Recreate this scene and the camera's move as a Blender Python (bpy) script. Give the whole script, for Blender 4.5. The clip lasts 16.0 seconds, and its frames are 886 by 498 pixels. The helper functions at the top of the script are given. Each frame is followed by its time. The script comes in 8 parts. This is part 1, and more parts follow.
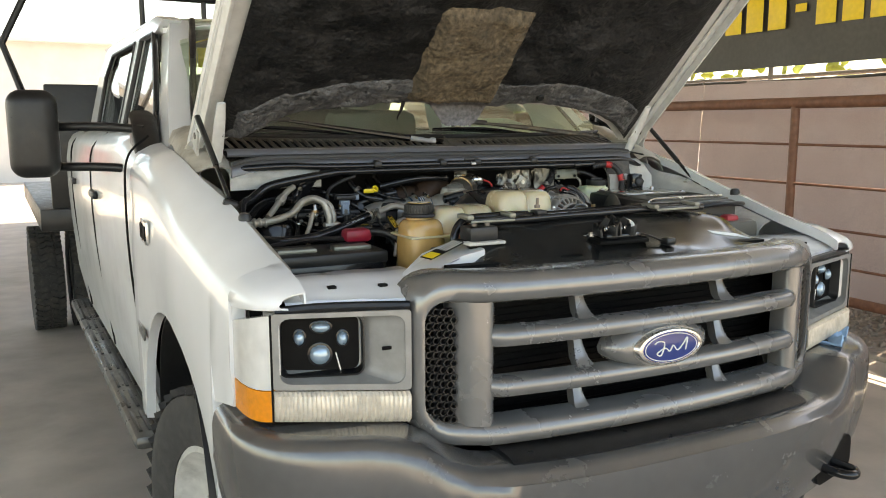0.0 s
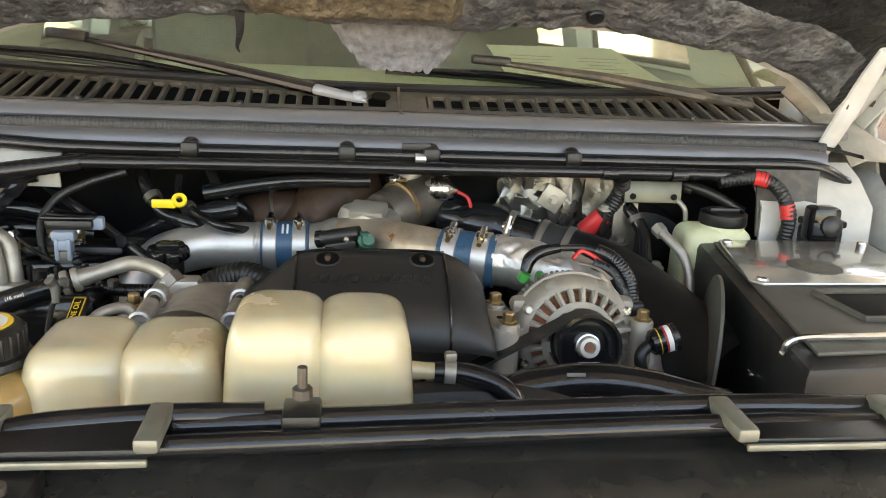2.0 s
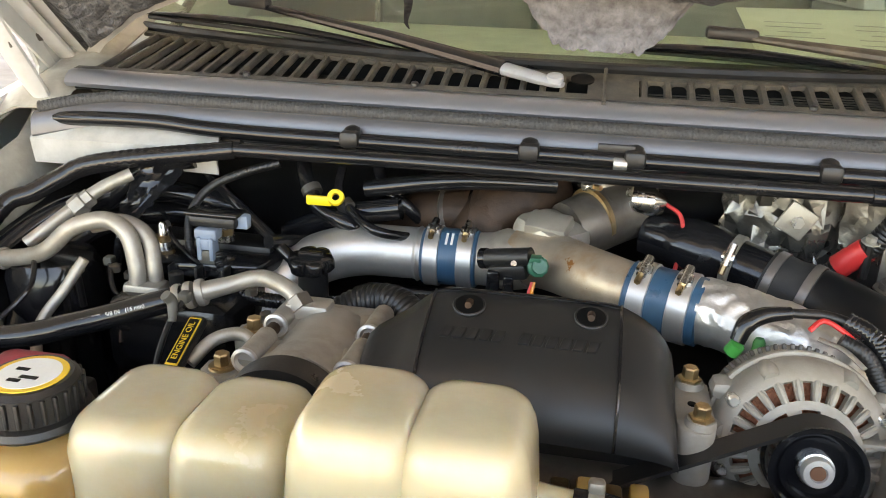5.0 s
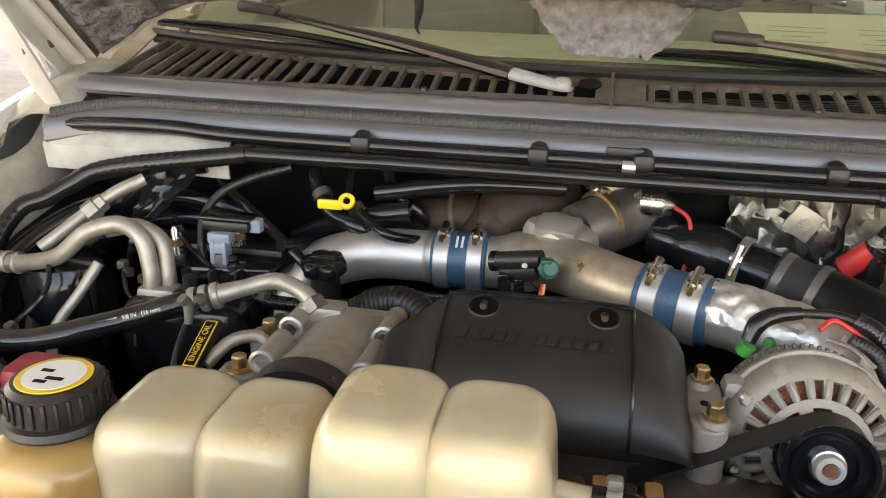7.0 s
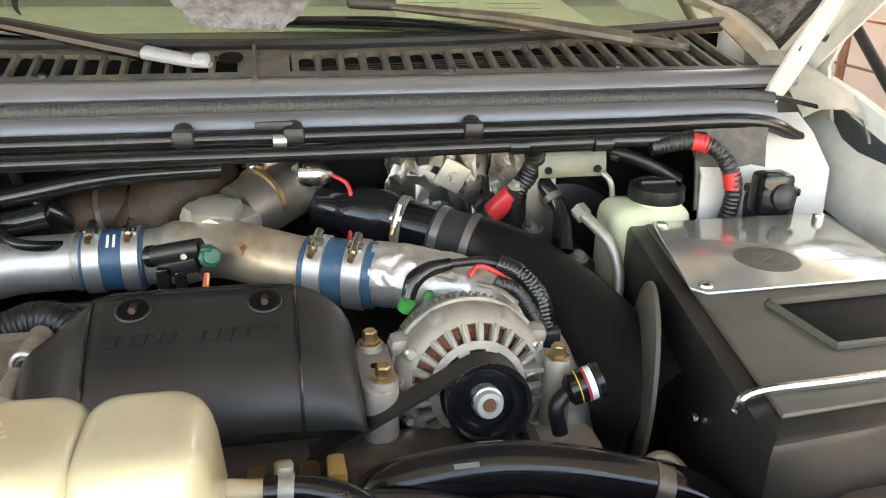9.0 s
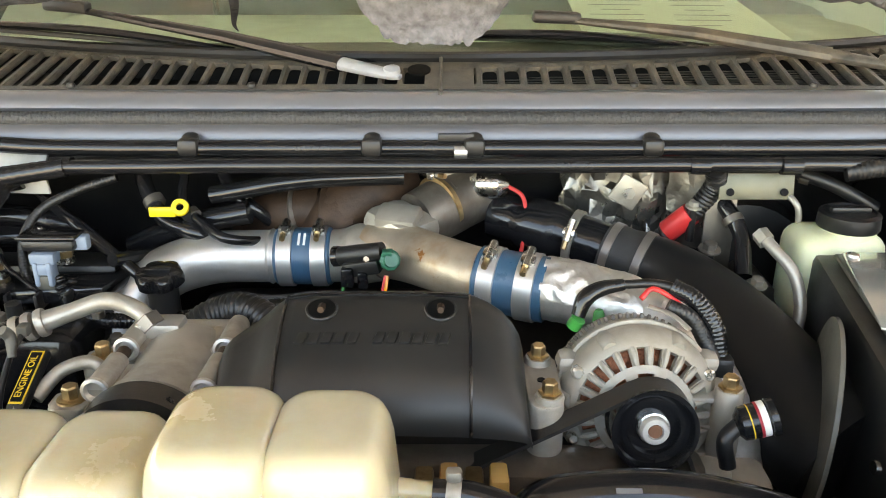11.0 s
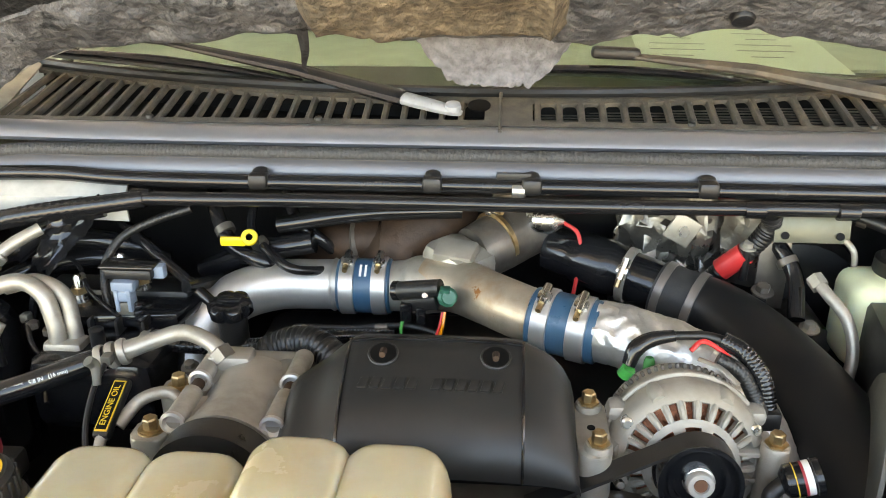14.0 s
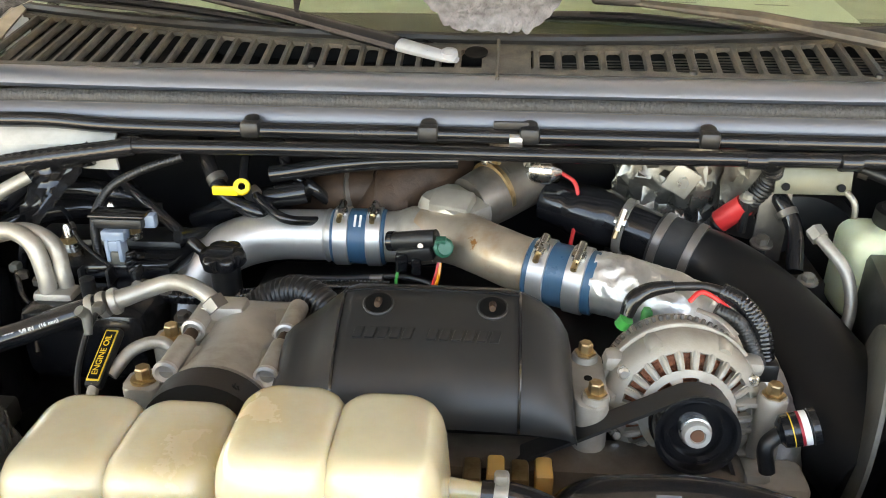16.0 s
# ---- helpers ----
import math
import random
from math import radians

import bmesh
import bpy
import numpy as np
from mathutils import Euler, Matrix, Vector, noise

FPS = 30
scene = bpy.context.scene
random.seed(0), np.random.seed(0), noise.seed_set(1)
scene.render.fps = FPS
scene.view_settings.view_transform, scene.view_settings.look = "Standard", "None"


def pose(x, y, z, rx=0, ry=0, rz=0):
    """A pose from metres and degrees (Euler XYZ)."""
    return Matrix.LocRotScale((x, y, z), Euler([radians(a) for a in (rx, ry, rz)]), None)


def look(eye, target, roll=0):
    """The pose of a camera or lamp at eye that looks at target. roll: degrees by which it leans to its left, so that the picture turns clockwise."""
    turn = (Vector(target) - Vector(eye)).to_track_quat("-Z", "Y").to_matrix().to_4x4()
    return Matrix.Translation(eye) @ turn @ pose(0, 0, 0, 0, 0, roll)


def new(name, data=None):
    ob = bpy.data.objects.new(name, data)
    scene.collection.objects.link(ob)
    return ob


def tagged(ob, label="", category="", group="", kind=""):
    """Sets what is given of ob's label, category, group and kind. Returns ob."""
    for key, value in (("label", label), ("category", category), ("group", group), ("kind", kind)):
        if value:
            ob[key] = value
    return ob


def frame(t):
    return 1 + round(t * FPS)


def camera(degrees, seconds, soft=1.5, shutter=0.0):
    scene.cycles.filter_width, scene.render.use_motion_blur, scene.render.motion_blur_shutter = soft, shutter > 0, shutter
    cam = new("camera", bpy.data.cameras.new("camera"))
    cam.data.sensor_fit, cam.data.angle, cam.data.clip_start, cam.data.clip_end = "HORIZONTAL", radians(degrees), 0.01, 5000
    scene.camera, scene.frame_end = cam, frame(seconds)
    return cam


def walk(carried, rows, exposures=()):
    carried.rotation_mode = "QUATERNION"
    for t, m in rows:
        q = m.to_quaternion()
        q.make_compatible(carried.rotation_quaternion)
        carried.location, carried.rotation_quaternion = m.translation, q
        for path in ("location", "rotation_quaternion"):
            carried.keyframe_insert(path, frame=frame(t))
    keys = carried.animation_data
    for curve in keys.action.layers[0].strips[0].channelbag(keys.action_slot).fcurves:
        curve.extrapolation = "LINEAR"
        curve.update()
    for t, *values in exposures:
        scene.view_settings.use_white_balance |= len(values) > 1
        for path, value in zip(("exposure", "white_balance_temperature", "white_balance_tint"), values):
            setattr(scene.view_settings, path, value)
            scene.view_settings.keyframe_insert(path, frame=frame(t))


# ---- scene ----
cam = camera(57.7, 16.0, soft=1.0)
PATH = [
    (0, (-1.251, -1.403, 1.612), (-0.381, 0.371, 1.302), -0.1),
    (0.5, (-0.907, -1.081, 1.611), (-0.091, 0.713, 1.267), 0.1),
    (1, (-0.59, -0.731, 1.617), (0.15, 1.08, 1.199), 0.4),
    (1.5, (-0.292, -0.434, 1.647), (0.258, 1.438, 1.208), 2.2),
    (2, (-0.09, -0.235, 1.691), (0.158, 1.668, 1.127), 2.8),
    (2.5, (-0.042, -0.04, 1.712), (0.085, 1.84, 1.041), 2.2),
    (3, (-0.002, 0.002, 1.72), (-0.015, 1.876, 1.02), 1.4),
    (3.5, (0.003, 0.021, 1.718), (-0.072, 1.884, 0.994), 1.2),
    (4, (0.005, 0.025, 1.716), (-0.116, 1.884, 0.988), 1.3),
    (4.5, (0.005, 0.016, 1.717), (-0.206, 1.869, 0.995), 1.4),
    (4.7, (-0.001, 0.01, 1.718), (-0.256, 1.86, 1.002), 1.6),
    (5.75, (-0.018, -0.01, 1.72), (-0.5, 1.805, 1.02), 1.4),
    (6.8, (-0.025, -0.015, 1.721), (-0.445, 1.814, 1.03), 1.1),
    (7, (-0.023, -0.011, 1.72), (-0.359, 1.833, 1.022), 1.5),
    (7.5, (-0.004, 0.002, 1.72), (-0.169, 1.863, 1.008), 1.2),
    (8, (-0.002, 0.01, 1.715), (0.041, 1.874, 0.994), 1.2),
    (8.2, (0.003, 0.008, 1.719), (0.148, 1.865, 0.99), 1.4),
    (9.25, (0.03, 0.01, 1.724), (0.43, 1.815, 0.965), 1.0),
    (10.3, (0.042, 0.011, 1.728), (0.284, 1.84, 0.954), 0.8),
    (10.5, (0.028, 0.006, 1.73), (0.184, 1.842, 0.955), 0.6),
    (11, (0.012, -0.001, 1.746), (-0.004, 1.848, 0.985), -0.1),
    (11.5, (0.015, 0.002, 1.798), (-0.061, 1.859, 1.059), -0.2),
    (12, (0.012, -0.006, 1.821), (-0.095, 1.857, 1.1), -0.2),
    (12.5, (0.01, -0.014, 1.825), (-0.118, 1.846, 1.101), -0.3),
    (13, (0.011, -0.015, 1.819), (-0.129, 1.836, 1.074), -0.3),
    (13.5, (0.01, -0.011, 1.817), (-0.135, 1.831, 1.052), -0.3),
    (14, (0.007, -0.01, 1.817), (-0.139, 1.821, 1.025), -0.3),
    (14.5, (0.007, -0.008, 1.812), (-0.138, 1.808, 0.985), -0.3),
    (15, (0.005, -0.003, 1.81), (-0.137, 1.799, 0.953), -0.2),
    (15.5, (0.007, -0.002, 1.809), (-0.136, 1.792, 0.935), -0.2),
    (16, (0.004, 0.0, 1.805), (-0.124, 1.786, 0.913), 0.1),
]
walk(cam, [(t, look(eye, target, roll)) for t, eye, target, roll in PATH], exposures=[(0, 2.15, 8800, 10), (1, 2.25, 9400, 12), (1.5, 2.72, 9500, 12), (2, 3.1, 9600, 13), (3.5, 3.52, 9200, 13), (4.5, 3.42, 9400, 14), (7, 3.15, 10200, 18), (8, 3.46, 9400, 14), (10.5, 3.6, 9800, 12), (12, 3.75, 9500, 12), (13.5, 3.72, 9500, 12), (16, 3.65, 9400, 13)])

# ---- light ----
world = bpy.data.worlds.new("sky")
scene.world = world
world.use_nodes = True
wn = world.node_tree
sky = wn.nodes.new("ShaderNodeTexSky")
sky.sky_type = "NISHITA"
sky.sun_disc = False
SUN_EL, SUN_AZ = radians(52), radians(75)
sky.sun_elevation, sky.sun_rotation = SUN_EL, SUN_AZ
wn.nodes["Background"].inputs["Strength"].default_value = 0.15
wn.links.new(sky.outputs["Color"], wn.nodes["Background"].inputs["Color"])
sun = new("sun", bpy.data.lights.new("sun", "SUN"))
sun.data.energy, sun.data.angle, sun.data.color = 4.0, radians(0.5), (1.0, 0.95, 0.88)
sun_dir = Vector((math.sin(SUN_AZ) * math.cos(SUN_EL), math.cos(SUN_AZ) * math.cos(SUN_EL), math.sin(SUN_EL)))
sun.matrix_world = look((20, 5, 30), Vector((20, 5, 30)) - sun_dir)


# ---- materials ----
def pbr(name, col, rough=0.5, metal=0.0, var=0.15, scale=25.0, bump=0.1, bscale=300.0, stain=None, stain_amt=0.35, stain_scale=6.0,
        trans=0.0, coat=0.0, sss=0.0, per=0.0, rvar=0.12, alpha=1.0, chip=None, chip_at=0.66, chip_scale=22.0, spec=0.5, bdist=0.002):
    """A procedural surface: grain, a stain colour at a larger scale, uneven gloss and fine relief."""
    m = bpy.data.materials.new(name)
    m.use_nodes = True
    nt = m.node_tree
    b = nt.nodes["Principled BSDF"]
    tc = nt.nodes.new("ShaderNodeTexCoord")
    n1 = nt.nodes.new("ShaderNodeTexNoise")
    n1.inputs["Scale"].default_value, n1.inputs["Detail"].default_value = scale, 6.0
    n2 = nt.nodes.new("ShaderNodeTexNoise")
    n2.inputs["Scale"].default_value, n2.inputs["Detail"].default_value = stain_scale, 8.0
    n2.inputs["Roughness"].default_value = 0.65
    n3 = nt.nodes.new("ShaderNodeTexNoise")
    n3.inputs["Scale"].default_value, n3.inputs["Detail"].default_value = bscale, 4.0
    for n in (n1, n2, n3):
        nt.links.new(tc.outputs["Object"], n.inputs["Vector"])
    r1 = nt.nodes.new("ShaderNodeValToRGB")
    r1.color_ramp.elements[0].position, r1.color_ramp.elements[1].position = 0.3, 0.7
    r1.color_ramp.elements[0].color = (*[max(0, c * (1 - var)) for c in col], 1)
    r1.color_ramp.elements[1].color = (*[min(1, c * (1 + var)) for c in col], 1)
    nt.links.new(n1.outputs["Fac"], r1.inputs["Fac"])
    out = r1.outputs["Color"]
    if stain is not None:
        mr = nt.nodes.new("ShaderNodeMapRange")
        mr.inputs["From Min"].default_value, mr.inputs["From Max"].default_value = 0.48, 0.72
        mr.inputs["To Max"].default_value = stain_amt
        nt.links.new(n2.outputs["Fac"], mr.inputs["Value"])
        mx = nt.nodes.new("ShaderNodeMix")
        mx.data_type = "RGBA"
        mx.inputs["B"].default_value = (0, 0, 0, 1)
        nt.links.new(mr.outputs["Result"], mx.inputs["Factor"])
        nt.links.new(out, mx.inputs[6])
        mx.inputs[7].default_value = (*stain, 1)
        out = mx.outputs[2]
    if per:
        oi = nt.nodes.new("ShaderNodeObjectInfo")
        hs = nt.nodes.new("ShaderNodeHueSaturation")
        mv = nt.nodes.new("ShaderNodeMapRange")
        mv.inputs["To Min"].default_value, mv.inputs["To Max"].default_value = 1 - per, 1 + per
        nt.links.new(oi.outputs["Random"], mv.inputs["Value"])
        nt.links.new(mv.outputs["Result"], hs.inputs["Value"])
        nt.links.new(out, hs.inputs["Color"])
        out = hs.outputs["Color"]
    nt.links.new(out, b.inputs["Base Color"])
    mr2 = nt.nodes.new("ShaderNodeMapRange")
    mr2.inputs["From Min"].default_value, mr2.inputs["From Max"].default_value = 0.3, 0.7
    mr2.inputs["To Min"].default_value, mr2.inputs["To Max"].default_value = max(0.02, rough - rvar), min(1, rough + rvar)
    nt.links.new(n2.outputs["Fac"], mr2.inputs["Value"])
    nt.links.new(mr2.outputs["Result"], b.inputs["Roughness"])
    if chip is not None:
        n4 = nt.nodes.new("ShaderNodeTexNoise")
        n4.inputs["Scale"].default_value, n4.inputs["Detail"].default_value, n4.inputs["Roughness"].default_value = chip_scale, 9.0, 0.7
        nt.links.new(tc.outputs["Object"], n4.inputs["Vector"])
        cr = nt.nodes.new("ShaderNodeMapRange")
        cr.inputs["From Min"].default_value, cr.inputs["From Max"].default_value = chip_at, chip_at + 0.02
        nt.links.new(n4.outputs["Fac"], cr.inputs["Value"])
        cm = nt.nodes.new("ShaderNodeMixRGB")
        cm.inputs["Color2"].default_value = (*chip, 1)
        nt.links.new(cr.outputs["Result"], cm.inputs["Fac"])
        nt.links.new(out, cm.inputs["Color1"])
        out = cm.outputs["Color"]
        nt.links.new(out, b.inputs["Base Color"])
    b.inputs["Metallic"].default_value = metal
    b.inputs["Specular IOR Level"].default_value = spec
    b.inputs["Transmission Weight"].default_value = trans
    b.inputs["Coat Weight"].default_value = coat
    b.inputs["Coat Roughness"].default_value = 0.06
    b.inputs["Subsurface Weight"].default_value = sss
    b.inputs["Subsurface Radius"].default_value = (0.02, 0.012, 0.006)
    b.inputs["Alpha"].default_value = alpha
    if bump:
        bp = nt.nodes.new("ShaderNodeBump")
        bp.inputs["Strength"].default_value, bp.inputs["Distance"].default_value = bump, bdist
        nt.links.new(n3.outputs["Fac"], bp.inputs["Height"])
        nt.links.new(bp.outputs["Normal"], b.inputs["Normal"])
    return m


WHITE = pbr("white_paint", (0.78, 0.79, 0.79), 0.22, coat=0.5, var=0.03, scale=4, bump=0.02, bscale=60, rvar=0.05, stain=(0.6, 0.6, 0.58), stain_amt=0.15, stain_scale=3)
APRON = pbr("grimy_beige_paint", (0.4, 0.37, 0.31), 0.45, var=0.15, bump=0.12, stain=(0.15, 0.13, 0.1), stain_amt=0.65, stain_scale=9, chip=(0.05, 0.045, 0.04), chip_at=0.68, chip_scale=26)
WHITE_DUSTY = pbr("dusty_white_paint", (0.5, 0.49, 0.455), 0.42, var=0.1, bump=0.1, stain=(0.2, 0.185, 0.16), stain_amt=0.55, stain_scale=11, chip=(0.06, 0.055, 0.05), chip_at=0.7, chip_scale=30)
HOOD_WHITE = pbr("greyed_white_paint", (0.62, 0.61, 0.58), 0.4, var=0.08, bump=0.08, stain=(0.4, 0.38, 0.34), stain_amt=0.5, stain_scale=9, chip=(0.08, 0.075, 0.07), chip_at=0.73, chip_scale=24)
PEELED = pbr("peeled_grey_paint", (0.33, 0.34, 0.35), 0.45, var=0.15, scale=60, bump=0.2, stain=(0.16, 0.16, 0.165), stain_amt=0.5, stain_scale=30, chip=(0.03, 0.03, 0.03), chip_at=0.6, chip_scale=50)
GREY_PLASTIC = pbr("worn_grey_plastic", (0.12, 0.117, 0.11), 0.33, metal=0.35, var=0.12, bump=0.08, bscale=900, stain=(0.07, 0.07, 0.07), stain_amt=0.5, stain_scale=8, coat=0.2)
GRILLE_GREY = pbr("grey_grille_paint", (0.205, 0.203, 0.198), 0.25, metal=0.5, var=0.05, bump=0.03, bscale=900, stain=(0.14, 0.138, 0.134), stain_amt=0.35, stain_scale=4, coat=0.3, chip=(0.012, 0.012, 0.012), chip_at=0.69, chip_scale=13)
BUMPER_GREY = pbr("worn_bumper_paint", (0.145, 0.142, 0.137), 0.22, metal=0.5, var=0.05, bump=0.03, bscale=900, stain=(0.08, 0.078, 0.076), stain_amt=0.3, stain_scale=3, coat=0.35)
LAMP_GREY = pbr("grey_lamp_surround", (0.26, 0.26, 0.25), 0.4, metal=0.2, var=0.08, bump=0.06, stain=(0.14, 0.135, 0.13), stain_amt=0.4, stain_scale=12)
BLACK = pbr("black_plastic", (0.009, 0.009, 0.0095), 0.38, var=0.25, bump=0.2, bscale=700, stain=(0.035, 0.032, 0.028), stain_amt=0.35, stain_scale=18)
BLACK_GLOSS = pbr("glossy_black", (0.009, 0.009, 0.01), 0.14, var=0.2, bump=0.03, coat=0.15, spec=0.4, stain=(0.03, 0.028, 0.026), stain_amt=0.3, stain_scale=16)
BLACK_SATIN = pbr("satin_black_cover", (0.017, 0.0165, 0.016), 0.4, var=0.12, bump=0.1, bscale=1500, stain=(0.035, 0.031, 0.026), stain_amt=0.4, stain_scale=9, spec=0.42)
RUBBER = pbr("black_rubber", (0.022, 0.022, 0.022), 0.62, var=0.25, bump=0.25, bscale=500, stain=(0.07, 0.066, 0.06), stain_amt=0.4, stain_scale=20)
TYRE = pbr("tyre_rubber", (0.035, 0.034, 0.033), 0.8, var=0.25, bump=0.3, bscale=300, stain=(0.12, 0.11, 0.095), stain_amt=0.5, stain_scale=14)
COWL = pbr("faded_cowl_plastic", (0.06, 0.054, 0.046), 0.48, var=0.3, scale=60, bump=0.3, bscale=800, stain=(0.18, 0.14, 0.095), stain_amt=0.6, stain_scale=15)
COWL_DARK = pbr("dark_cowl_paint", (0.13, 0.13, 0.138), 0.38, metal=0.6, var=0.06, scale=9, bump=0.03, stain=(0.1, 0.097, 0.09), stain_amt=0.3, stain_scale=10, coat=0.1, rvar=0.04)
COWL_METAL = pbr("painted_cowl_lip", (0.27, 0.274, 0.295), 0.3, metal=0.65, var=0.04, scale=12, bump=0.02, coat=0.08, rvar=0.03)
WIPER_BLACK = pbr("worn_wiper_paint", (0.008, 0.009, 0.012), 0.16, var=0.2, bump=0.03, spec=0.4, rvar=0.06, chip=(0.2, 0.2, 0.21), chip_at=0.76, chip_scale=90)
SEAL = pbr("ribbed_rubber_seal", (0.04, 0.04, 0.04), 0.5, var=0.4, scale=380, bump=0.8, bscale=420)
ALU = pbr("brushed_aluminium", (0.56, 0.545, 0.52), 0.42, metal=0.8, var=0.08, bump=0.08, bscale=700, stain=(0.42, 0.38, 0.33), stain_amt=0.4, stain_scale=16)
CAST = pbr("cast_aluminium", (0.4, 0.37, 0.32), 0.46, metal=0.6, var=0.12, scale=30, bump=0.16, bscale=600, stain=(0.19, 0.155, 0.11), stain_amt=0.6, stain_scale=16)
ALT_CAST = pbr("matte_cast_aluminium", (0.35, 0.32, 0.275), 0.56, metal=0.35, var=0.1, scale=30, bump=0.14, bscale=600, stain=(0.22, 0.18, 0.13), stain_amt=0.55, stain_scale=16)
CAST_RUSTY = pbr("stained_cast_aluminium", (0.47, 0.395, 0.31), 0.42, metal=0.65, var=0.12, scale=30, bump=0.16, bscale=600, stain=(0.36, 0.19, 0.07), stain_amt=0.75, stain_scale=14, chip=(0.3, 0.12, 0.03), chip_at=0.65, chip_scale=40)
CAST_DARK = pbr("dark_cast_metal", (0.17, 0.15, 0.13), 0.42, metal=0.7, var=0.2, bump=0.15, bscale=500, stain=(0.09, 0.065, 0.045), stain_amt=0.6, stain_scale=16)
RUSTY = pbr("brown_hot_iron", (0.04, 0.023, 0.015), 0.55, metal=0.15, spec=0.25, var=0.4, scale=40, bump=0.2, stain=(0.1, 0.05, 0.024), stain_amt=0.6, stain_scale=16)
PALE_STEEL = pbr("pale_turned_steel", (0.68, 0.65, 0.6), 0.4, metal=0.5, var=0.08, bump=0.06)
SHAFT_RUST = pbr("rusty_shaft_end", (0.25, 0.11, 0.06), 0.6, metal=0.3, var=0.3, bump=0.3, bscale=500)
STEEL = pbr("bright_steel", (0.66, 0.65, 0.62), 0.24, metal=1.0, var=0.08, bump=0.05, stain=(0.5, 0.46, 0.4), stain_amt=0.3, stain_scale=30)
ZINC = pbr("yellow_zinc", (0.42, 0.3, 0.16), 0.36, metal=0.9, var=0.25, bump=0.1, stain=(0.2, 0.09, 0.035), stain_amt=0.7, stain_scale=60)
FOIL = pbr("crumpled_foil", (0.6, 0.585, 0.555), 0.4, metal=0.8, var=0.12, scale=60, bump=1.0, bscale=60, stain=(0.5, 0.48, 0.45), stain_amt=0.4, stain_scale=40)
BLUE = pbr("blue_silicone", (0.026, 0.088, 0.155), 0.34, var=0.12, bump=0.08, stain=(0.07, 0.11, 0.14), stain_amt=0.35, stain_scale=30)
BLUE_GREY = pbr("grey_blue_plastic", (0.2, 0.25, 0.32), 0.5, var=0.12)
TUBE_BLACK = pbr("smooth_black_tube", (0.008, 0.008, 0.0085), 0.42, var=0.1, bump=0.03, stain=(0.016, 0.014, 0.012), stain_amt=0.4, stain_scale=6, spec=0.4)
BAND_BROWN = pbr("dull_brown_steel", (0.2, 0.175, 0.155), 0.42, metal=0.55, var=0.12, bump=0.06)
OLIVE_PLATE = pbr("olive_zinc_plate", (0.13, 0.128, 0.095), 0.42, metal=0.5, var=0.15, scale=12, bump=0.05, stain=(0.2, 0.2, 0.17), stain_amt=0.4, stain_scale=20)
# copy of the foil with its colour darkened to tone down reflected sky
FOIL_DARK = pbr("darkened_foil", (0.23, 0.22, 0.2), 0.3, metal=0.9, var=0.25, scale=30, bump=0.4, bscale=150, stain=(0.12, 0.1, 0.085), stain_amt=0.7, stain_scale=14)
COPPER = pbr("copper_winding", (0.28, 0.1, 0.055), 0.4, metal=0.7, var=0.35, scale=250, bump=0.8, bscale=500)
BOTTLE = pbr("yellowed_translucent_plastic", (0.5, 0.44, 0.3), 0.2, var=0.05, scale=26, bump=0.1, bscale=120, stain=(0.5, 0.33, 0.13), stain_amt=0.5, stain_scale=7, sss=0.5, coat=0.5, chip=(0.3, 0.24, 0.14), chip_at=0.725, chip_scale=120)
BOTTLE_AMBER = pbr("amber_stained_plastic", (0.47, 0.3, 0.115), 0.18, var=0.06, scale=20, bump=0.1, bscale=120, stain=(0.32, 0.17, 0.05), stain_amt=0.6, stain_scale=7, sss=0.4, coat=0.4)
BOTTLE_PALE = pbr("pale_fluid_plastic", (0.62, 0.64, 0.44), 0.4, var=0.06, bump=0.1, stain=(0.4, 0.38, 0.22), stain_amt=0.4, stain_scale=12, sss=0.3)
YELLOW = pbr("yellow_plastic", (0.85, 0.6, 0.03), 0.4, var=0.06, bump=0.05)
LABEL_YELLOW = pbr("yellow_label", (0.8, 0.5, 0.04), 0.5, var=0.08, stain=(0.4, 0.25, 0.05), stain_amt=0.4, stain_scale=40)
RED = pbr("red_tape", (0.6, 0.03, 0.03), 0.42, var=0.12)
CRIMSON = pbr("crimson_plastic", (0.3, 0.012, 0.03), 0.4, var=0.15, stain=(0.08, 0.01, 0.015), stain_amt=0.5, stain_scale=20)
RED_DARK = pbr("dull_red_plastic", (0.35, 0.02, 0.03), 0.45, var=0.15)
GREEN = pbr("green_plastic", (0.02, 0.26, 0.05), 0.4, var=0.1)
GREEN_DARK = pbr("dark_green_plastic", (0.015, 0.12, 0.07), 0.4, var=0.1)
# near-black for print, gaps and holes, also put where interiors lie in shade
INK_AND_SHADE = pbr("dark_ink_and_shade", (0.004, 0.004, 0.004), 0.6, var=0.1, bump=0, spec=0.12)
GREY_INK = pbr("grey_print", (0.16, 0.16, 0.16), 0.6, var=0.1, bump=0)
PRINT = pbr("faint_print", (0.42, 0.42, 0.42), 0.6, var=0.1, bump=0)
WHITE_LABEL = pbr("white_label", (0.75, 0.74, 0.7), 0.5, var=0.05)
PAPER = pbr("paper", (0.88, 0.88, 0.85), 0.7, var=0.03, bump=0.03)
SCRAP = pbr("torn_grey_felt", (0.155, 0.154, 0.163), 0.9, var=0.4, scale=70, bump=1.0, bscale=150, bdist=0.006, stain=(0.08, 0.08, 0.08), stain_amt=0.5, stain_scale=14)
LINER = pbr("black_hood_felt", (0.01, 0.0097, 0.0097), 0.5, var=0.5, scale=26, bump=1.0, bscale=60, bdist=0.01, stain=(0.038, 0.036, 0.035), stain_amt=0.6, stain_scale=9, spec=0.3)
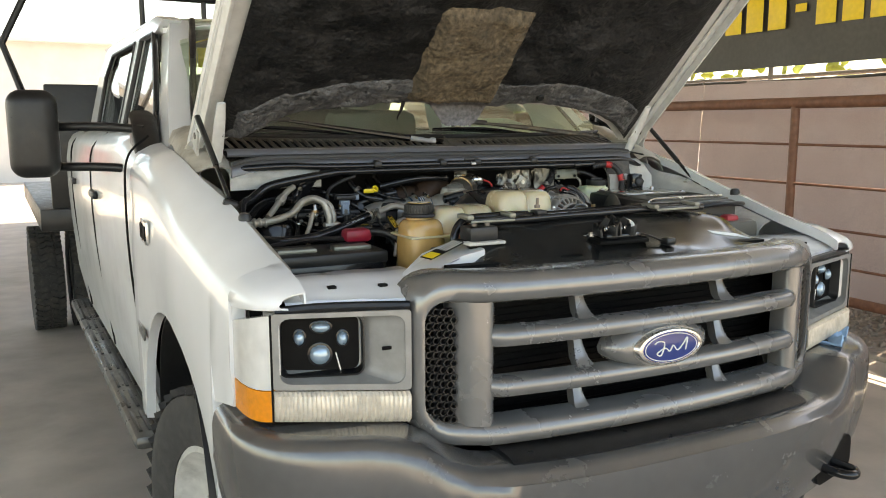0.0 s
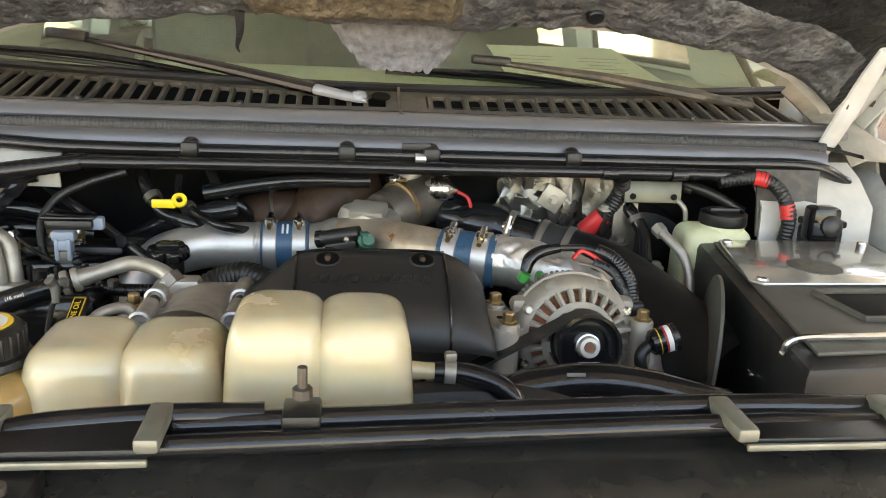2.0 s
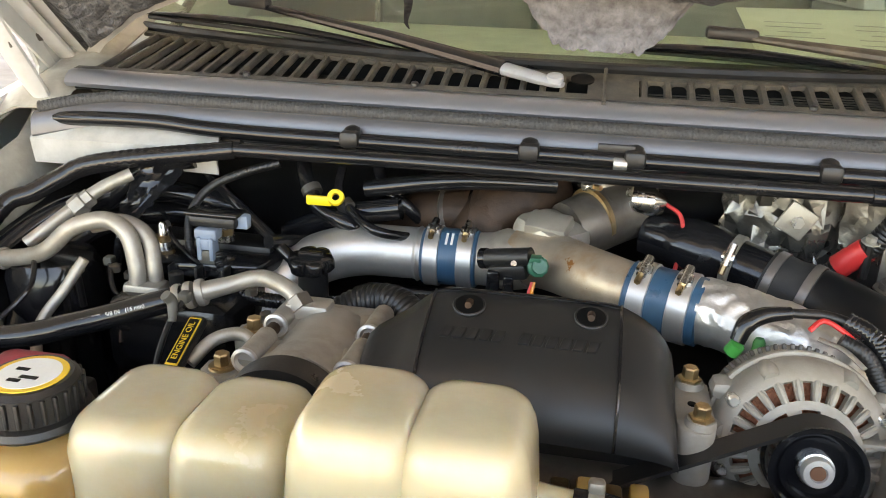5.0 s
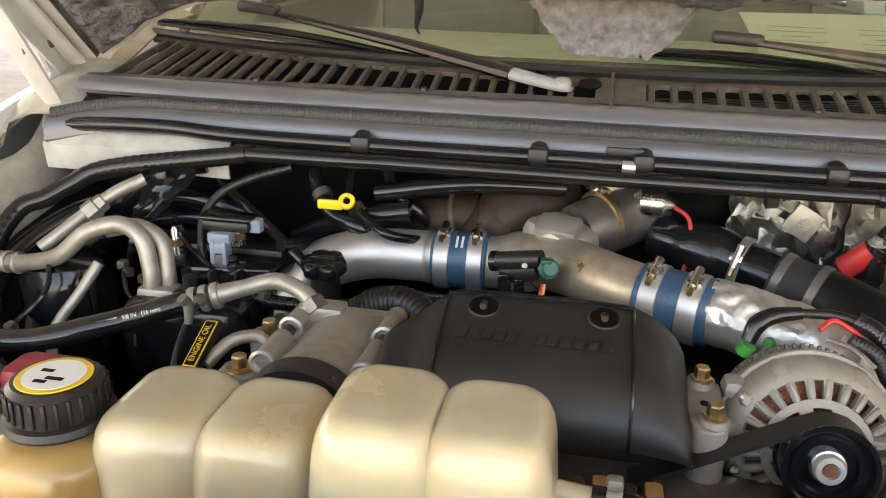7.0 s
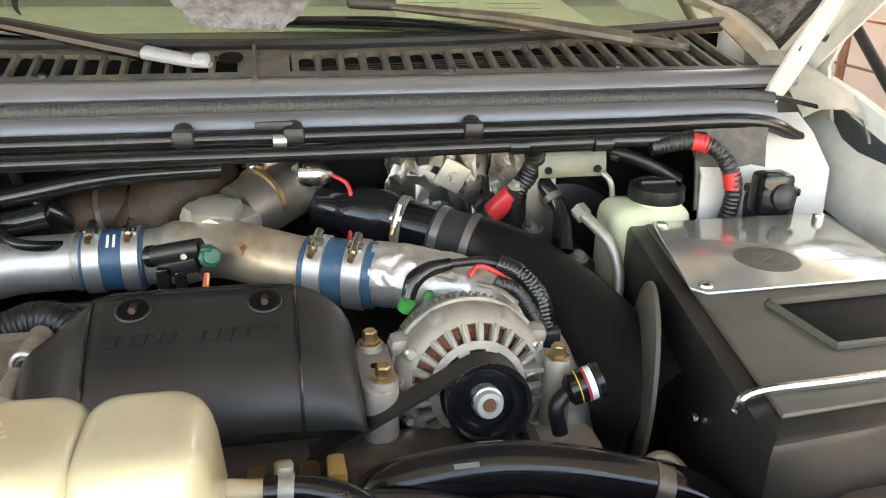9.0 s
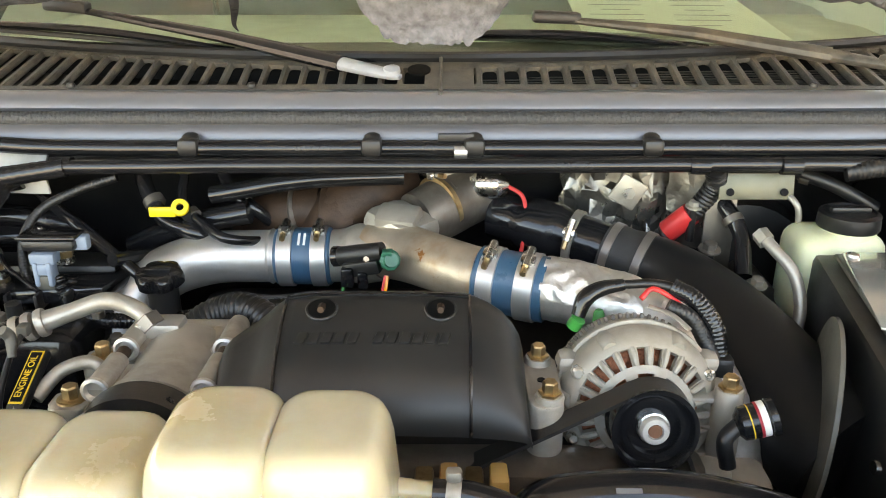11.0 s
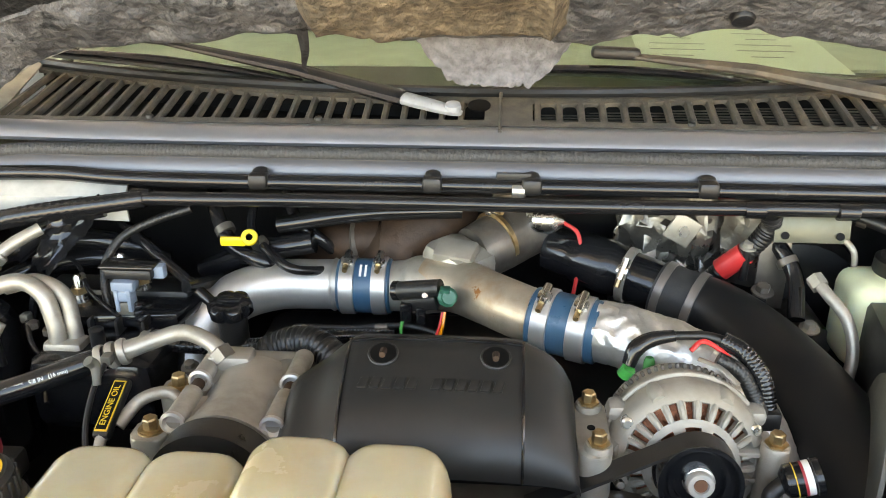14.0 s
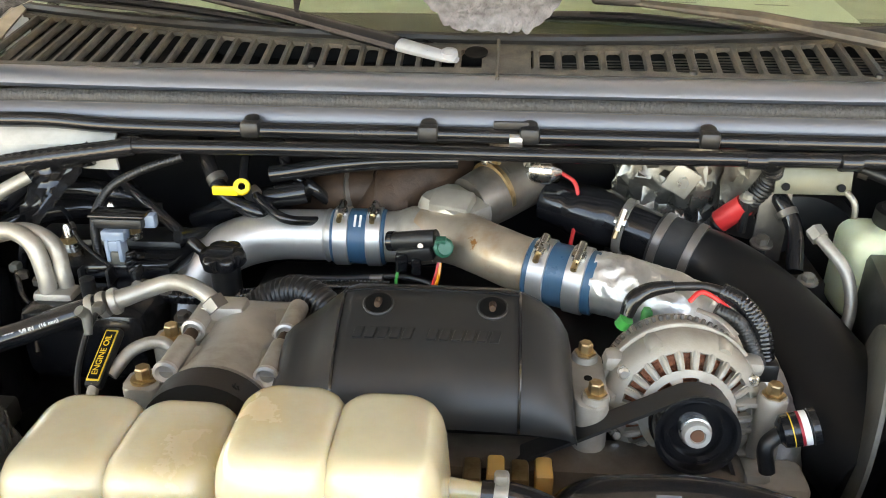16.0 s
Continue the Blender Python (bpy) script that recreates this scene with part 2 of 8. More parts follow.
LINER_DUSTY = pbr("dusty_hood_felt", (0.072, 0.071, 0.072), 0.5, var=0.5, scale=50, bump=1.0, bscale=70, bdist=0.012, stain=(0.24, 0.236, 0.23), stain_amt=0.7, stain_scale=16, chip=(0.02, 0.02, 0.02), chip_at=0.6, chip_scale=8, spec=0.35)
FIBRE = pbr("bare_fibre_wadding", (0.12, 0.09, 0.056), 0.95, var=0.55, scale=70, bump=1.0, bscale=90, bdist=0.01, stain=(0.03, 0.026, 0.02), stain_amt=0.65, stain_scale=9)
DASH = pbr("tan_dashboard", (0.6, 0.61, 0.54), 0.6, var=0.08, bump=0.2, bscale=700)
SEATS = pbr("grey_cloth", (0.22, 0.22, 0.2), 0.9, var=0.1, bump=0.3, bscale=300)
CONCRETE = pbr("stained_concrete", (0.44, 0.39, 0.335), 0.7, var=0.14, scale=3, bump=0.25, bscale=120, stain=(0.27, 0.235, 0.2), stain_amt=0.55, stain_scale=0.7, chip=(0.1, 0.09, 0.08), chip_at=0.72, chip_scale=6)
GRAVEL = pbr("gravel_stone", (0.3, 0.25, 0.21), 0.85, var=0.35, scale=14, bump=0.4, bscale=60)
RAIL = pbr("rust_brown_pipe", (0.2, 0.085, 0.05), 0.5, var=0.2, bump=0.2, stain=(0.12, 0.05, 0.03), stain_amt=0.6, stain_scale=7)
SCREEN = pbr("brown_privacy_mesh", (0.55, 0.43, 0.41), 0.85, var=0.35, scale=240, bump=0.8, bscale=260, stain=(0.68, 0.58, 0.56), stain_amt=0.5, stain_scale=2.5)
BANNER = pbr("dark_banner_vinyl", (0.055, 0.052, 0.046), 0.5, var=0.15, bump=0.05, stain=(0.09, 0.085, 0.075), stain_amt=0.4, stain_scale=2)
AMBER = pbr("amber_lens", (0.75, 0.25, 0.01), 0.12, var=0.1, scale=90, bump=0.3, bscale=150, coat=0.5)
CLEARLENS = pbr("ribbed_clear_lens", (0.66, 0.6, 0.5), 0.12, var=0.15, scale=50, bump=0.5, bscale=140, coat=0.6, metal=0.25)
LENS_OFF = pbr("pale_side_lens", (0.62, 0.61, 0.58), 0.15, var=0.08, bump=0.1, coat=0.5)
BADGE_BLUE = pbr("blue_badge", (0.012, 0.03, 0.16), 0.15, var=0.06, bump=0, coat=0.6)
BLUE_CLOTH = pbr("pale_blue_cloth", (0.25, 0.42, 0.62), 0.9, var=0.12, bump=0.4)
RADIATOR = pbr("black_radiator_cover", (0.018, 0.018, 0.017), 0.19, var=0.3, bump=0.05, coat=0.1, spec=0.5, stain=(0.03, 0.03, 0.026), stain_amt=0.3, stain_scale=5)
PLATE_GREY = pbr("brushed_plate", (0.24, 0.238, 0.2), 0.4, metal=0.5, var=0.12, bump=0.06, bscale=500, stain=(0.17, 0.15, 0.11), stain_amt=0.5, stain_scale=14)
BOX_GREY = pbr("olive_grey_plastic", (0.09, 0.085, 0.07), 0.5, var=0.12, bump=0.2, bscale=700, stain=(0.13, 0.12, 0.1), stain_amt=0.4, stain_scale=12)
CLEAR_PLATE = pbr("hazy_clear_plate", (0.5, 0.5, 0.46), 0.16, var=0.06, bump=0.02, metal=0.55, stain=(0.36, 0.36, 0.33), stain_amt=0.4, stain_scale=8, coat=0.6)
ROOF = pbr("corrugated_roof_steel", (0.5, 0.49, 0.46), 0.5, metal=0.3, var=0.08, bump=0.05)
FAR_WALL = pbr("pale_far_wall", (0.6, 0.58, 0.55), 0.8, var=0.06, scale=2)
FAR_RED = pbr("red_far_panel", (0.42, 0.03, 0.03), 0.6, var=0.1)
HEDGE = pbr("yellow_green_leaves", (0.3, 0.34, 0.06), 0.7, var=0.5, scale=8, per=0.2)


def glass(name, tint, rough=0.02, ior=1.45):
    m = bpy.data.materials.new(name)
    m.use_nodes = True
    b = m.node_tree.nodes["Principled BSDF"]
    b.inputs["Base Color"].default_value = (*tint, 1)
    b.inputs["Roughness"].default_value, b.inputs["IOR"].default_value = rough, ior
    b.inputs["Transmission Weight"].default_value = 1.0
    return m


WINDSHIELD = glass("green_tinted_glass", (0.86, 0.99, 0.82))
SIDE_GLASS = glass("side_window_glass", (0.7, 0.75, 0.72))
PRIVACY_GLASS = glass("grey_rear_glass", (0.5, 0.53, 0.5))
BULB_LENS = pbr("bluish_projector_lens", (0.3, 0.4, 0.48), 0.12, var=0.1, bump=0, coat=0.8, metal=0.5)


# ---- shapes ----
def part(name, bm, material, parent=None, label="", smooth=40.0, category="", group="", kind=""):
    me = bpy.data.meshes.new(name)
    bmesh.ops.recalc_face_normals(bm, faces=bm.faces[:])
    lim = radians(smooth)
    for e in bm.edges:
        e.smooth = len(e.link_faces) == 2 and e.calc_face_angle(4) < lim
    for fc in bm.faces:
        fc.smooth = smooth > 0
    bm.to_mesh(me)
    bm.free()
    me.materials.append(material)
    ob = new(name, me)
    if parent is not None:
        ob.parent = parent
    return tagged(ob, label, category, group, kind)


def thing(name, at, label, category, group="", kind=""):
    """An empty at the thing's base; its parts keep their world places."""
    e = new(name)
    e.empty_display_size = 0.05
    return tagged(e, label, category, group, kind)


def box(bm, c, s, bev=0.0, m=None, seg=2):
    mat4 = (m if m is not None else Matrix.Translation(c)) @ Matrix.Diagonal((*s, 1))
    r = bmesh.ops.create_cube(bm, size=1.0, matrix=mat4)
    if bev:
        es = list({e for v in r["verts"] for e in v.link_edges})
        bmesh.ops.bevel(bm, geom=es, offset=bev, segments=seg, profile=0.5, affect="EDGES")
    return bm


def B(c, s, bev=0.0, m=None, seg=2):
    return box(bmesh.new(), c, s, bev, m, seg)


def smooth_path(pts, n=8):
    """Catmull-Rom through the points."""
    p = [Vector(q) for q in pts]
    if len(p) < 3:
        return p
    p = [p[0] * 2 - p[1]] + p + [p[-1] * 2 - p[-2]]
    out = []
    for i in range(1, len(p) - 2):
        for k in range(n):
            t = k / n
            a, b, c, d = p[i - 1], p[i], p[i + 1], p[i + 2]
            out.append(0.5 * (2 * b + (c - a) * t + (2 * a - 5 * b + 4 * c - d) * t * t + (3 * b - a - 3 * c + d) * t ** 3))
    return out + [p[-2]]


def tube(bm, pts, r, n=12, div=8, rib=0.0, pitch=0.0, curve=True, flat=1.0):
    """A pipe along the points; r a number or one per point; rib: ring relief at the given pitch."""
    path = smooth_path(pts, div) if curve else [Vector(q) for q in pts]
    if rib:
        fine = [path[0]]
        for a, b in zip(path, path[1:]):
            k = max(1, int((b - a).length / (pitch / 4)))
            fine += [a.lerp(b, (j + 1) / k) for j in range(k)]
        path = fine
    cum = [0.0]
    for a, b in zip(path, path[1:]):
        cum.append(cum[-1] + (b - a).length)
    if isinstance(r, (list, tuple)):
        rr = [float(np.interp(i / (len(path) - 1), np.linspace(0, 1, len(r)), r)) for i in range(len(path))]
    else:
        rr = [r] * len(path)
    if rib:
        rr = [q * (1 + rib * (0.5 + 0.5 * math.sin(2 * math.pi * s / pitch))) for q, s in zip(rr, cum)]
    tan = [(path[min(i + 1, len(path) - 1)] - path[max(i - 1, 0)]).normalized() for i in range(len(path))]
    nrm = tan[0].orthogonal().normalized()
    if abs(tan[0].z) < 0.9:
        nrm = (Vector((0, 0, 1)) - tan[0] * tan[0].z).normalized()
    rings = []
    for p, t, q in zip(path, tan, rr):
        nrm = (nrm - t * nrm.dot(t)).normalized()
        bi = t.cross(nrm)
        rings.append([bm.verts.new(p + q * (flat * math.cos(2 * math.pi * k / n) * nrm + math.sin(2 * math.pi * k / n) * bi)) for k in range(n)])
    for a, b in zip(rings, rings[1:]):
        for k in range(n):
            bm.faces.new((a[k], a[(k + 1) % n], b[(k + 1) % n], b[k]))
    bm.faces.new(rings[0][::-1])
    bm.faces.new(rings[-1])
    return bm


def P(pts, r, n=12, **kw):
    return tube(bmesh.new(), pts, r, n, **kw)


def axis_m(o, d, up=(0, 0, 1)):
    """A frame at o whose z runs along d."""
    z = Vector(d).normalized()
    x = Vector(up).cross(z)
    x = x.normalized() if x.length > 1e-4 else z.orthogonal().normalized()
    y = z.cross(x)
    return Matrix.Translation(o) @ Matrix((x, y, z)).transposed().to_4x4()


def lathe(bm, o, d, prof, n=28):
    """Turn the profile of (radius, height) round the axis d through o."""
    m = axis_m(o, d)
    rings = [[bm.verts.new(m @ Vector((max(r, 1e-5) * math.cos(2 * math.pi * k / n), max(r, 1e-5) * math.sin(2 * math.pi * k / n), h))) for k in range(n)] for r, h in prof]
    for a, b in zip(rings, rings[1:]):
        for k in range(n):
            bm.faces.new((a[k], a[(k + 1) % n], b[(k + 1) % n], b[k]))
    if tuple(prof[0]) != tuple(prof[-1]):
        bm.faces.new(rings[0][::-1])
        bm.faces.new(rings[-1])
    return bm


def L(o, d, prof, n=28):
    return lathe(bmesh.new(), o, d, prof, n)


def slab(bm, outline, h, m=None, bev=0.0):
    """An outline of (x, y) raised by h along z, then placed by m."""
    m = m or Matrix()
    lo = [bm.verts.new(m @ Vector((x, y, 0))) for x, y in outline]
    hi = [bm.verts.new(m @ Vector((x, y, h))) for x, y in outline]
    n = len(lo)
    fs = [bm.faces.new(lo[::-1]), bm.faces.new(hi)]
    for k in range(n):
        fs.append(bm.faces.new((lo[k], lo[(k + 1) % n], hi[(k + 1) % n], hi[k])))
    if bev:
        bmesh.ops.bevel(bm, geom=list({e for f2 in fs[:2] for e in f2.edges}), offset=bev, segments=2, profile=0.5, affect="EDGES")
    return bm


def S(outline, h, m=None, bev=0.0):
    return slab(bmesh.new(), outline, h, m, bev)


def loft(bm, rings, closed=True, cap=True):
    vs = [[bm.verts.new(p) for p in r] for r in rings]
    n = len(vs[0])
    for a, b in zip(vs, vs[1:]):
        for k in range(n if closed else n - 1):
            bm.faces.new((a[k], a[(k + 1) % n], b[(k + 1) % n], b[k]))
    if cap and closed:
        bm.faces.new(vs[0][::-1])
        bm.faces.new(vs[-1])
    return bm


def thick_sheet(rows, th):
    """A sheet through rows of points, thickened down its normals by th."""
    bm = bmesh.new()
    loft(bm, rows, closed=False)
    bmesh.ops.recalc_face_normals(bm, faces=bm.faces[:])
    bmesh.ops.solidify(bm, geom=bm.faces[:], thickness=th)
    return bm


def rrect(w, h, r, n=5):
    """A rounded rectangle's outline, centred."""
    out = []
    for cx, cy, a0 in ((w / 2 - r, h / 2 - r, 0), (-w / 2 + r, h / 2 - r, 90), (-w / 2 + r, -h / 2 + r, 180), (w / 2 - r, -h / 2 + r, 270)):
        for k in range(n + 1):
            a = radians(a0 + 90 * k / n)
            out.append((cx + r * math.cos(a), cy + r * math.sin(a)))
    return out


def hexbolt(name, o, d, r, h, material, parent):
    bm = L(o, d, [(r * 1.5, 0), (r * 1.5, h * 0.18), (r, h * 0.2), (r, h * 0.9), (r * 0.85, h)], 6)
    return part(name, bm, material, parent, smooth=20)


# ---- setting ----
bm = bmesh.new()
bmesh.ops.create_grid(bm, x_segments=2, y_segments=2, size=400)
tagged(part("ground", bm, CONCRETE), "stained tan concrete paving of a covered lot", "ground", kind="structure")

bm = B((-3.05, 5.8, 4.56), (17.6, 17.2, 0.06))
for k in range(40):
    box(bm, (-3.05, -2.7 + k * 0.433, 4.51), (17.6, 0.12, 0.05))
part("ceiling", bm, ROOF, None, "pale ribbed steel canopy roof over the lot", 0, "roof", kind="structure")


def canopy_post(x, y):
    t = thing("canopy_post", (x, y, 0), "pale steel post carrying the canopy roof", "post", "canopy posts")
    part("shaft", B((x, y, 2.26), (0.16, 0.16, 4.5), 0.01), ROOF, t)
    part("base_plate", B((x, y, 0.01), (0.32, 0.32, 0.02), 0.004), ROOF, t)


for x, y in ((5.5, -2.4), (5.5, 12.5), (-9, -2.4), (-9, 12.5)):
    canopy_post(x, y)

# gravel bed beyond the fence
bm = B((4.6, 4.0, 0.01), (1.7, 18, 0.05), 0.01)
tagged(part("gravel_bed", bm, GRAVEL), "brown gravel strip along the fence", "gravel", kind="structure")
rng = random.Random(3)
bm = bmesh.new()
for k in range(2600):
    r = rng.uniform(0.012, 0.03)
    c = Vector((rng.uniform(3.8, 5.3), rng.uniform(0.5, 6.5), 0.036 + r * 0.25))
    m = Matrix.Translation(c) @ Euler((rng.random() * 6, rng.random() * 6, rng.random() * 6)).to_matrix().to_4x4() @ Matrix.Diagonal((r, r * 0.8, r * 0.6, 1))
    bmesh.ops.create_icosphere(bm, subdivisions=1, radius=1, matrix=m)
tagged(part("gravel_stones", bm, GRAVEL, smooth=0), "loose brown gravel stones", "gravel", kind="stuff")

# pipe fence, privacy mesh and banner
FX = 4.2
fence = thing("pipe_fence", (FX, 3, 0), "rust-brown welded pipe fence with thin rails", "fence")
for y in (-1.05, 1.1, 3.25, 5.4, 7.55, 9.7):
    part("post", P([(FX, y, 0), (FX, y, 1.75)], 0.035, 14), RAIL, fence)
part("top_rail", P([(FX, -3, 1.765), (FX, 12, 1.765)], 0.045, 14), RAIL, fence)
for z in (0.25, 0.5, 0.785, 1.12, 1.435):
    part("rail", P([(FX, -3, z), (FX, 12, z)], 0.011 if z > 0.3 else 0.04, 10), RAIL, fence)

screen = thing("privacy_screen", (4.98, 4, 0), "brown woven privacy mesh hung behind the fence", "screen")
for y0 in np.arange(-3.0, 12.5, 2.7):
    rows = []
    for y in np.linspace(y0, y0 + 2.69, 40):
        rows.append([Vector((4.98 + 0.035 * math.sin(y * 2.1 + z * 1.3) + 0.014 * math.sin(y * 9 + z * 2), y, z + 0.012 * math.sin(y * 3))) for z in np.linspace(0.04, 2.0, 12)])
    part("mesh_panel", thick_sheet(rows, 0.006), SCREEN, screen, smooth=60)
    part("hem", P([(4.98, y0 + 0.01, 2.01), (4.97, y0 + 1.3, 1.995), (4.98, y0 + 2.68, 2.01)], 0.014, 8), BANNER, screen)
scr_posts = thing("screen_frame", (5.05, 3, 0), "thin grey steel frame holding the privacy mesh and banner", "frame")
for y in (-2.0, 1.6, 4.3, 7.0, 9.7):
    part("upright", P([(5.06, y, 0), (5.06, y, 3.5)], 0.025, 10), CAST_DARK, scr_posts)
part("crossbar", P([(5.06, -3, 2.04), (5.06, 12, 2.04)], 0.02, 10), CAST_DARK, scr_posts)

part("top_bar", P([(5.0, -3, 3.42), (5.0, 12, 3.42)], 0.06, 10), CAST_DARK, scr_posts)
banner = thing("banner", (4.9, 3, 2.1), "dark vinyl banner with large yellow figures shown as bars", "banner")
part("sheet", thick_sheet([[Vector((4.9 + 0.02 * math.sin(y * 1.7), y, z)) for z in np.linspace(2.12, 3.42, 6)] for y in np.linspace(-3, 12, 40)], 0.004), BANNER, banner)
for k in range(12):
    part("figure_bar", B((4.87, 4.62 - 0.262 * k, 2.62), (0.004, 0.2 if k != 3 else 0.12, 0.33 if k != 3 else 0.07), 0.001), YELLOW, banner)
hedge_rng = random.Random(5)
bm = bmesh.new()
for k in range(1400):
    c = Vector((hedge_rng.uniform(7.2, 8.4), hedge_rng.uniform(-4, 14), hedge_rng.uniform(0.3, 2.7)))
    m = Matrix.Translation(c) @ Euler((hedge_rng.random() * 6, hedge_rng.random() * 6, hedge_rng.random() * 6)).to_matrix().to_4x4() @ Matrix.Diagonal((0.13, 0.08, 0.02, 1))
    bmesh.ops.create_icosphere(bm, subdivisions=1, radius=1, matrix=m)
tagged(part("hedge", bm, HEDGE, smooth=0), "yellow-green hedge in sun beyond the banner", "hedge", kind="stuff")

# far side of the lot
far = thing("far_building", (-7, 22, 0), "pale low building across the lot", "building")
part("wall", B((-6, 24, 1.9), (14, 0.4, 3.8)), FAR_WALL, far)
part("roof", B((-6, 24, 3.86), (14.6, 1.2, 0.12), 0.02), FAR_WALL, far)
part("red_panel", B((-4.4, 23.75, 1.6), (1.6, 0.06, 1.7), 0.01), FAR_RED, far)
lamp = thing("street_lamp", (-3.6, 17, 0), "thin grey lamp pole with two small heads", "street lamp")
part("pole", P([(-3.6, 17, 0), (-3.6, 17, 5.2)], [0.07, 0.05], 12), CAST_DARK, lamp)
for sx in (-0.35, 0.35):
    part("arm", P([(-3.6, 17, 4.9), (-3.6 + sx, 17, 5.0)], 0.03, 8), CAST_DARK, lamp)
    part("lamp_head", B((-3.6 + sx * 1.3, 17, 5.0), (0.3, 0.2, 0.1), 0.03), CAST_DARK, lamp)


# ---- pickup truck: body ----
truck = thing("pickup_truck", (0, 2.5, 0), "white crew-cab flatbed pickup truck with its hood raised", "truck")


def ztop(y):
    return float(np.interp(y, [0.165, 0.2, 0.26, 0.4, 0.7, 0.91, 1.11, 1.28, 1.6], [1.27, 1.287, 1.302, 1.33, 1.405, 1.458, 1.502, 1.527, 1.548]))


ARCH_Y, ARCH_Z, ARCH_R = 0.95, 0.57, 0.5


def zlow(y):
    d = y - ARCH_Y
    return ARCH_Z + math.sqrt(ARCH_R ** 2 - d * d) if abs(d) < ARCH_R else 0.6


def fender_x(y):
    return float(np.interp(y, [0.165, 0.5, 0.7, 0.91, 1.11, 1.3], [0.795, 0.815, 0.83, 0.865, 0.88, 0.89]))


def fender(sx):
    rows = []
    ys = [0.165, 0.172, 0.182, 0.2, 0.225, 0.26, 0.298, 0.305, 0.315, 0.36, 0.4] + [ARCH_Y - ARCH_R * math.cos(math.pi * k / 22) for k in range(23)] + [1.45, 1.5, 1.56]
    for y in sorted(ys):
        zt, zl = ztop(y), max(zlow(y), float(np.interp(y, [0.165, 0.298, 0.306, 0.36, 0.45], [1.238, 1.226, 1.0, 0.99, 0.97])) if y < ARCH_Y - ARCH_R + 0.002 else 0.0)
        w = float(np.interp(y, [0.165, 0.18, 0.2, 0.23, 0.3, 0.4, 0.5, 0.8, 1.5], [0.845, 0.878, 0.892, 0.905, 0.92, 0.93, 0.942, 0.972, 1.0]))
        xi = fender_x(y)
        sh = min(0.13, (zt - zl) * 0.55)
        row = [Vector((sx * (xi - 0.002), y, zt - 0.03)), Vector((sx * xi, y, zt))]
        for a in (15, 35, 55, 75, 90):
            row.append(Vector((sx * (xi + (w - xi) * math.sin(radians(a)) ** 1.1), y, zt - sh * (1 - math.cos(radians(a))))))
        z0 = zt - sh
        for q in (0.3, 0.6, 0.9, 1.0):
            row.append(Vector((sx * (w + 0.006 * math.sin(q * math.pi)), y, z0 + (zl - z0) * q)))
        row.append(Vector((sx * (w - 0.03), y, zl - 0.004)))
        rows.append(row)
    f = part("fender", thick_sheet(rows, 0.004), WHITE, truck, "white fender", 50)
    # dark wheel well
    rows = []
    for k in range(19):
        a = math.pi * k / 18
        y, z = ARCH_Y - (ARCH_R - 0.012) * math.cos(a), ARCH_Z + (ARCH_R - 0.012) * math.sin(a)
        rows.append([Vector((sx * x, y, z)) for x in (0.955, 0.7, 0.52)])
    part("wheel_well", thick_sheet(rows, 0.004), BLACK, truck, "black wheel well liner", 50)
    return f


for sx in (-1, 1):
    fender(sx)
    # the apron's flange drops away from the fender beside the hinge and leaves a slot
    rows, lower = [], []
    for y in np.linspace(0.42, 1.3, 23):
        zt, xi = ztop(y), fender_x(y)
        g = math.exp(-((y - 1.0) / 0.09) ** 2)
        rows.append([Vector((sx * x, y, z)) for x, z in ((xi - 0.006 - 0.035 * g, zt - 0.032 - 0.012 * g), (xi - 0.035 - 0.015 * g, zt - 0.042), (xi - 0.055 - 0.02 * g, zt - 0.06), (xi - 0.07 - 0.02 * g, zt - 0.12))])
        lower.append([rows[-1][3] + Vector((-sx * 0.002, 0, 0.004)), Vector((sx * 0.735, y, zt - 0.2)), Vector((sx * 0.71, y, 0.92))])
    apron = part("inner_fender", thick_sheet(rows, 0.003), APRON if sx < 0 else WHITE_DUSTY, truck, "dirty beige inner fender panel" if sx < 0 else "dusty white inner fender panel", 50)
    part("bay_side", thick_sheet(lower, 0.003), BLACK, truck, "black lower bay side", 50)
    for y in (0.62, 0.83):
        part("apron_bolt", L((sx * (fender_x(y) - 0.02), y, ztop(y) - 0.037), (0, 0, 1), [(0.014, -0.004), (0.014, 0.002), (0.009, 0.003), (0.008, 0.009)], 8), APRON, apron)
    # cab corner between the cowl and the hood hinge
    part("cab_corner", thick_sheet([[Vector((sx * x, y, z + dz)) for x, dz in ((0.762, -0.006), (0.79, 0.006), (0.83, 0.004), (0.868, -0.012), (0.885, -0.05))] for y, z in ((1.02, 1.48), (1.06, 1.508), (1.14, 1.53), (1.22, 1.558), (1.32, 1.592), (1.42, 1.6))], 0.004), APRON, truck, "dirty beige cab corner beside the cowl", 50)
part("side_vent", B((-1.004, 1.38, 0.93), (0.008, 0.16, 0.035), 0.003), GREY_PLASTIC, truck)
part("side_badge", B((-0.996, 1.19, 1.285), (0.012, 0.14, 0.07), 0.004), STEEL, truck, "chrome side badge")
for k in range(4):
    part("badge_bar", B((-1.003, 1.135 + k * 0.036, 1.285), (0.004, 0.02, 0.045), 0.001), INK_AND_SHADE, truck)


def glass_x(z):
    """Half width of the cab above the belt line."""
    u = (z - 1.5) / 0.53
    return 0.885 - 0.125 * u + 0.012 * math.sin(math.pi * min(max(u, 0), 1))


def upper_panel(sx, outline, th, out=0.0):
    """A piece of the cab's upper side: an outline of (y, z) on the leaning side plane."""
    bm = bmesh.new()
    loft(bm, [[Vector((sx * (glass_x(z) + out - d), y, z)) for y, z in outline] for d in (0.0, th)])
    return bm


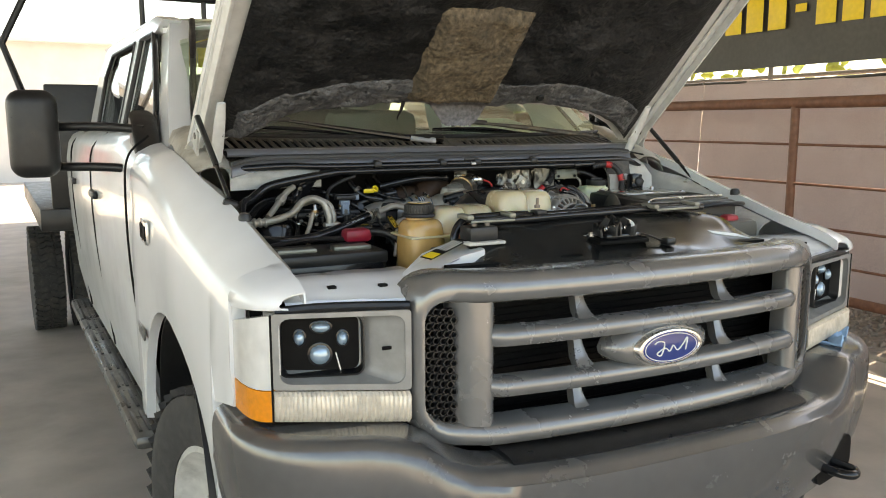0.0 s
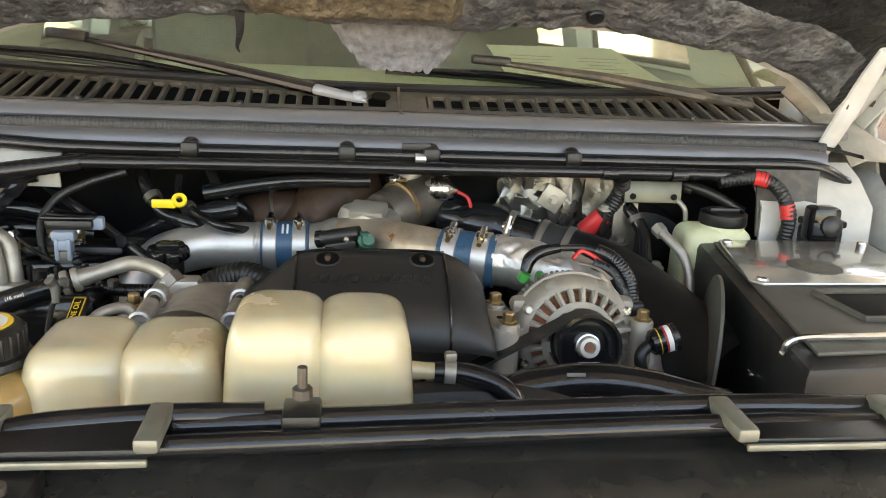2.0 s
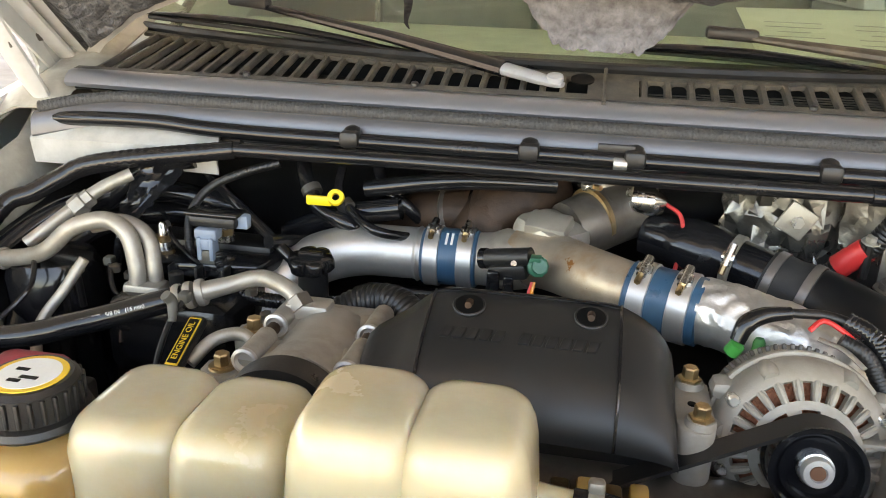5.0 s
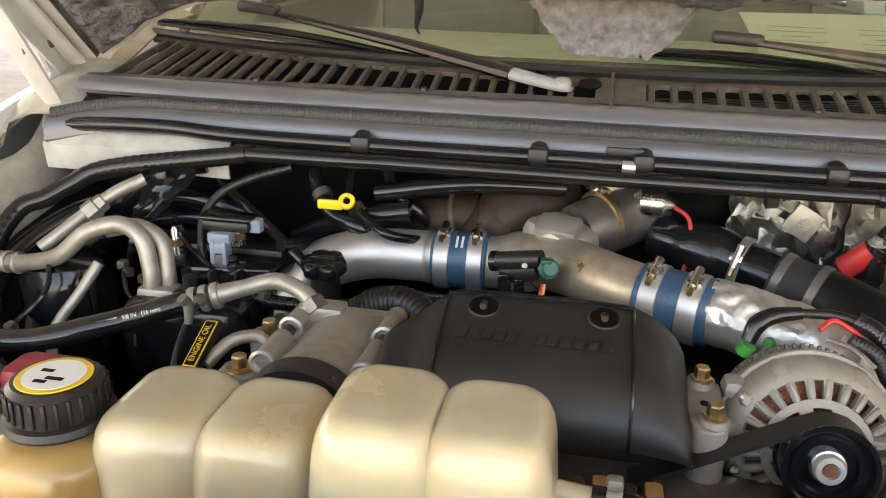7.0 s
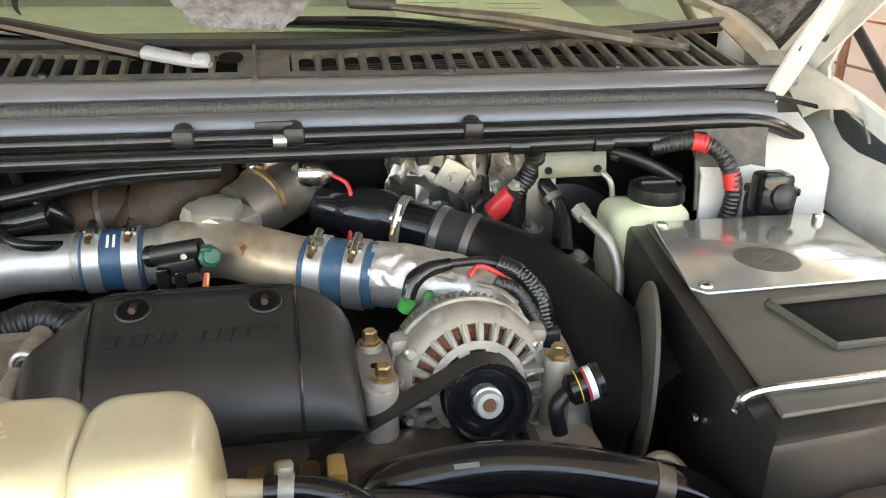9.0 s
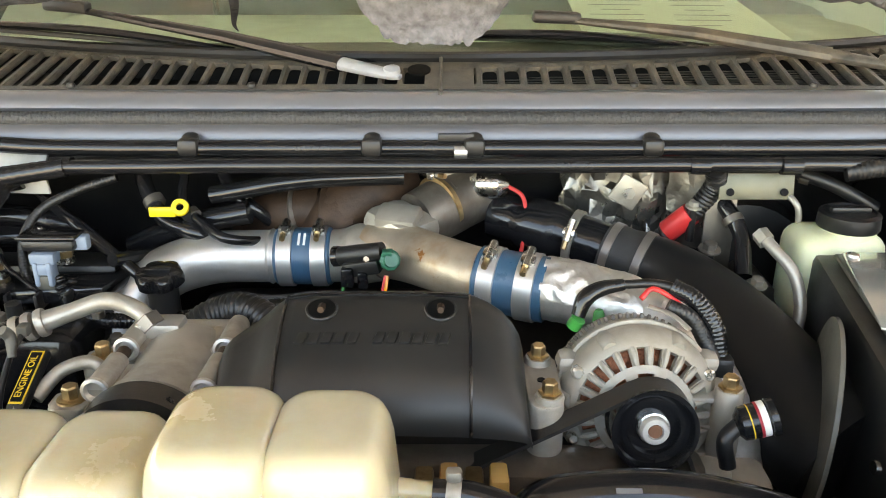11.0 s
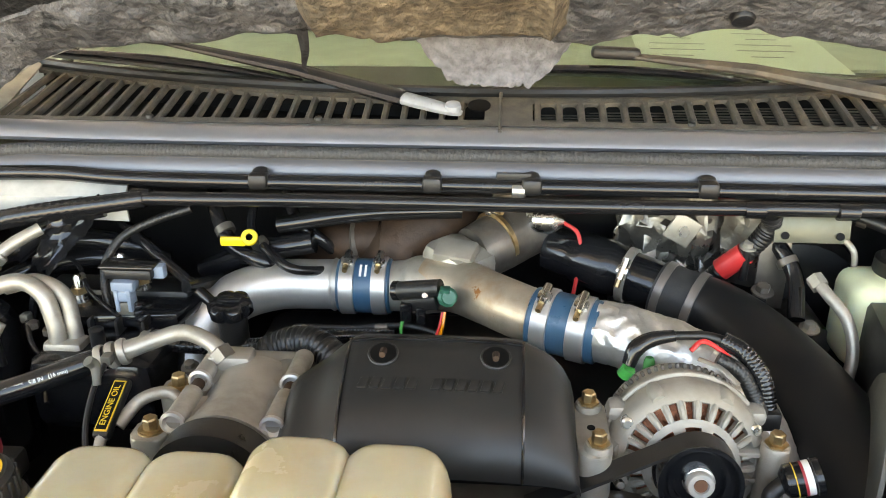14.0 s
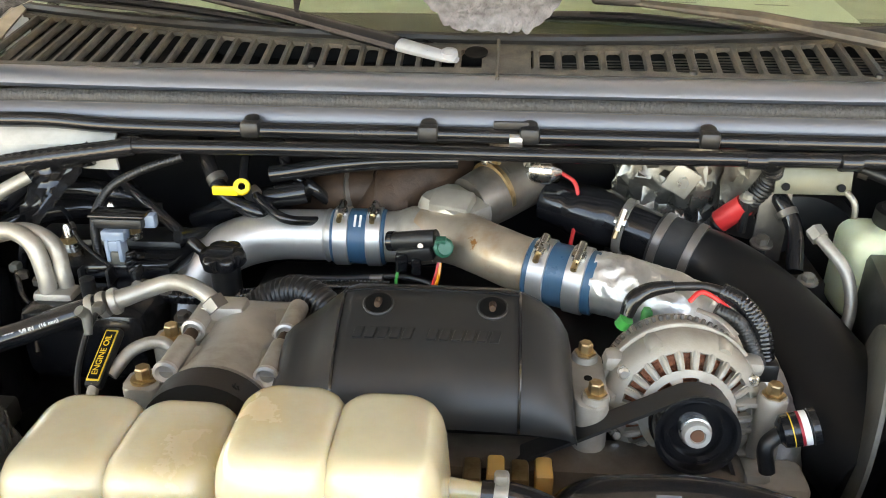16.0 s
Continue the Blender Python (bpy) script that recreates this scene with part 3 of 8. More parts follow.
def side_panel(sx):
    """Cab side: lower panels, pillars, roof rail and windows."""
    rows = []
    for y in np.linspace(1.555, 4.05, 16):
        f = max(0, 1 - (y - 1.565) / 0.35)
        rows.append([Vector((sx * (x - 0.012 * f), y, z - 0.045 * f * (z > 1.3))) for x, z in ((0.865, 1.578), (0.925, 1.57), (0.968, 1.548), (0.996, 1.5), (1.012, 1.4), (1.014, 1.25), (1.006, 1.05), (0.985, 0.75), (0.94, 0.52))])
    body = part("cab_side", thick_sheet(rows, 0.02), WHITE, truck, "white door panels", 50)
    for y in (1.62, 2.72, 3.72):
        part("door_gap", P([(sx * 0.926, y, 1.57), (sx * 0.997, y, 1.5), (sx * 1.0135, y, 1.36), (sx * 1.006, y, 1.05), (sx * 0.955, y, 0.56)], 0.004, 6), INK_AND_SHADE, body)
    for y in (2.56, 3.56):
        part("door_handle", B((sx * 1.022, y, 1.3), (0.03, 0.17, 0.035), 0.012), BLACK, body)
    for nm, poly in (("a_pillar", [(1.34, 1.47), (1.44, 1.55), (1.62, 1.685), (1.85, 1.86), (2.13, 2.03), (2.3, 2.03), (2.3, 1.985), (2.1, 1.885), (1.93, 1.75), (1.83, 1.64), (1.8, 1.57), (1.62, 1.47)]),
                     ("b_pillar", [(2.62, 1.57), (2.6, 1.99), (2.76, 1.99), (2.78, 1.57)]),
                     ("rear_pillar", [(3.64, 1.57), (3.66, 1.87), (3.58, 1.99), (3.9, 2.0), (4.0, 1.9), (4.05, 1.57)]),
                     ("roof_rail", [(2.12, 2.025), (2.3, 2.058), (3.7, 2.058), (3.92, 2.02), (3.9, 1.985), (2.24, 1.985)])):
        part(nm, upper_panel(sx, poly, 0.075, 0.002 if nm == "roof_rail" else 0.0), WHITE, truck, smooth=35)
    part("windshield_trim", P([(sx * (glass_x(z) - 0.085), y, z) for y, z in ((1.36, 1.51), (1.6, 1.695), (1.84, 1.872), (2.11, 2.035))], 0.012, 8, flat=0.5), BLACK, truck, "black windshield edge trim")
    for q in ([(1.83, 1.575), (1.86, 1.665), (1.95, 1.755), (2.12, 1.88), (2.3, 1.985), (2.6, 1.985), (2.62, 1.575)], [(2.78, 1.575), (2.76, 1.985), (3.56, 1.985), (3.65, 1.87), (3.64, 1.575)]):
        g = part("side_window", upper_panel(sx, q, 0.005, -0.016), SIDE_GLASS, truck, "tinted side window", 0)
        g.visible_shadow = False
        part("window_trim", P([(sx * (glass_x(z) - 0.002), y, z) for y, z in q + q[:1]], 0.011, 6, curve=False), BLACK, truck)


side_panel(-1)
side_panel(1)
part("roof", thick_sheet([[Vector((x, y, 2.05 + 0.05 * (1 - (x / 0.76) ** 2) - 0.10 * max(0, (2.5 - y) / 0.25) ** 2 * 0.3)) for x in np.linspace(-0.76, 0.76, 9)] for y in np.linspace(2.16, 4.0, 10)], 0.02), WHITE, truck, "white roof", 50)
part("cab_back", thick_sheet([[Vector((x, 4.05, z)) for x in (-0.94, -0.4, 0.4, 0.94)] for z in (0.55, 1.0, 1.5)], 0.02), WHITE, truck)
part("rear_window", B((0, 4.04, 1.76), (1.5, 0.006, 0.46)), PRIVACY_GLASS, truck, "dark rear window")
part("cab_floor", B((0, 2.8, 0.66), (1.86, 2.46, 0.05)), INK_AND_SHADE, truck)


def wy(x):
    return 1.15 + 0.15 * (x / 0.78) ** 2


def wz(x):
    return 1.565 + 0.01 * (x / 0.78) ** 2


rows = []
for x in np.linspace(-0.80, 0.80, 17):
    rows.append([Vector((x * (1 - 0.09 * u), wy(x) + u * (2.26 - 0.55 * 0.15 * (1 - (x / 0.8) ** 2) - wy(x)), wz(x) + u * 0.48 + 0.03 * math.sin(u * math.pi))) for u in np.linspace(0, 1, 9)])
ws = part("windshield", thick_sheet(rows, 0.005), WINDSHIELD, truck, "green-tinted windshield", 60)
ws.visible_shadow = False
part("windshield_band", P([(x, wy(x) - 0.004, wz(x)) for x in np.linspace(-0.8, 0.8, 15)], 0.008, 8), BLACK, truck)
part("defroster_panel", thick_sheet([[Vector((x, y + 0.1 * (x / 0.8) ** 2, z)) for x in np.linspace(-0.8, 0.8, 11)] for y, z in ((1.2, 1.5), (1.35, 1.53), (1.5, 1.541))], 0.01), COWL, truck, "dark defroster panel", 50)
part("dashboard", thick_sheet([[Vector((x, y, z)) for x in np.linspace(-0.82, 0.82, 11)] for y, z in ((1.47, 1.54), (1.6, 1.55), (1.85, 1.545), (1.93, 1.5), (1.95, 1.3), (1.9, 1.0))], 0.02), DASH, truck, "grey moulded dashboard", 50)
part("steering_wheel", L((0.42, 2.08, 1.42), (0, 0.5, 0.55), [(0.185, -0.014), (0.2, 0), (0.185, 0.014), (0.17, 0)], 28), BLACK, truck)
for x in (-0.42, 0.42):
    s = part("seat_back", B((x, 2.75, 1.35), (0.52, 0.16, 0.66), 0.06), SEATS, truck, "grey cloth seat back")
    part("headrest", B((x, 2.8, 1.76), (0.28, 0.11, 0.18), 0.045), SEATS, s)
part("rear_bench", B((0, 3.7, 1.3), (1.5, 0.2, 0.8), 0.06), SEATS, truck)
part("headliner", B((0, 3.15, 2.0), (1.5, 1.6, 0.03), 0.01), SEATS, truck)
tags = thing("hanging_tags", (-0.63, 2.3, 1.9), "two yellow cards hanging inside the windshield", "cards")
for k in range(2):
    part("card", B((-0.698 + 0.075 * k, 2.1 + 0.02 * k, 1.88), (0.068, 0.003, 0.08), 0.001), YELLOW, tags)
part("string", P([(-0.72, 2.1, 1.925), (-0.66, 2.11, 1.94), (-0.6, 2.14, 1.96)], 0.003, 6), YELLOW, tags)

# flatbed
bed = part("flatbed", B((0, 5.5, 1.02), (2.35, 2.7, 0.14), 0.01), BLACK, truck, "black steel flatbed")
part("headboard", B((0, 4.22, 1.45), (2.2, 0.06, 0.8), 0.01), BLACK, bed)
for x in np.linspace(-0.5, 1.05, 5):
    part("headboard_bar", P([(x, 4.22, 1.8), (x, 4.22, 2.4)], 0.018, 8), BLACK, bed)
part("rack_rail", P([(-1.1, 4.22, 2.42), (1.1, 4.22, 2.42)], 0.03, 8), BLACK, bed)
part("rack_brace", P([(-1.2, 4.25, 1.75), (-1.3, 4.4, 2.1), (-0.9, 4.3, 2.9)], 0.022, 8, curve=False), BLACK, bed)


def wheel(x, y, r, w, sx, name="wheel"):
    t = part(name, L((x - sx * 0.01, y, r), (sx, 0, 0), [(r * 0.6, -w * 0.4), (r * 0.64, w * 0.44), (r * 0.58, w * 0.46), (r * 0.5, w * 0.26), (r * 0.42, w * 0.2), (r * 0.2, w * 0.1), (r * 0.17, w * 0.42), (r * 0.1, w * 0.44)], 32), WHITE_DUSTY, truck, "white painted steel wheel")
    part("tyre", L((x, y, r), (sx, 0, 0), [(r * 0.62, -w * 0.42), (r * 0.8, -w * 0.52), (r * 0.95, -w * 0.47), (r * 0.985, -w * 0.36), (r * 0.985, w * 0.36), (r * 0.95, w * 0.47), (r * 0.8, w * 0.52), (r * 0.62, w * 0.42), (r * 0.62, -w * 0.42)], 48), TYRE, t)
    bm = bmesh.new()
    for k in range(46):
        a = 2 * math.pi * k / 46
        for j, off in enumerate((-0.38, -0.13, 0.13, 0.38)):
            aa = a + (0.035 if j % 2 else 0)
            m = Matrix.Translation((x + w * off, y + math.cos(aa) * r * 0.985, r + math.sin(aa) * r * 0.985)) @ Matrix.Rotation(aa, 4, "X") @ Matrix.Rotation(radians(20 if j % 2 else -20), 4, "Y")
            box(bm, None, (w * 0.2, 0.022, r * 0.09), 0, m)
    part("tread", bm, TYRE, t, smooth=0)
    for k in range(8):
        a = 2 * math.pi * k / 8
        part("wheel_nut", L((x + sx * w * 0.14, y + math.cos(a) * r * 0.28, r + math.sin(a) * r * 0.28), (sx, 0, 0), [(0.016, 0), (0.015, 0.025), (0.01, 0.03)], 6), STEEL, t)
    return t


for sx in (-1, 1):
    w = wheel(sx * 0.81, 0.82, 0.44, 0.24, sx)
    turn = Matrix.Translation((sx * 0.81, 0.82, 0)) @ Matrix.Rotation(radians(14), 4, "Z") @ Matrix.Translation((-sx * 0.81, -0.82, 0))
    for o in (w, *w.children_recursive):
        o.data.transform(turn)
for sx in (-1, 1):
    wheel(sx * 1.1, 5.7, 0.405, 0.22, sx)
    wheel(sx * 0.82, 5.7, 0.405, 0.22, sx)
part("chassis", B((0, 3.4, 0.6), (0.9, 6.0, 0.14), 0.02), BLACK, truck)
for y in (0.84, 5.7):
    part("axle", P([(-0.8, y, 0.405), (0.8, y, 0.405)], 0.06, 10), CAST_DARK, truck)

# running board
rb = part("running_board", B((-0.965, 3.0, 0.45), (0.13, 2.7, 0.06), 0.026), GREY_PLASTIC, truck, "grey ribbed running board")
for k in range(3):
    for j in range(9):
        part("tread_rib", B((-1.0 + k * 0.034, 1.82 + j * 0.29, 0.482), (0.014, 0.24, 0.008), 0.003), BLACK, rb)
for y in (1.9, 2.9, 3.9):
    part("board_bracket", P([(-0.96, y, 0.44), (-0.8, y, 0.53)], 0.02, 6), BLACK, rb)

# the cab and bed sit turned a little against the nose
CAB_TURN = Matrix.Translation((0, 1.56, 0)) @ Matrix.Rotation(radians(3.0), 4, "Z") @ Matrix.Translation((0, -1.56, 0))
for o in truck.children_recursive:
    if o.data.vertices and min(v.co.y for v in o.data.vertices) > 1.45 and not o.name.startswith(("windshield", "dash", "steering")):
        o.data.transform(CAB_TURN)

# towing mirror
for sx in (-1, 1):
    mir = part("mirror", B((sx * 1.285, 1.85, 1.575), (0.165, 0.14, 0.31), 0.05, seg=5), BLACK, truck, "black towing mirror")
    part("mirror_glass", B((sx * 1.29, 1.968, 1.55), (0.13, 0.006, 0.24), 0.002), STEEL, mir)
    for z in (1.6, 1.455):
        part("mirror_arm", P([(sx * 1.22, 1.88, z), (sx * 1.06, 1.78, z), (sx * 0.93, 1.68, z - 0.01)], 0.016, 10), BLACK, mir)
    part("mirror_base", S([(1.56, 1.42), (1.74, 1.42), (1.8, 1.52), (1.83, 1.66), (1.74, 1.63), (1.62, 1.57)], 0.09, Matrix.Translation((sx * 0.925 - 0.045, 0, 0)) @ Matrix(((0, 0, 1, 0), (1, 0, 0, 0), (0, 1, 0, 0), (0, 0, 0, 1))), 0.02), BLACK, mir)


# ---- hood ----
HY, HZ = 1.25, 1.48
HA = radians(40.5)
HD, HN = Vector((0, -math.cos(HA), math.sin(HA))), Vector((0, math.sin(HA), math.cos(HA)))


def hp(x, s, n=0.0):
    return Vector((x, HY, HZ)) + HD * s + HN * n


def s_rear(x):
    return 0.02 + 0.28 * (1 - min(1, abs(x) / 0.85) ** 4)


def s_front(x):
    return 1.22 - 0.12 * (x / 0.85) ** 2


hood = part("hood", thick_sheet([[hp(x * (0.86 - 0.05 * v), s_rear(x * 0.86) + v * (s_front(x * 0.86) - s_rear(x * 0.86)), 0.045 - 0.04 * x ** 6) for x in np.linspace(-1, 1, 19)] for v in np.linspace(0, 1, 13)], 0.004), WHITE, truck, "raised white hood", 60)
part("hood_inner_panel", thick_sheet([[hp(x * (0.855 - 0.05 * v), s_rear(x * 0.86) + 0.01 + v * (s_front(x * 0.86) - s_rear(x * 0.86) - 0.02), 0.0) for x in np.linspace(-1, 1, 19)] for v in np.linspace(0, 1, 13)], 0.004), HOOD_WHITE, hood, "white inner panel", 60)
for sx in (-1, 1):
    part("hood_flange", P([hp(sx * 0.83, 0.0, -0.02), hp(sx * 0.83, 0.3, -0.012), hp(sx * 0.81, 0.7, -0.012), hp(sx * 0.785, 1.1, -0.012)], [0.014, 0.016, 0.015, 0.014], 10, flat=0.6), HOOD_WHITE, hood)
    part("hood_hinge", P([hp(sx * 0.84, 0.12, -0.01), (sx * 0.86, 1.27, 1.5), (sx * 0.85, 1.36, 1.46)], 0.022, 8, flat=0.5), WHITE_DUSTY, hood)


for sx in (-1, 1):
    part("hood_side_lip", thick_sheet([[hp(sx * (0.858 - 0.05 * s / 1.2 - 0.004 * k), s, n) for k, n in enumerate((0.03, 0.0, -0.03, -0.052))] for s in np.linspace(0.06, 1.08, 18)], 0.004), HOOD_WHITE, hood, "white folded hood edge", 50)
    ax = -0.8 if sx < 0 else 0.72
    arm = part("hinge_arm", P([(ax, 0.925, 1.668), (ax, 0.955, 1.625), (ax, 0.996, 1.562), (ax, 1.03, 1.512), (ax, 1.05, 1.482)], [0.012, 0.016, 0.018, 0.017, 0.011], 10, flat=0.5), HOOD_WHITE, hood, "dirty white hinge arm")
    part("hinge_bolt", L((ax - sx * 0.008, 0.985, 1.58), (-sx, 0, 0), [(0.009, -0.004), (0.009, 0.003), (0.006, 0.005)], 6), CAST_DARK, arm)
    hm = Matrix.Translation((sx * 0.846, 0, 0)) @ Matrix(((0, 0, 1, 0), (1, 0, 0, 0), (0, 1, 0, 0), (0, 0, 0, 1)))
    hpnl = part("hinge_plate", S([(1.06, 1.44), (1.32, 1.47), (1.33, 1.52), (1.24, 1.54), (1.15, 1.57), (1.1, 1.6), (1.07, 1.585), (1.1, 1.53), (1.08, 1.48)], 0.006, hm, 0.0015), WHITE_DUSTY, hood, "dirty white hinge plate", 30)
    for y, z in ((1.14, 1.5), (1.26, 1.5), (1.11, 1.575)):
        part("hinge_bolt", L((sx * 0.843, y, z), (-sx, 0, 0), [(0.011, -0.006), (0.011, 0.004), (0.008, 0.006)], 6), CAST_DARK, hpnl)


def ragged(v, seed):
    return 0.03 * noise.noise(Vector((v * 9, seed, 0))) + 0.018 * noise.noise(Vector((v * 31, seed, 2)))


def liner_sheet(x0, x1, v0, v1, depth, seed, nx=46, nv=46, edge=0.0):
    rows = []
    for j in range(nv + 1):
        row = []
        for i in range(nx + 1):
            v = v0 + (v1 - v0) * j / nv
            x = (x0 + (x1 - x0) * i / nx) * (1 - 0.08 * v)
            sr, sf = s_rear(x) + 0.035, s_front(x) - 0.05
            s = sr + v * (sf - sr)
            if j == 0:
                s += ragged(x, seed) * edge
            q = Vector((x * 5, s * 5, seed))
            puff = 0.022 * noise.noise(q) + 0.014 * noise.noise(q * 2.7) + 0.008 * abs(noise.noise(q * 6)) + 0.004 * noise.noise(q * 14)
            e = min(1, min(i, nx - i) / 4) * min(1, min(j + 0.4, nv - j) / 4)
            row.append(hp(x, s, -0.012 - (depth + puff) * e))
        rows.append(row)
    return thick_sheet(rows, 0.004)


hood_pad = part("hood_pad", liner_sheet(-0.79, 0.79, 0.0, 1.0, 0.022, 3.0, 90, 70, 0.4), LINER, hood, "sagging dusty black felt hood pad, torn", 70)
part("dusty_lower_felt", liner_sheet(-0.775, 0.775, 0.0, 0.15, 0.026, 3.0, 120, 32, 0.4), LINER_DUSTY, hood_pad, "grey dust-caked lower felt", 70)
part("bare_patch", liner_sheet(-0.25, 0.095, 0.012, 0.5, 0.05, 3.0, 34, 40, 0.5), FIBRE, hood_pad, "bare brown fibre where the felt has torn away", 70)
for x, s in ((-0.28, 0.375), (0.27, 0.372), (-0.52, 0.33), (0.52, 0.33), (-0.45, 0.8), (0.45, 0.8)):
    part("pad_clip", L(hp(x, s, -0.03), -HN, [(0.014, 0), (0.0135, 0.007), (0.012, 0.009), (0.006, 0.0085)], 18), BLACK, hood_pad)
# hanging torn scrap of felt
rows = []
for j in range(15):
    v = j / 14
    row = []
    for i in range(91):
        u = i / 90
        x = -0.008 + (u - 0.5) * (0.225 - 0.02 * v)
        e = max(0, (abs(2 * u - 1) - 0.42) / 0.58)
        ln = 0.107 * (1 - 0.62 * e ** 1.4) + (0.008 * noise.noise(Vector((u * 26, 4, 0))) + 0.011 * noise.noise(Vector((u * 90, 9, 0)))) * (v > 0.8)
        row.append(Vector((x, 0.985 + 0.03 * v + 0.008 * noise.noise(Vector((u * 5, v * 4, 1))), 1.71 - ln * v)))
    rows.append(row)
part("torn_scrap", thick_sheet(rows, 0.003), SCRAP, hood_pad, "grey torn felt hanging from the pad", 70)
part("torn_strip", P([hp(-0.235, 0.36, -0.045), hp(-0.237, 0.33, -0.055), hp(-0.243, 0.305, -0.062), hp(-0.24, 0.295, -0.066)], [0.008, 0.006, 0.003, 0.0008], 6, flat=0.3), LINER, hood_pad)
for sx in (-1, 1):
    a, b = (Vector((0.851, 0.769, 1.37)), Vector((0.88, 1.12, 1.605))) if sx > 0 else (Vector((-0.828, 0.71, 1.405)), Vector((-0.858, 0.98, 1.63)))
    st = part("gas_strut", P([a, b], 0.006, 10), BLACK_GLOSS, hood, "black gas strut")
    part("strut_body", P([a.lerp(b, 0.42), b], 0.0085, 12), BLACK, st)
    part("strut_foot", L(a, (sx, 0, 0.4), [(0.012, -0.015), (0.012, 0.015), (0.008, 0.02)], 12), BLACK, st)


# ---- nose: grille, lamps, bumper ----
def bow(x):
    """How far the nose curves back towards its sides."""
    return -0.03 + 0.03 * (abs(x) / 0.43) ** 2 if abs(x) < 0.43 else 0.0 + 0.9 * (abs(x) - 0.43) ** 1.25


def wrapped(outline_fn, xs, th, back=0.05):
    rows = [[Vector((x, bow(x) + dy, z)) for dy, z in outline_fn(x)] for x in xs]
    bm = bmesh.new()
    loft(bm, rows)
    return bm


def frame_ring(x0, x1, z0, z1, r, dy, n=30):
    """A rounded opening or outline on the bowed nose."""
    out = []
    for cx, cz, a0 in ((x1 - r, z1 - r, 0), (x0 + r, z1 - r, 90), (x0 + r, z0 + r, 180), (x1 - r, z0 + r, 270)):
        for k in range(7):
            a = radians(a0 + 15 * k)
            out.append((cx + r * math.cos(a), cz + r * math.sin(a)))
        if a0 == 0:
            out += [(x1 - r + (x0 - x1 + 2 * r) * k / n, z1) for k in range(1, n)]
        elif a0 == 180:
            out += [(x0 + r + (x1 - x0 - 2 * r) * k / n, z0) for k in range(1, n)]
    return [Vector((x, bow(x) + dy, z)) for x, z in out]


bm = bmesh.new()
loft(bm, [frame_ring(*q) for q in ((-0.588, 0.588, 0.933, 1.3, 0.07, 0.11), (-0.592, 0.592, 0.927, 1.306, 0.075, 0.04), (-0.59, 0.59, 0.93, 1.303, 0.075, 0.016),
          (-0.586, 0.586, 0.938, 1.292, 0.073, -0.002), (-0.578, 0.578, 0.952, 1.274, 0.065, -0.01), (-0.57, 0.57, 0.972, 1.252, 0.052, -0.006), (-0.565, 0.565, 0.982, 1.244, 0.046, 0.008), (-0.562, 0.562, 0.987, 1.24, 0.042, 0.06))], cap=False)
grille = part("grille", bm, GRILLE_GREY, truck, "worn grey grille surround with chipped paint", 50)
for sx in (-1, 1):
    rows = []
    for k in range(17):
        t = k / 16
        x = 0.428 + 0.086 * t
        p = 0.034 * abs(2 * t - 1) ** 3 - 0.002
        fl = 0.012 * (2 * t - 1) ** 6
        zs = np.linspace(0.978 - fl, 1.246 + fl, 9)
        rows.append([Vector((sx * x, bow(x) + p, z)) for z in zs] + [Vector((sx * x, bow(x) + 0.07, z)) for z in zs[::-1]])
    bm = bmesh.new()
    loft(bm, rows)
    part("grille_pillar", bm, GRILLE_GREY, grille, smooth=50)
    bm = bmesh.new()
    for j in range(16):
        for i in range(4):
            x = 0.514 + 0.0125 * i + (0.0062 if j % 2 else 0)
            z = 0.99 + 0.0155 * j
            lathe(bm, Vector((sx * x, bow(x) + 0.02, z)), (0, -1, 0), [(0.009, 0), (0.009, 0.012), (0.0066, 0.012), (0.0066, 0.0)], 6)
    part("honeycomb_vent", bm, BLACK, grille, "black honeycomb insert", 0)
    # near-black sheet stands for the shade behind the honeycomb
    part("vent_back", B((sx * 0.538, bow(0.538) + 0.05, 1.11), (0.075, 0.01, 0.26)), INK_AND_SHADE, grille)
for z in (1.17, 1.061):
    xs = np.linspace(-0.45, 0.45, 61)
    part("crossbar", wrapped(lambda x: [(dy + 0.016 * min(1, max(0, abs(x) - 0.415) / 0.035) ** 2, z + dz) for dy, dz in ((-0.009, 0.0), (-0.006, 0.01), (0.002, 0.017), (0.035, 0.021), (0.045, -0.008), (0.01, -0.022), (-0.002, -0.019), (-0.007, -0.011))], xs, 0), GRILLE_GREY, grille, smooth=40)
for x in (-0.214, 0.2):
    for z0, z1 in ((1.186, 1.25), (1.077, 1.152), (0.975, 1.043)):
        rows = []
        for q in np.linspace(0, 1, 6):
            w, o, d, z = 0.011 + 0.012 * (1 - q) ** 2.5, 0.004 * (1 - q) ** 2, 0.014 + 0.04 * q ** 0.5, z0 + (z1 - z0) * q
            rows.append([Vector((x + o - w, bow(x) + d + 0.004, z)), Vector((x + o, bow(x) + d, z)), Vector((x + o + w, bow(x) + d + 0.004, z)), Vector((x + o + w, bow(x) + d + 0.03, z)), Vector((x + o - w, bow(x) + d + 0.03, z))])
        bm = bmesh.new()
        loft(bm, rows)
        part("strut", bm, GRILLE_GREY, grille, smooth=50)
# condenser and fins coloured near-black for the shade behind the grille
part("radiator_core", B((0, 0.16, 1.1), (0.95, 0.03, 0.4)), INK_AND_SHADE, truck, "condenser behind the grille, near-black in place of shade")
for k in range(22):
    part("core_fin", B((0, 0.142, 0.93 + k * 0.0155), (0.93, 0.006, 0.004)), INK_AND_SHADE, grille)
EX, EY, EZ = -0.018, bow(0) - 0.022, 1.113
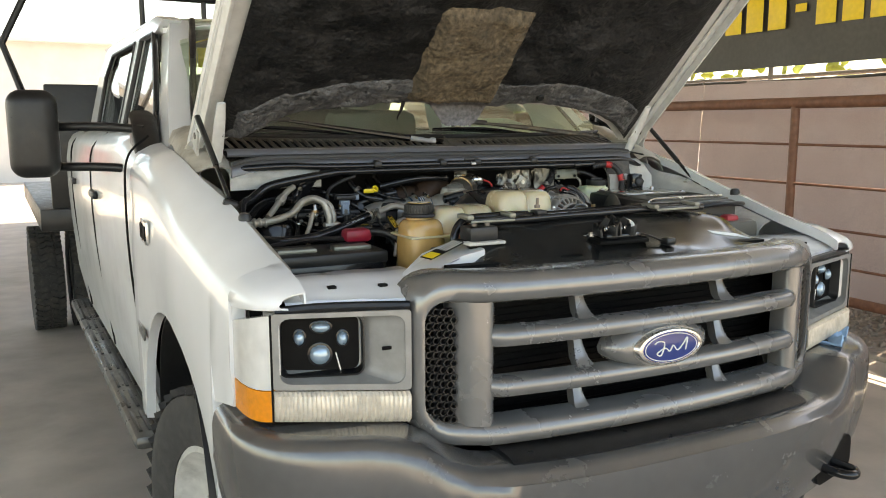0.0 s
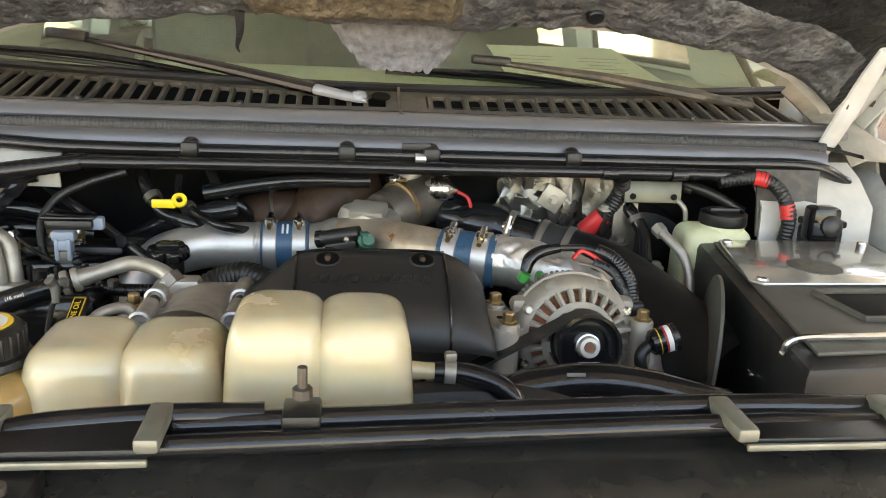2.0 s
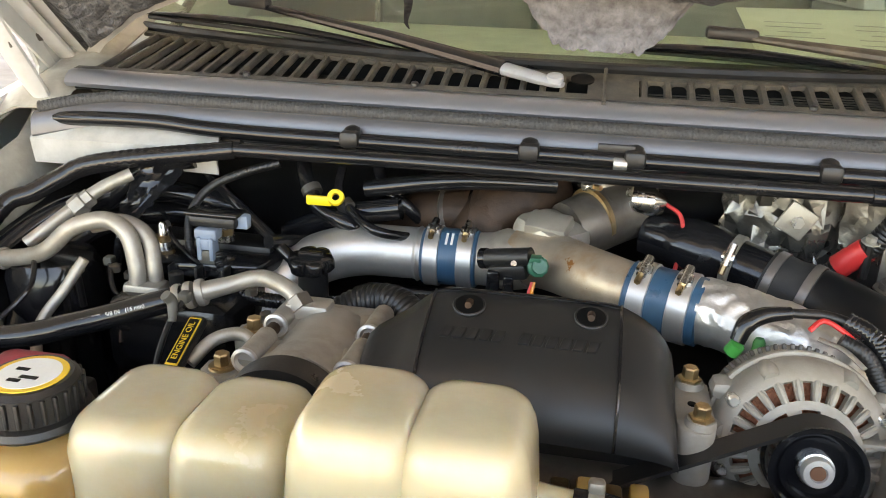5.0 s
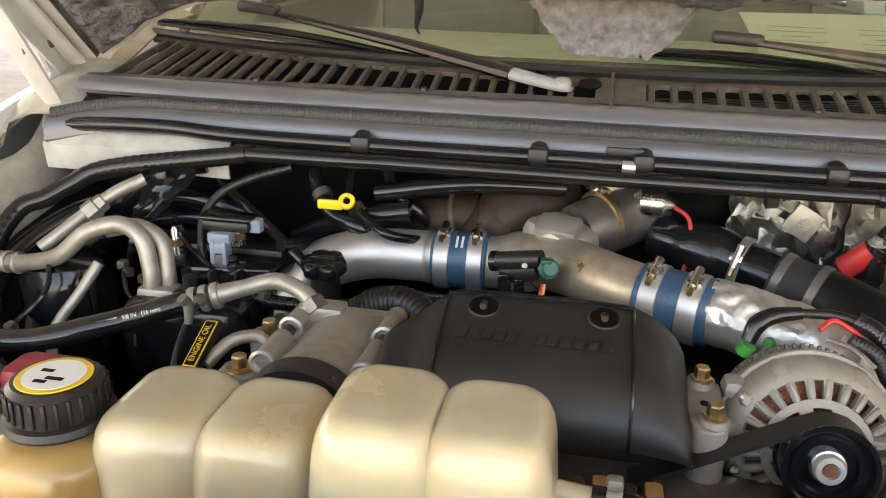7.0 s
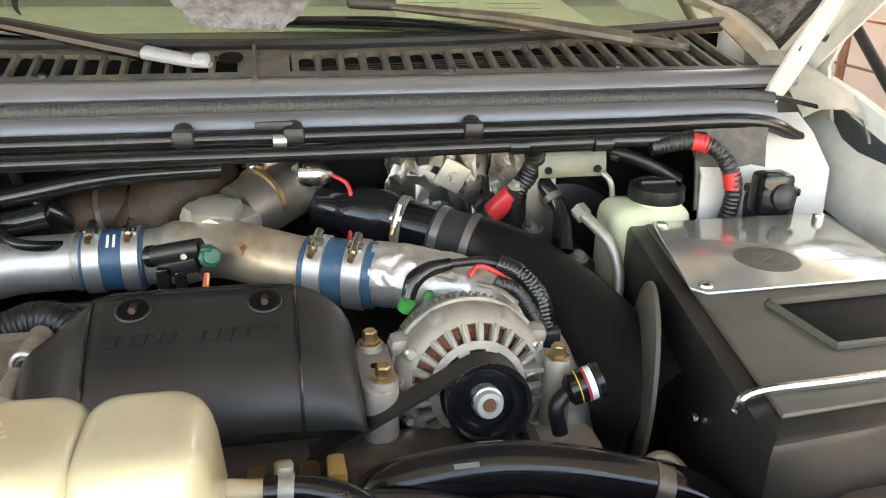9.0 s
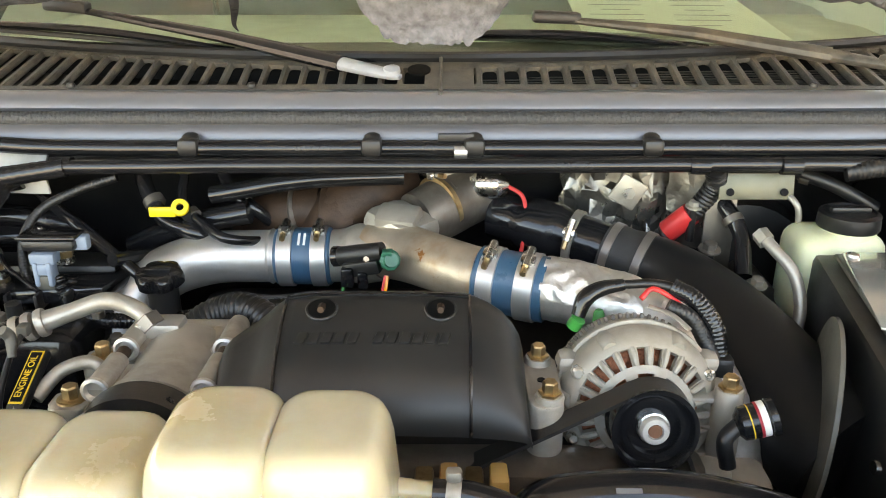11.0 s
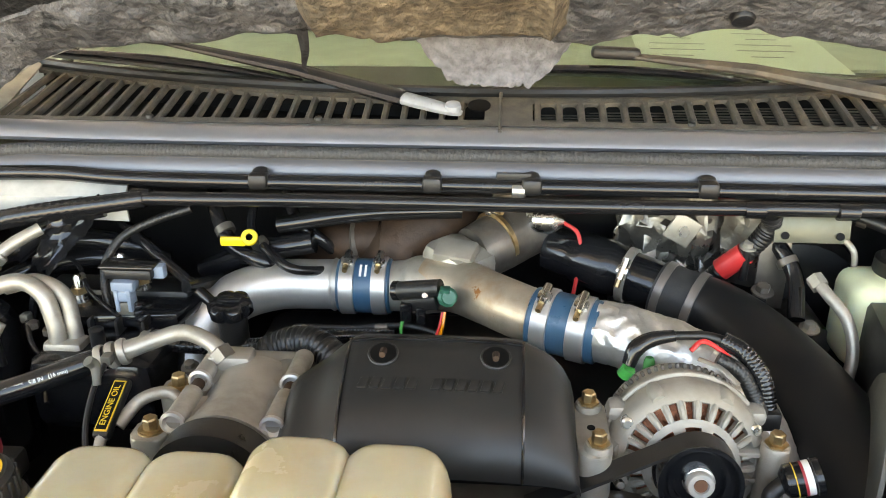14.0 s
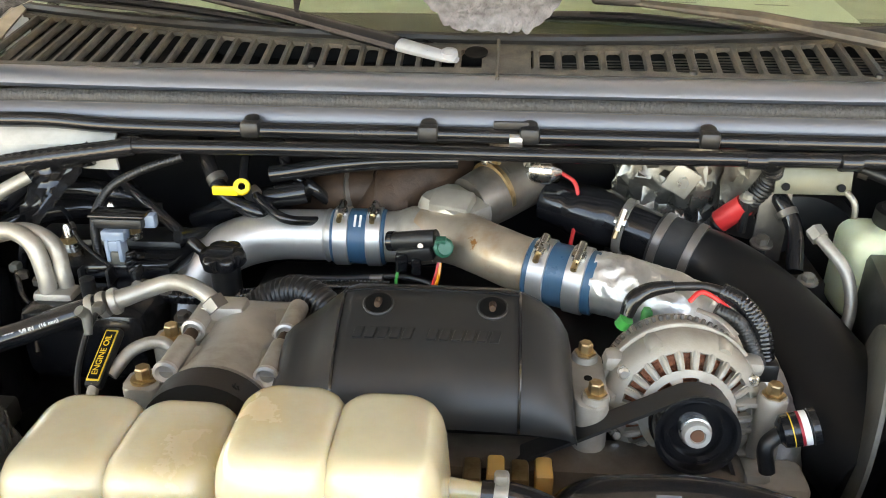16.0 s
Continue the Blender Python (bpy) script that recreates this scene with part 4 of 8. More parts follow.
OVAL = Matrix.Translation((EX, 0, EZ)) @ Matrix.Diagonal((2.05, 1, 0.92, 1)) @ Matrix.Translation((-EX, 0, -EZ))
em = part("emblem", L((EX, EY, EZ), (0, -1, 0), [(0.05, -0.03), (0.0465, -0.004), (0.044, 0.003), (0.0405, 0.004), (0.0395, 0.002)], 48), STEEL, grille, "oval badge with chrome rim")
em.data.transform(OVAL)
face = part("badge_face", L((EX, EY - 0.001, EZ), (0, -1, 0), [(0.0392, 0), (0.038, 0.002), (0.02, 0.003)], 48), BADGE_BLUE, em, "blue badge face")
face.data.transform(OVAL)
MY = EY - 0.0048
part("badge_mark", P([(EX - 0.05, MY, EZ + 0.012), (EX - 0.04, MY, EZ + 0.017), (EX - 0.022, MY, EZ + 0.012), (EX - 0.03, MY, EZ - 0.015), (EX - 0.042, MY, EZ - 0.01), (EX - 0.02, MY, EZ), (EX - 0.006, MY, EZ - 0.008), (EX + 0.004, MY, EZ + 0.004), (EX + 0.016, MY, EZ - 0.008), (EX + 0.03, MY, EZ + 0.002), (EX + 0.044, MY, EZ + 0.018), (EX + 0.04, MY, EZ - 0.01)], 0.0022, 6, flat=0.7), WHITE_LABEL, em, "pale looping stripe")
part("inner_rim", P([(EX + 0.074 * math.cos(a), MY + 0.0015, EZ + 0.0315 * math.sin(a)) for a in np.linspace(0, 2 * math.pi, 41)], 0.001, 6, curve=False), WHITE_LABEL, em, "thin pale oval line")
bm = bmesh.new()
loft(bm, [[Vector((EX + 0.02 + w * math.cos(a) + k, bow(0) + d, EZ + h * math.sin(a))) for a in np.linspace(0, 2 * math.pi, 36, endpoint=False)] for w, h, d, k in ((0.15, 0.056, 0.05, -0.02), (0.145, 0.054, 0.02, -0.02), (0.125, 0.05, 0.0, -0.02), (0.1, 0.046, -0.012, -0.02))])
part("badge_pad", bm, GRILLE_GREY, grille, smooth=50)


def lampy(x):
    return 0.089 + 0.306 * (abs(x) - 0.59)


def headlamp(sx):
    def lp(x, z, d=0.0):
        return Vector((sx * x, lampy(x) + d, z + 0.06 * (x - 0.73) * min(1, max(0, (1.228 - z) / 0.2))))
    # grey surround round a deep pocket
    rr = [(0.73 + a, 1.146 + b) for a, b in rrect(0.276, 0.166, 0.008, 4)]
    ri = [(0.729 + a, 1.147 + b) for a, b in rrect(0.248, 0.143, 0.022, 4)]
    rd = [(0.764 + a, 1.154 + b) for a, b in rrect(0.166, 0.122, 0.02, 4)]
    bm = bmesh.new()
    loft(bm, [[lp(x, z, dy) for x, z in q] for q, dy in ((rr, 0.06), (rr, 0.004), ([(x * 0.995 + 0.0035, z) for x, z in rr], 0.0), (ri, 0.0), ([(x, z) for x, z in ri], 0.004), (rd, 0.05))], cap=False)
    hl = part("headlamp", bm, LAMP_GREY, truck, "square headlamp in a grey surround", 30)
    tilt = math.atan(0.306) * sx
    m = Matrix.Translation(lp(0.762, 1.152, 0.032)) @ Matrix.Rotation(tilt, 4, "Z") @ Matrix.Rotation(radians(90), 4, "X")
    bowl = part("lamp_bowl", S(rrect(0.172, 0.124, 0.02), 0.012, m @ Matrix.Translation((0, 0, -0.03))), INK_AND_SHADE, hl, "black lamp bowl")
    bm = bmesh.new()
    loft(bm, [[m @ Vector((x, y, h)) for x, y in rrect(w, h2, 0.02)] for w, h2, h in ((0.18, 0.132, -0.02), (0.18, 0.132, 0.008), (0.174, 0.126, 0.009), (0.166, 0.118, -0.018))], cap=False)
    part("bezel", bm, BLACK, hl, smooth=40)
    for dx, dz, r, e in ((0.0, 0.036, 0.021, 0.62), (0.003, -0.024, 0.023, 1.0), (-0.045, 0.01, 0.0125, 1.35), (0.045, 0.014, 0.0125, 1.35)):
        mm = m @ Matrix.Translation((sx * dx, dz, -0.018)) @ Matrix.Diagonal((1, e, 1, 1))
        bm = L((0, 0, 0), (0, 0, 1), [(r * 1.15, 0), (r * 1.15, 0.004), (r * 0.98, 0.005)], 24)
        bm.transform(mm)
        pr = part("projector", bm, BLACK_GLOSS, bowl)
        bm = L((0, 0, 0.004), (0, 0, 1), [(r * 0.95, 0), (r * 0.85, 0.007), (r * 0.5, 0.012), (r * 0.1, 0.014)], 24)
        bm.transform(mm)
        part("projector_lens", bm, BULB_LENS, pr, "bluish projector lens")
    part("lamp_wire", P([m @ Vector((-0.04 * sx, -0.06, -0.012)), m @ Vector((-0.03 * sx, -0.02, -0.012))], 0.0015, 6), WHITE_LABEL, bowl)
    part("scuff", B(lp(0.632, 1.147, 0.018), (0.03, 0.006, 0.008), 0.002), INK_AND_SHADE, hl)
    # turn signal with moulded ribs
    rows = [[lp(x, z, dy + 0.0016 * math.sin(x * 700)) for dy, z in ((0.0, 1.06), (-0.01, 1.052), (-0.01, 1.008), (0.0, 0.994), (0.05, 0.994), (0.05, 1.06))] for x in np.linspace(0.596, 0.866, 120)]
    bm = bmesh.new()
    loft(bm, rows)
    part("turn_signal", bm, CLEARLENS, hl, "ribbed clear signal lens", 40)
    wrap = ((0.87, 0.174), (0.884, 0.181), (0.897, 0.195), (0.907, 0.218), (0.914, 0.255), (0.918, 0.302))
    for nm, z0, z1, mt in (("side_lens", 1.07, 1.226, LENS_OFF), ("amber_reflector", 1.002, 1.068, AMBER)):
        rows = []
        for k, (x, y) in enumerate(wrap):
            zt = z1 - (0.03 * (k / 5) ** 2 if nm == "side_lens" else 0)
            rows.append([Vector((sx * x, y, z)) for z in np.linspace(z0, zt, 5)] + [Vector((sx * (x - 0.025), y + 0.015, z)) for z in np.linspace(zt, z0, 5)])
        bm = bmesh.new()
        loft(bm, rows)
        part(nm, bm, mt, hl, smooth=50)
    part("lens_seam", P([(sx * 0.868, 0.174, 1.002), (sx * 0.868, 0.174, 1.228)], 0.0025, 6), INK_AND_SHADE, hl)
    # near-black sheet in place of the shade behind the lamp
    part("lamp_back", B((sx * 0.74, 0.27, 1.11), (0.3, 0.02, 0.24)), INK_AND_SHADE, hl)
    return hl


headlamp(-1)
headlamp(1)

# bumper: a bent channel with a dropped middle step
def bump_y(x):
    return -0.14 + 0.18 * (abs(x) / 0.76) ** 3


BUMP = [(x, bump_y(x)) for x in np.linspace(-0.72, 0.72, 31)]
for k in range(1, 15):
    q = k / 14
    BUMP.append((0.72 + 0.236 * math.sin(min(1, q * 1.2) * math.pi / 2), bump_y(0.72) + 0.12 * q + 0.26 * q * q))
    BUMP.insert(0, (-BUMP[-1][0], BUMP[-1][1]))
rows = []
for j, (x, y) in enumerate(BUMP):
    a, b = BUMP[max(0, j - 1)], BUMP[min(len(BUMP) - 1, j + 1)]
    t = Vector((b[0] - a[0], b[1] - a[1], 0)).normalized()
    nv = Vector((-t.y, t.x, 0))
    dip = 0.072 / (1 + math.exp((abs(x) - 0.6) * 40))
    up = 0.03
    rows.append([Vector((x, y, z)) + nv * d for d, z in ((0.13, 0.957 - dip + up), (0.055, 0.956 - dip + up), (0.028, 0.953 - dip + up), (0.014, 0.946 - dip + up), (0.006, 0.934 - dip + up), (0.001, 0.91 - dip * 0.7 + up), (0.0, 0.86), (0.008, 0.79), (0.022, 0.72), (0.045, 0.66), (0.1, 0.655), (0.1, 0.68), (0.06, 0.72), (0.05, 0.88), (0.13, 0.93 - dip + up))])
bm = bmesh.new()
loft(bm, rows)
bumper = part("bumper", bm, BUMPER_GREY, truck, "grey front bumper with a worn finish", 60)
part("bumper_pad", thick_sheet([[Vector((x, bump_y(x) + d, z)) for d, z in ((0.22, 0.93), (0.07, 0.925), (0.048, 0.918))] for x in np.linspace(-0.43, 0.43, 41)], 0.012), BLACK, bumper, "black top pad", 50)
for sx in (-1, 1):
    part("fog_opening", S(rrect(0.2, 0.1, 0.03), 0.03, Matrix.Translation((sx * 0.56, bump_y(0.56) + 0.05, 0.73)) @ Matrix.Rotation(sx * radians(15), 4, "Z") @ Matrix.Rotation(radians(90), 4, "X")), INK_AND_SHADE, bumper)
    part("tow_hook", P([(sx * 0.5, 0.02, 0.725), (sx * 0.5, -0.1, 0.73), (sx * 0.525, -0.135, 0.73), (sx * 0.555, -0.11, 0.73), (sx * 0.555, -0.03, 0.725)], 0.012, 10), BLACK_GLOSS, bumper, "black tow hook")
    part("bumper_bracket", P([(sx * 0.4, 0.1, 0.72), (sx * 0.4, 0.5, 0.62)], 0.04, 8), BLACK, bumper)
part("lower_valance", thick_sheet([[Vector((x, bump_y(x) + 0.09 + d, z)) for d, z in ((0, 0.66), (0.03, 0.56), (0.1, 0.54))] for x in np.linspace(-0.8, 0.8, 17)], 0.01), BLACK, bumper)
rag = thing("cleaning_rag", (0.72, 0.1, 0.92), "pale blue cloth rag lying on the bumper", "cloth")
part("cloth", thick_sheet([[Vector((0.7 + 0.16 * u, 0.06 + 0.1 * v + 0.1 * u, 0.998 + 0.02 * math.sin(u * 7) * math.cos(v * 5) + 0.02 * noise.noise(Vector((u * 4, v * 4, 8))))) for u in np.linspace(0, 1, 9)] for v in np.linspace(0, 1, 7)], 0.006), BLUE_CLOTH, rag)

# radiator support and top cover
def support_panel(sx):
    rows = []
    for x in np.linspace(0.5, 0.83, 18):
        d = 0.012 * noise.noise(Vector((x * 14, 0, sx)))
        g = 0.306 * max(0, x - 0.56)
        rows.append([Vector((sx * x, y + (d + g) * max(0, 0.4 - y) / 0.28, z + 0.003 * noise.noise(Vector((x * 20, y * 20, 3))))) for y, z in ((0.114, 1.238), (0.118, 1.246), (0.15, 1.252), (0.165, 1.26), (0.2, 1.262), (0.22, 1.27), (0.3, 1.272), (0.37, 1.268), (0.395, 1.25), (0.4, 1.2))])
    p = part("radiator_support", thick_sheet(rows, 0.004), WHITE, truck, "dusty white front support panel", 50)
    for x, y in ((0.612, 0.199), (0.72, 0.224)):
        part("square_hole", B((sx * x, y, 1.263), (0.018, 0.016, 0.006), 0.001), INK_AND_SHADE, p)
    part("drain_plug", L((sx * 0.7, 0.35, 1.262), (0, 0, 1), [(0.014, 0), (0.013, 0.006), (0.008, 0.008)], 14), BLACK, p)
    # broad flat brace running up to the radiator cover
    o = [(0.539, 0.205, 1.258), (0.545, 0.285, 1.265), (0.47, 0.34, 1.29), (0.37, 0.39, 1.312), (0.345, 0.375, 1.314), (0.335, 0.3, 1.314), (0.35, 0.245, 1.312), (0.42, 0.228, 1.298), (0.479, 0.215, 1.28), (0.508, 0.19, 1.262)]
    bm = bmesh.new()
    loft(bm, [[Vector((sx * x, y - 0.035, z + 0.01 + 0.01 * math.exp(-((x - 0.45) / 0.06) ** 2) - h)) for x, y, z in o] for h in (0.03, 0.0)])
    bmesh.ops.bevel(bm, geom=bm.edges[:], offset=0.004, segments=2, profile=0.5, affect="EDGES")
    br = part("support_brace", bm, WHITE, p, "white diagonal brace", 35)
    part("lamp_gasket", P([(sx * 0.592, 0.1, 1.236), (sx * 0.68, 0.127, 1.238), (sx * 0.77, 0.155, 1.238), (sx * 0.855, 0.182, 1.232)], 0.01, 8), BLACK, truck)
    part("bump_stop", L((sx * 0.82, 0.59, ztop(0.59) - 0.006), (0, 0, 1), [(0.016, 0), (0.016, 0.012), (0.012, 0.02), (0.004, 0.022)], 16), BLACK, truck)
    return br


support_panel(-1)
support_panel(1)
rows = []
for y, z in ((0.045, 1.285), (0.07, 1.294), (0.1, 1.297), (0.16, 1.305), (0.2, 1.316), (0.235, 1.326), (0.255, 1.338), (0.275, 1.35), (0.30, 1.359), (0.34, 1.365), (0.345, 1.3)):
    rows.append([Vector((x, y + 0.9 * max(0, abs(x) - 0.43) ** 1.25, z - (0.9 if x < 0 else 0.14) * max(0, abs(x) - 0.33) ** 1.3 + 0.005 * noise.noise(Vector((x * 6, y * 9, 0))) - 0.008 * math.exp(-((x + 0.14) / 0.035) ** 2) * (0.1 < y < 0.34))) for x in np.linspace(-float(np.interp(y, [0.045, 0.16, 0.24, 0.345], [0.52, 0.48, 0.375, 0.335])), float(np.interp(y, [0.045, 0.16, 0.24, 0.345], [0.53, 0.52, 0.49, 0.46])), 51)])
cover = thing("radiator_cover", (0, 0.2, 1.3), "scuffed black plastic radiator top cover", "cover")
part("panel", thick_sheet(rows, 0.004), RADIATOR, cover, smooth=35)
part("latch_well", S([(-0.075, 0.165), (0.07, 0.16), (0.085, 0.185), (0.08, 0.235), (-0.065, 0.245)], 0.01, Matrix.Translation((0.02, 0, 1.316)), 0.003), INK_AND_SHADE, cover)
part("well_edge", P([(-0.06, 0.25, 1.328), (-0.03, 0.247, 1.329), (-0.02, 0.238, 1.329)], 0.009, 8, flat=0.4), WHITE, cover, "white painted edge")
latch = thing("hood_latch", (0.02, 0.2, 1.33), "black hood latch with hooks and springs", "latch")
part("plate", B((0.03, 0.205, 1.332), (0.11, 0.05, 0.012), 0.004), BLACK_GLOSS, latch)
for k, (dx, h, lean) in enumerate(((-0.058, 0.03, -12), (-0.034, 0.044, 8), (-0.006, 0.05, -5), (0.018, 0.042, 14), (0.046, 0.03, -18))):
    m = Matrix.Translation((0.025 + dx, 0.205 - 0.006 * (k % 2), 1.335)) @ Matrix.Rotation(radians(lean), 4, "Y") @ Matrix.Rotation(radians(lean * 1.5), 4, "Z") @ Matrix(((0, 0, 1, -0.003), (1, 0, 0, 0), (0, 1, 0, 0), (0, 0, 0, 1)))
    part("hook", S([(-0.03, 0), (0.032, 0), (0.028, h * 0.5), (0.012, h), (-0.006, h * 0.85), (0.004, h * 0.55), (-0.016, h * 0.45), (-0.03, h * 0.7)], 0.006, m, 0.0012), BLACK, latch, smooth=30)
part("spring", P([(-0.02 + 0.07 * k / 40, 0.2 + 0.007 * math.cos(k * 1.2), 1.35 + 0.007 * math.sin(k * 1.2)) for k in range(41)], 0.0018, 6, div=2), STEEL, latch)
part("white_guide", P([(0.055, 0.24, 1.34), (0.065, 0.235, 1.362), (0.085, 0.225, 1.358), (0.085, 0.215, 1.34)], 0.006, 8), WHITE_LABEL, latch, "white plastic guide")
part("release_lever", P([(0.07, 0.2, 1.335), (0.105, 0.185, 1.33), (0.13, 0.165, 1.318), (0.145, 0.15, 1.315)], 0.006, 8, flat=0.5), BLACK, latch)
part("lever_pad", B((0.148, 0.155, 1.315), (0.03, 0.03, 0.018), 0.006), BLACK, latch)
for x in (-0.045, 0.09):
    hexbolt("bolt", (x, 0.22, 1.332), (0, 0, 1), 0.007, 0.01, STEEL, latch)


# ---- cowl and firewall ----
cowl = thing("cowl_panel", (0, 1.1, 1.5), "faded black plastic cowl grille below the windshield", "cowl")
XS = np.linspace(-0.765, 0.765, 33)
part("front_lip", thick_sheet([[Vector((x, y + 0.02 * (abs(x) / 0.8) ** 4, z)) for x in XS] for y, z in ((1.078, 1.532), (1.062, 1.5345), (1.045, 1.533), (1.034, 1.526), (1.03, 1.518), (1.034, 1.512))], 0.003), COWL_METAL, cowl, "grey painted cowl lip", 40)
def cowl_end(x):
    """The cowl's ends bend forward and down towards the fenders."""
    q = min(1.1, max(0, (abs(x) - 0.63) / 0.12)) ** 2
    return Vector((0, -0.022 * q, -0.014 * q))


part("under_lip", thick_sheet([[Vector((x, y, z)) + cowl_end(x) for x in XS] for y, z in ((1.034, 1.513), (1.024, 1.513), (1.02, 1.509))], 0.003), BLACK_GLOSS, cowl)
part("seal", P([Vector((x, 1.014, 1.5085)) + cowl_end(x) for x in np.linspace(-0.765, 0.7, 25)], 0.009, 10, rib=0.1, pitch=0.006), SEAL, cowl, "ribbed black rubber seal")
part("seal_edge", P([Vector((x, 1.006, 1.5015)) + cowl_end(x) for x in np.linspace(-0.765, 0.7, 31)], 0.0018, 8), CAST_DARK, cowl)
part("flat_panel", thick_sheet([[Vector((x, y, z)) + cowl_end(x) for x in np.linspace(-0.77, 0.7, 31)] for y, z in ((1.008, 1.505), (1.0, 1.499), (0.996, 1.486), (0.995, 1.474), (1.005, 1.466))], 0.003), COWL_DARK, cowl, "dark painted cowl front", 40)
# near-black base standing for the shade below the slots, frame strips and ribs
part("drain_base", thick_sheet([[Vector((x, y0 + (wy(x) - 0.005 - y0) * t, 1.505 + 0.02 * t)) for x in XS] for y0, t in ((1.07, 0), (1.07, 0.5), (1.07, 1))] + [[Vector((x, wy(x) - 0.004, 1.557)) for x in XS]], 0.003), INK_AND_SHADE, cowl)


def cz(y, x):
    t = (y - 1.072) / (wy(x) - 1.072)
    return 1.533 + (wz(x) - 0.004 - 1.533) * min(max(t, 0), 1)


part("rear_strip", thick_sheet([[Vector((x, wy(x) - d, cz(wy(x) - d, x))) for x in XS] for d in (0.022, 0.011, 0.0)], 0.006), COWL, cowl, smooth=40)
part("front_strip", thick_sheet([[Vector((x, y, cz(y, x) + 0.001)) for x in XS] for y in (1.074, 1.08, 1.086)], 0.006), COWL, cowl, smooth=40)


def slat(x, w, pitch):
    """One rib between two slots, running back from the lip to the glass, with rounded slot ends."""
    ya, yb = 1.083, wy(x) - 0.014
    rf = pitch / 2 - w
    ends = [rf * q for q in (0.0, 0.04, 0.14, 0.3, 0.55, 1.0)]
    bm = bmesh.new()
    rings = []
    for d, y in [(d, ya + d) for d in ends] + [(d, yb - d) for d in ends[::-1]]:
        ww = w + rf - math.sqrt(max(0, rf * rf - (rf - d) ** 2))
        z = cz(y, x)
        rings.append([Vector((x - ww, y, z - 0.009)), Vector((x - ww, y, z - 0.0025)), Vector((x - ww + 0.0018, y, z + 0.0004)), Vector((x + ww - 0.0018, y, z + 0.0004)), Vector((x + ww, y, z - 0.0025)), Vector((x + ww, y, z - 0.009))])
    loft(bm, rings)
    part("slat", bm, COWL, cowl, smooth=50)


for k in range(26):
    slat(-0.735 + k * 0.0272, 0.0042, 0.0272)
for k in range(22):
    slat(0.052 + k * 0.0305, 0.0048, 0.0305)
# solid middle with the wiper well
part("middle_plate", thick_sheet([[Vector((x, y, cz(y, x) + 0.0012)) for x in np.linspace(-0.022, 0.045, 6)] for y in np.linspace(1.074, 1.148, 6)], 0.005), COWL, cowl, smooth=40)
part("seam", P([(0.0, 1.045, 1.5345), (0.0, 1.08, 1.535), (0.0, 1.14, 1.565)], 0.003, 6, curve=False), COWL, cowl)
part("spindle_well", L((-0.03, 1.115, 1.552), (0, -0.3, 1), [(0.016, 0), (0.016, 0.002), (0.008, 0.0025)], 20), INK_AND_SHADE, cowl)
for x in (-0.5, -0.255, 0.26, 0.5):
    part("screw", L((x, 1.084, 1.537), (0, -0.2, 1), [(0.006, 0), (0.005, 0.004), (0.002, 0.005)], 10), BLACK, cowl)
# fine mesh below the slots of one half
for k in range(11):
    y = 1.082 + k * 0.008
    part("mesh_wire", P([(0.05, y, 1.52 + k * 0.002), (0.7, y + 0.012, 1.522 + k * 0.002)], 0.0012, 5, curve=False), COWL, cowl)


def wiper(name, pivot, elbow, hook, blade_a, blade_b, body_mat, tail_mat):
    w = thing(name, pivot, "", "wiper")
    p, e, h = Vector(pivot), Vector(elbow), Vector(hook)
    d = (e - p)
    part("arm", P([p + d * 0.28, e, h], [0.019, 0.015, 0.007], 10, curve=False, flat=0.6), body_mat, w)
    part("arm_tail", P([p - d.normalized() * 0.012, p, p + d * 0.1, p + d * 0.3], [0.007, 0.0115, 0.0145, 0.0165], 12, flat=0.55), tail_mat, w)
    part("nut_cap", L(p + Vector((0, 0, 0.004)), (0, -0.3, 1), [(0.012, 0), (0.011, 0.006), (0.004, 0.009)], 14), tail_mat, w)
    a, b = Vector(blade_a), Vector(blade_b)
    part("clip", B(h, (0.07, 0.022, 0.017), 0.005, Matrix.Translation(h + Vector((0, 0, 0.002))) @ Matrix.Rotation(math.atan2((b - a).y, (b - a).x), 4, "Z") @ Matrix.Rotation(-math.atan2((b - a).z, (b - a).xy.length), 4, "Y")), BLACK, w)
    part("blade_spine", P([a, a.lerp(b, 0.25) + Vector((0, -0.003, 0.006)), a.lerp(b, 0.5) + Vector((0, -0.004, 0.009)), a.lerp(b, 0.75) + Vector((0, -0.003, 0.006)), b], [0.005, 0.011, 0.0125, 0.011, 0.005], 8, flat=0.5), WIPER_BLACK, w)
    part("blade_rubber", P([a + Vector((0, 0.004, -0.006)), a.lerp(b, 0.5) + Vector((0, 0.003, -0.003)), b + Vector((0, 0.004, -0.006))], 0.005, 6, flat=0.8), RUBBER, w)
    return w


tagged(wiper("windshield_wiper", (-0.066, 1.092, 1.55), (-0.316, 1.19, 1.588), (-0.556, 1.235, 1.624), (-0.745, 1.257, 1.6), (-0.3, 1.185, 1.57), WIPER_BLACK, PEELED), "black wiper arm with a peeled grey end, resting on the glass")
tagged(wiper("windshield_wiper", (0.6, 1.1, 1.562), (0.36, 1.18, 1.594), (0.165, 1.195, 1.612), (-0.02, 1.185, 1.592), (0.39, 1.205, 1.57), COWL, COWL), "sun-faded brown wiper arm with a black blade on the glass")

# wiring looms along the cowl
loom = thing("wiring_loom", (0, 0.98, 1.478), "glossy black wiring loom clipped along the cowl", "wiring")
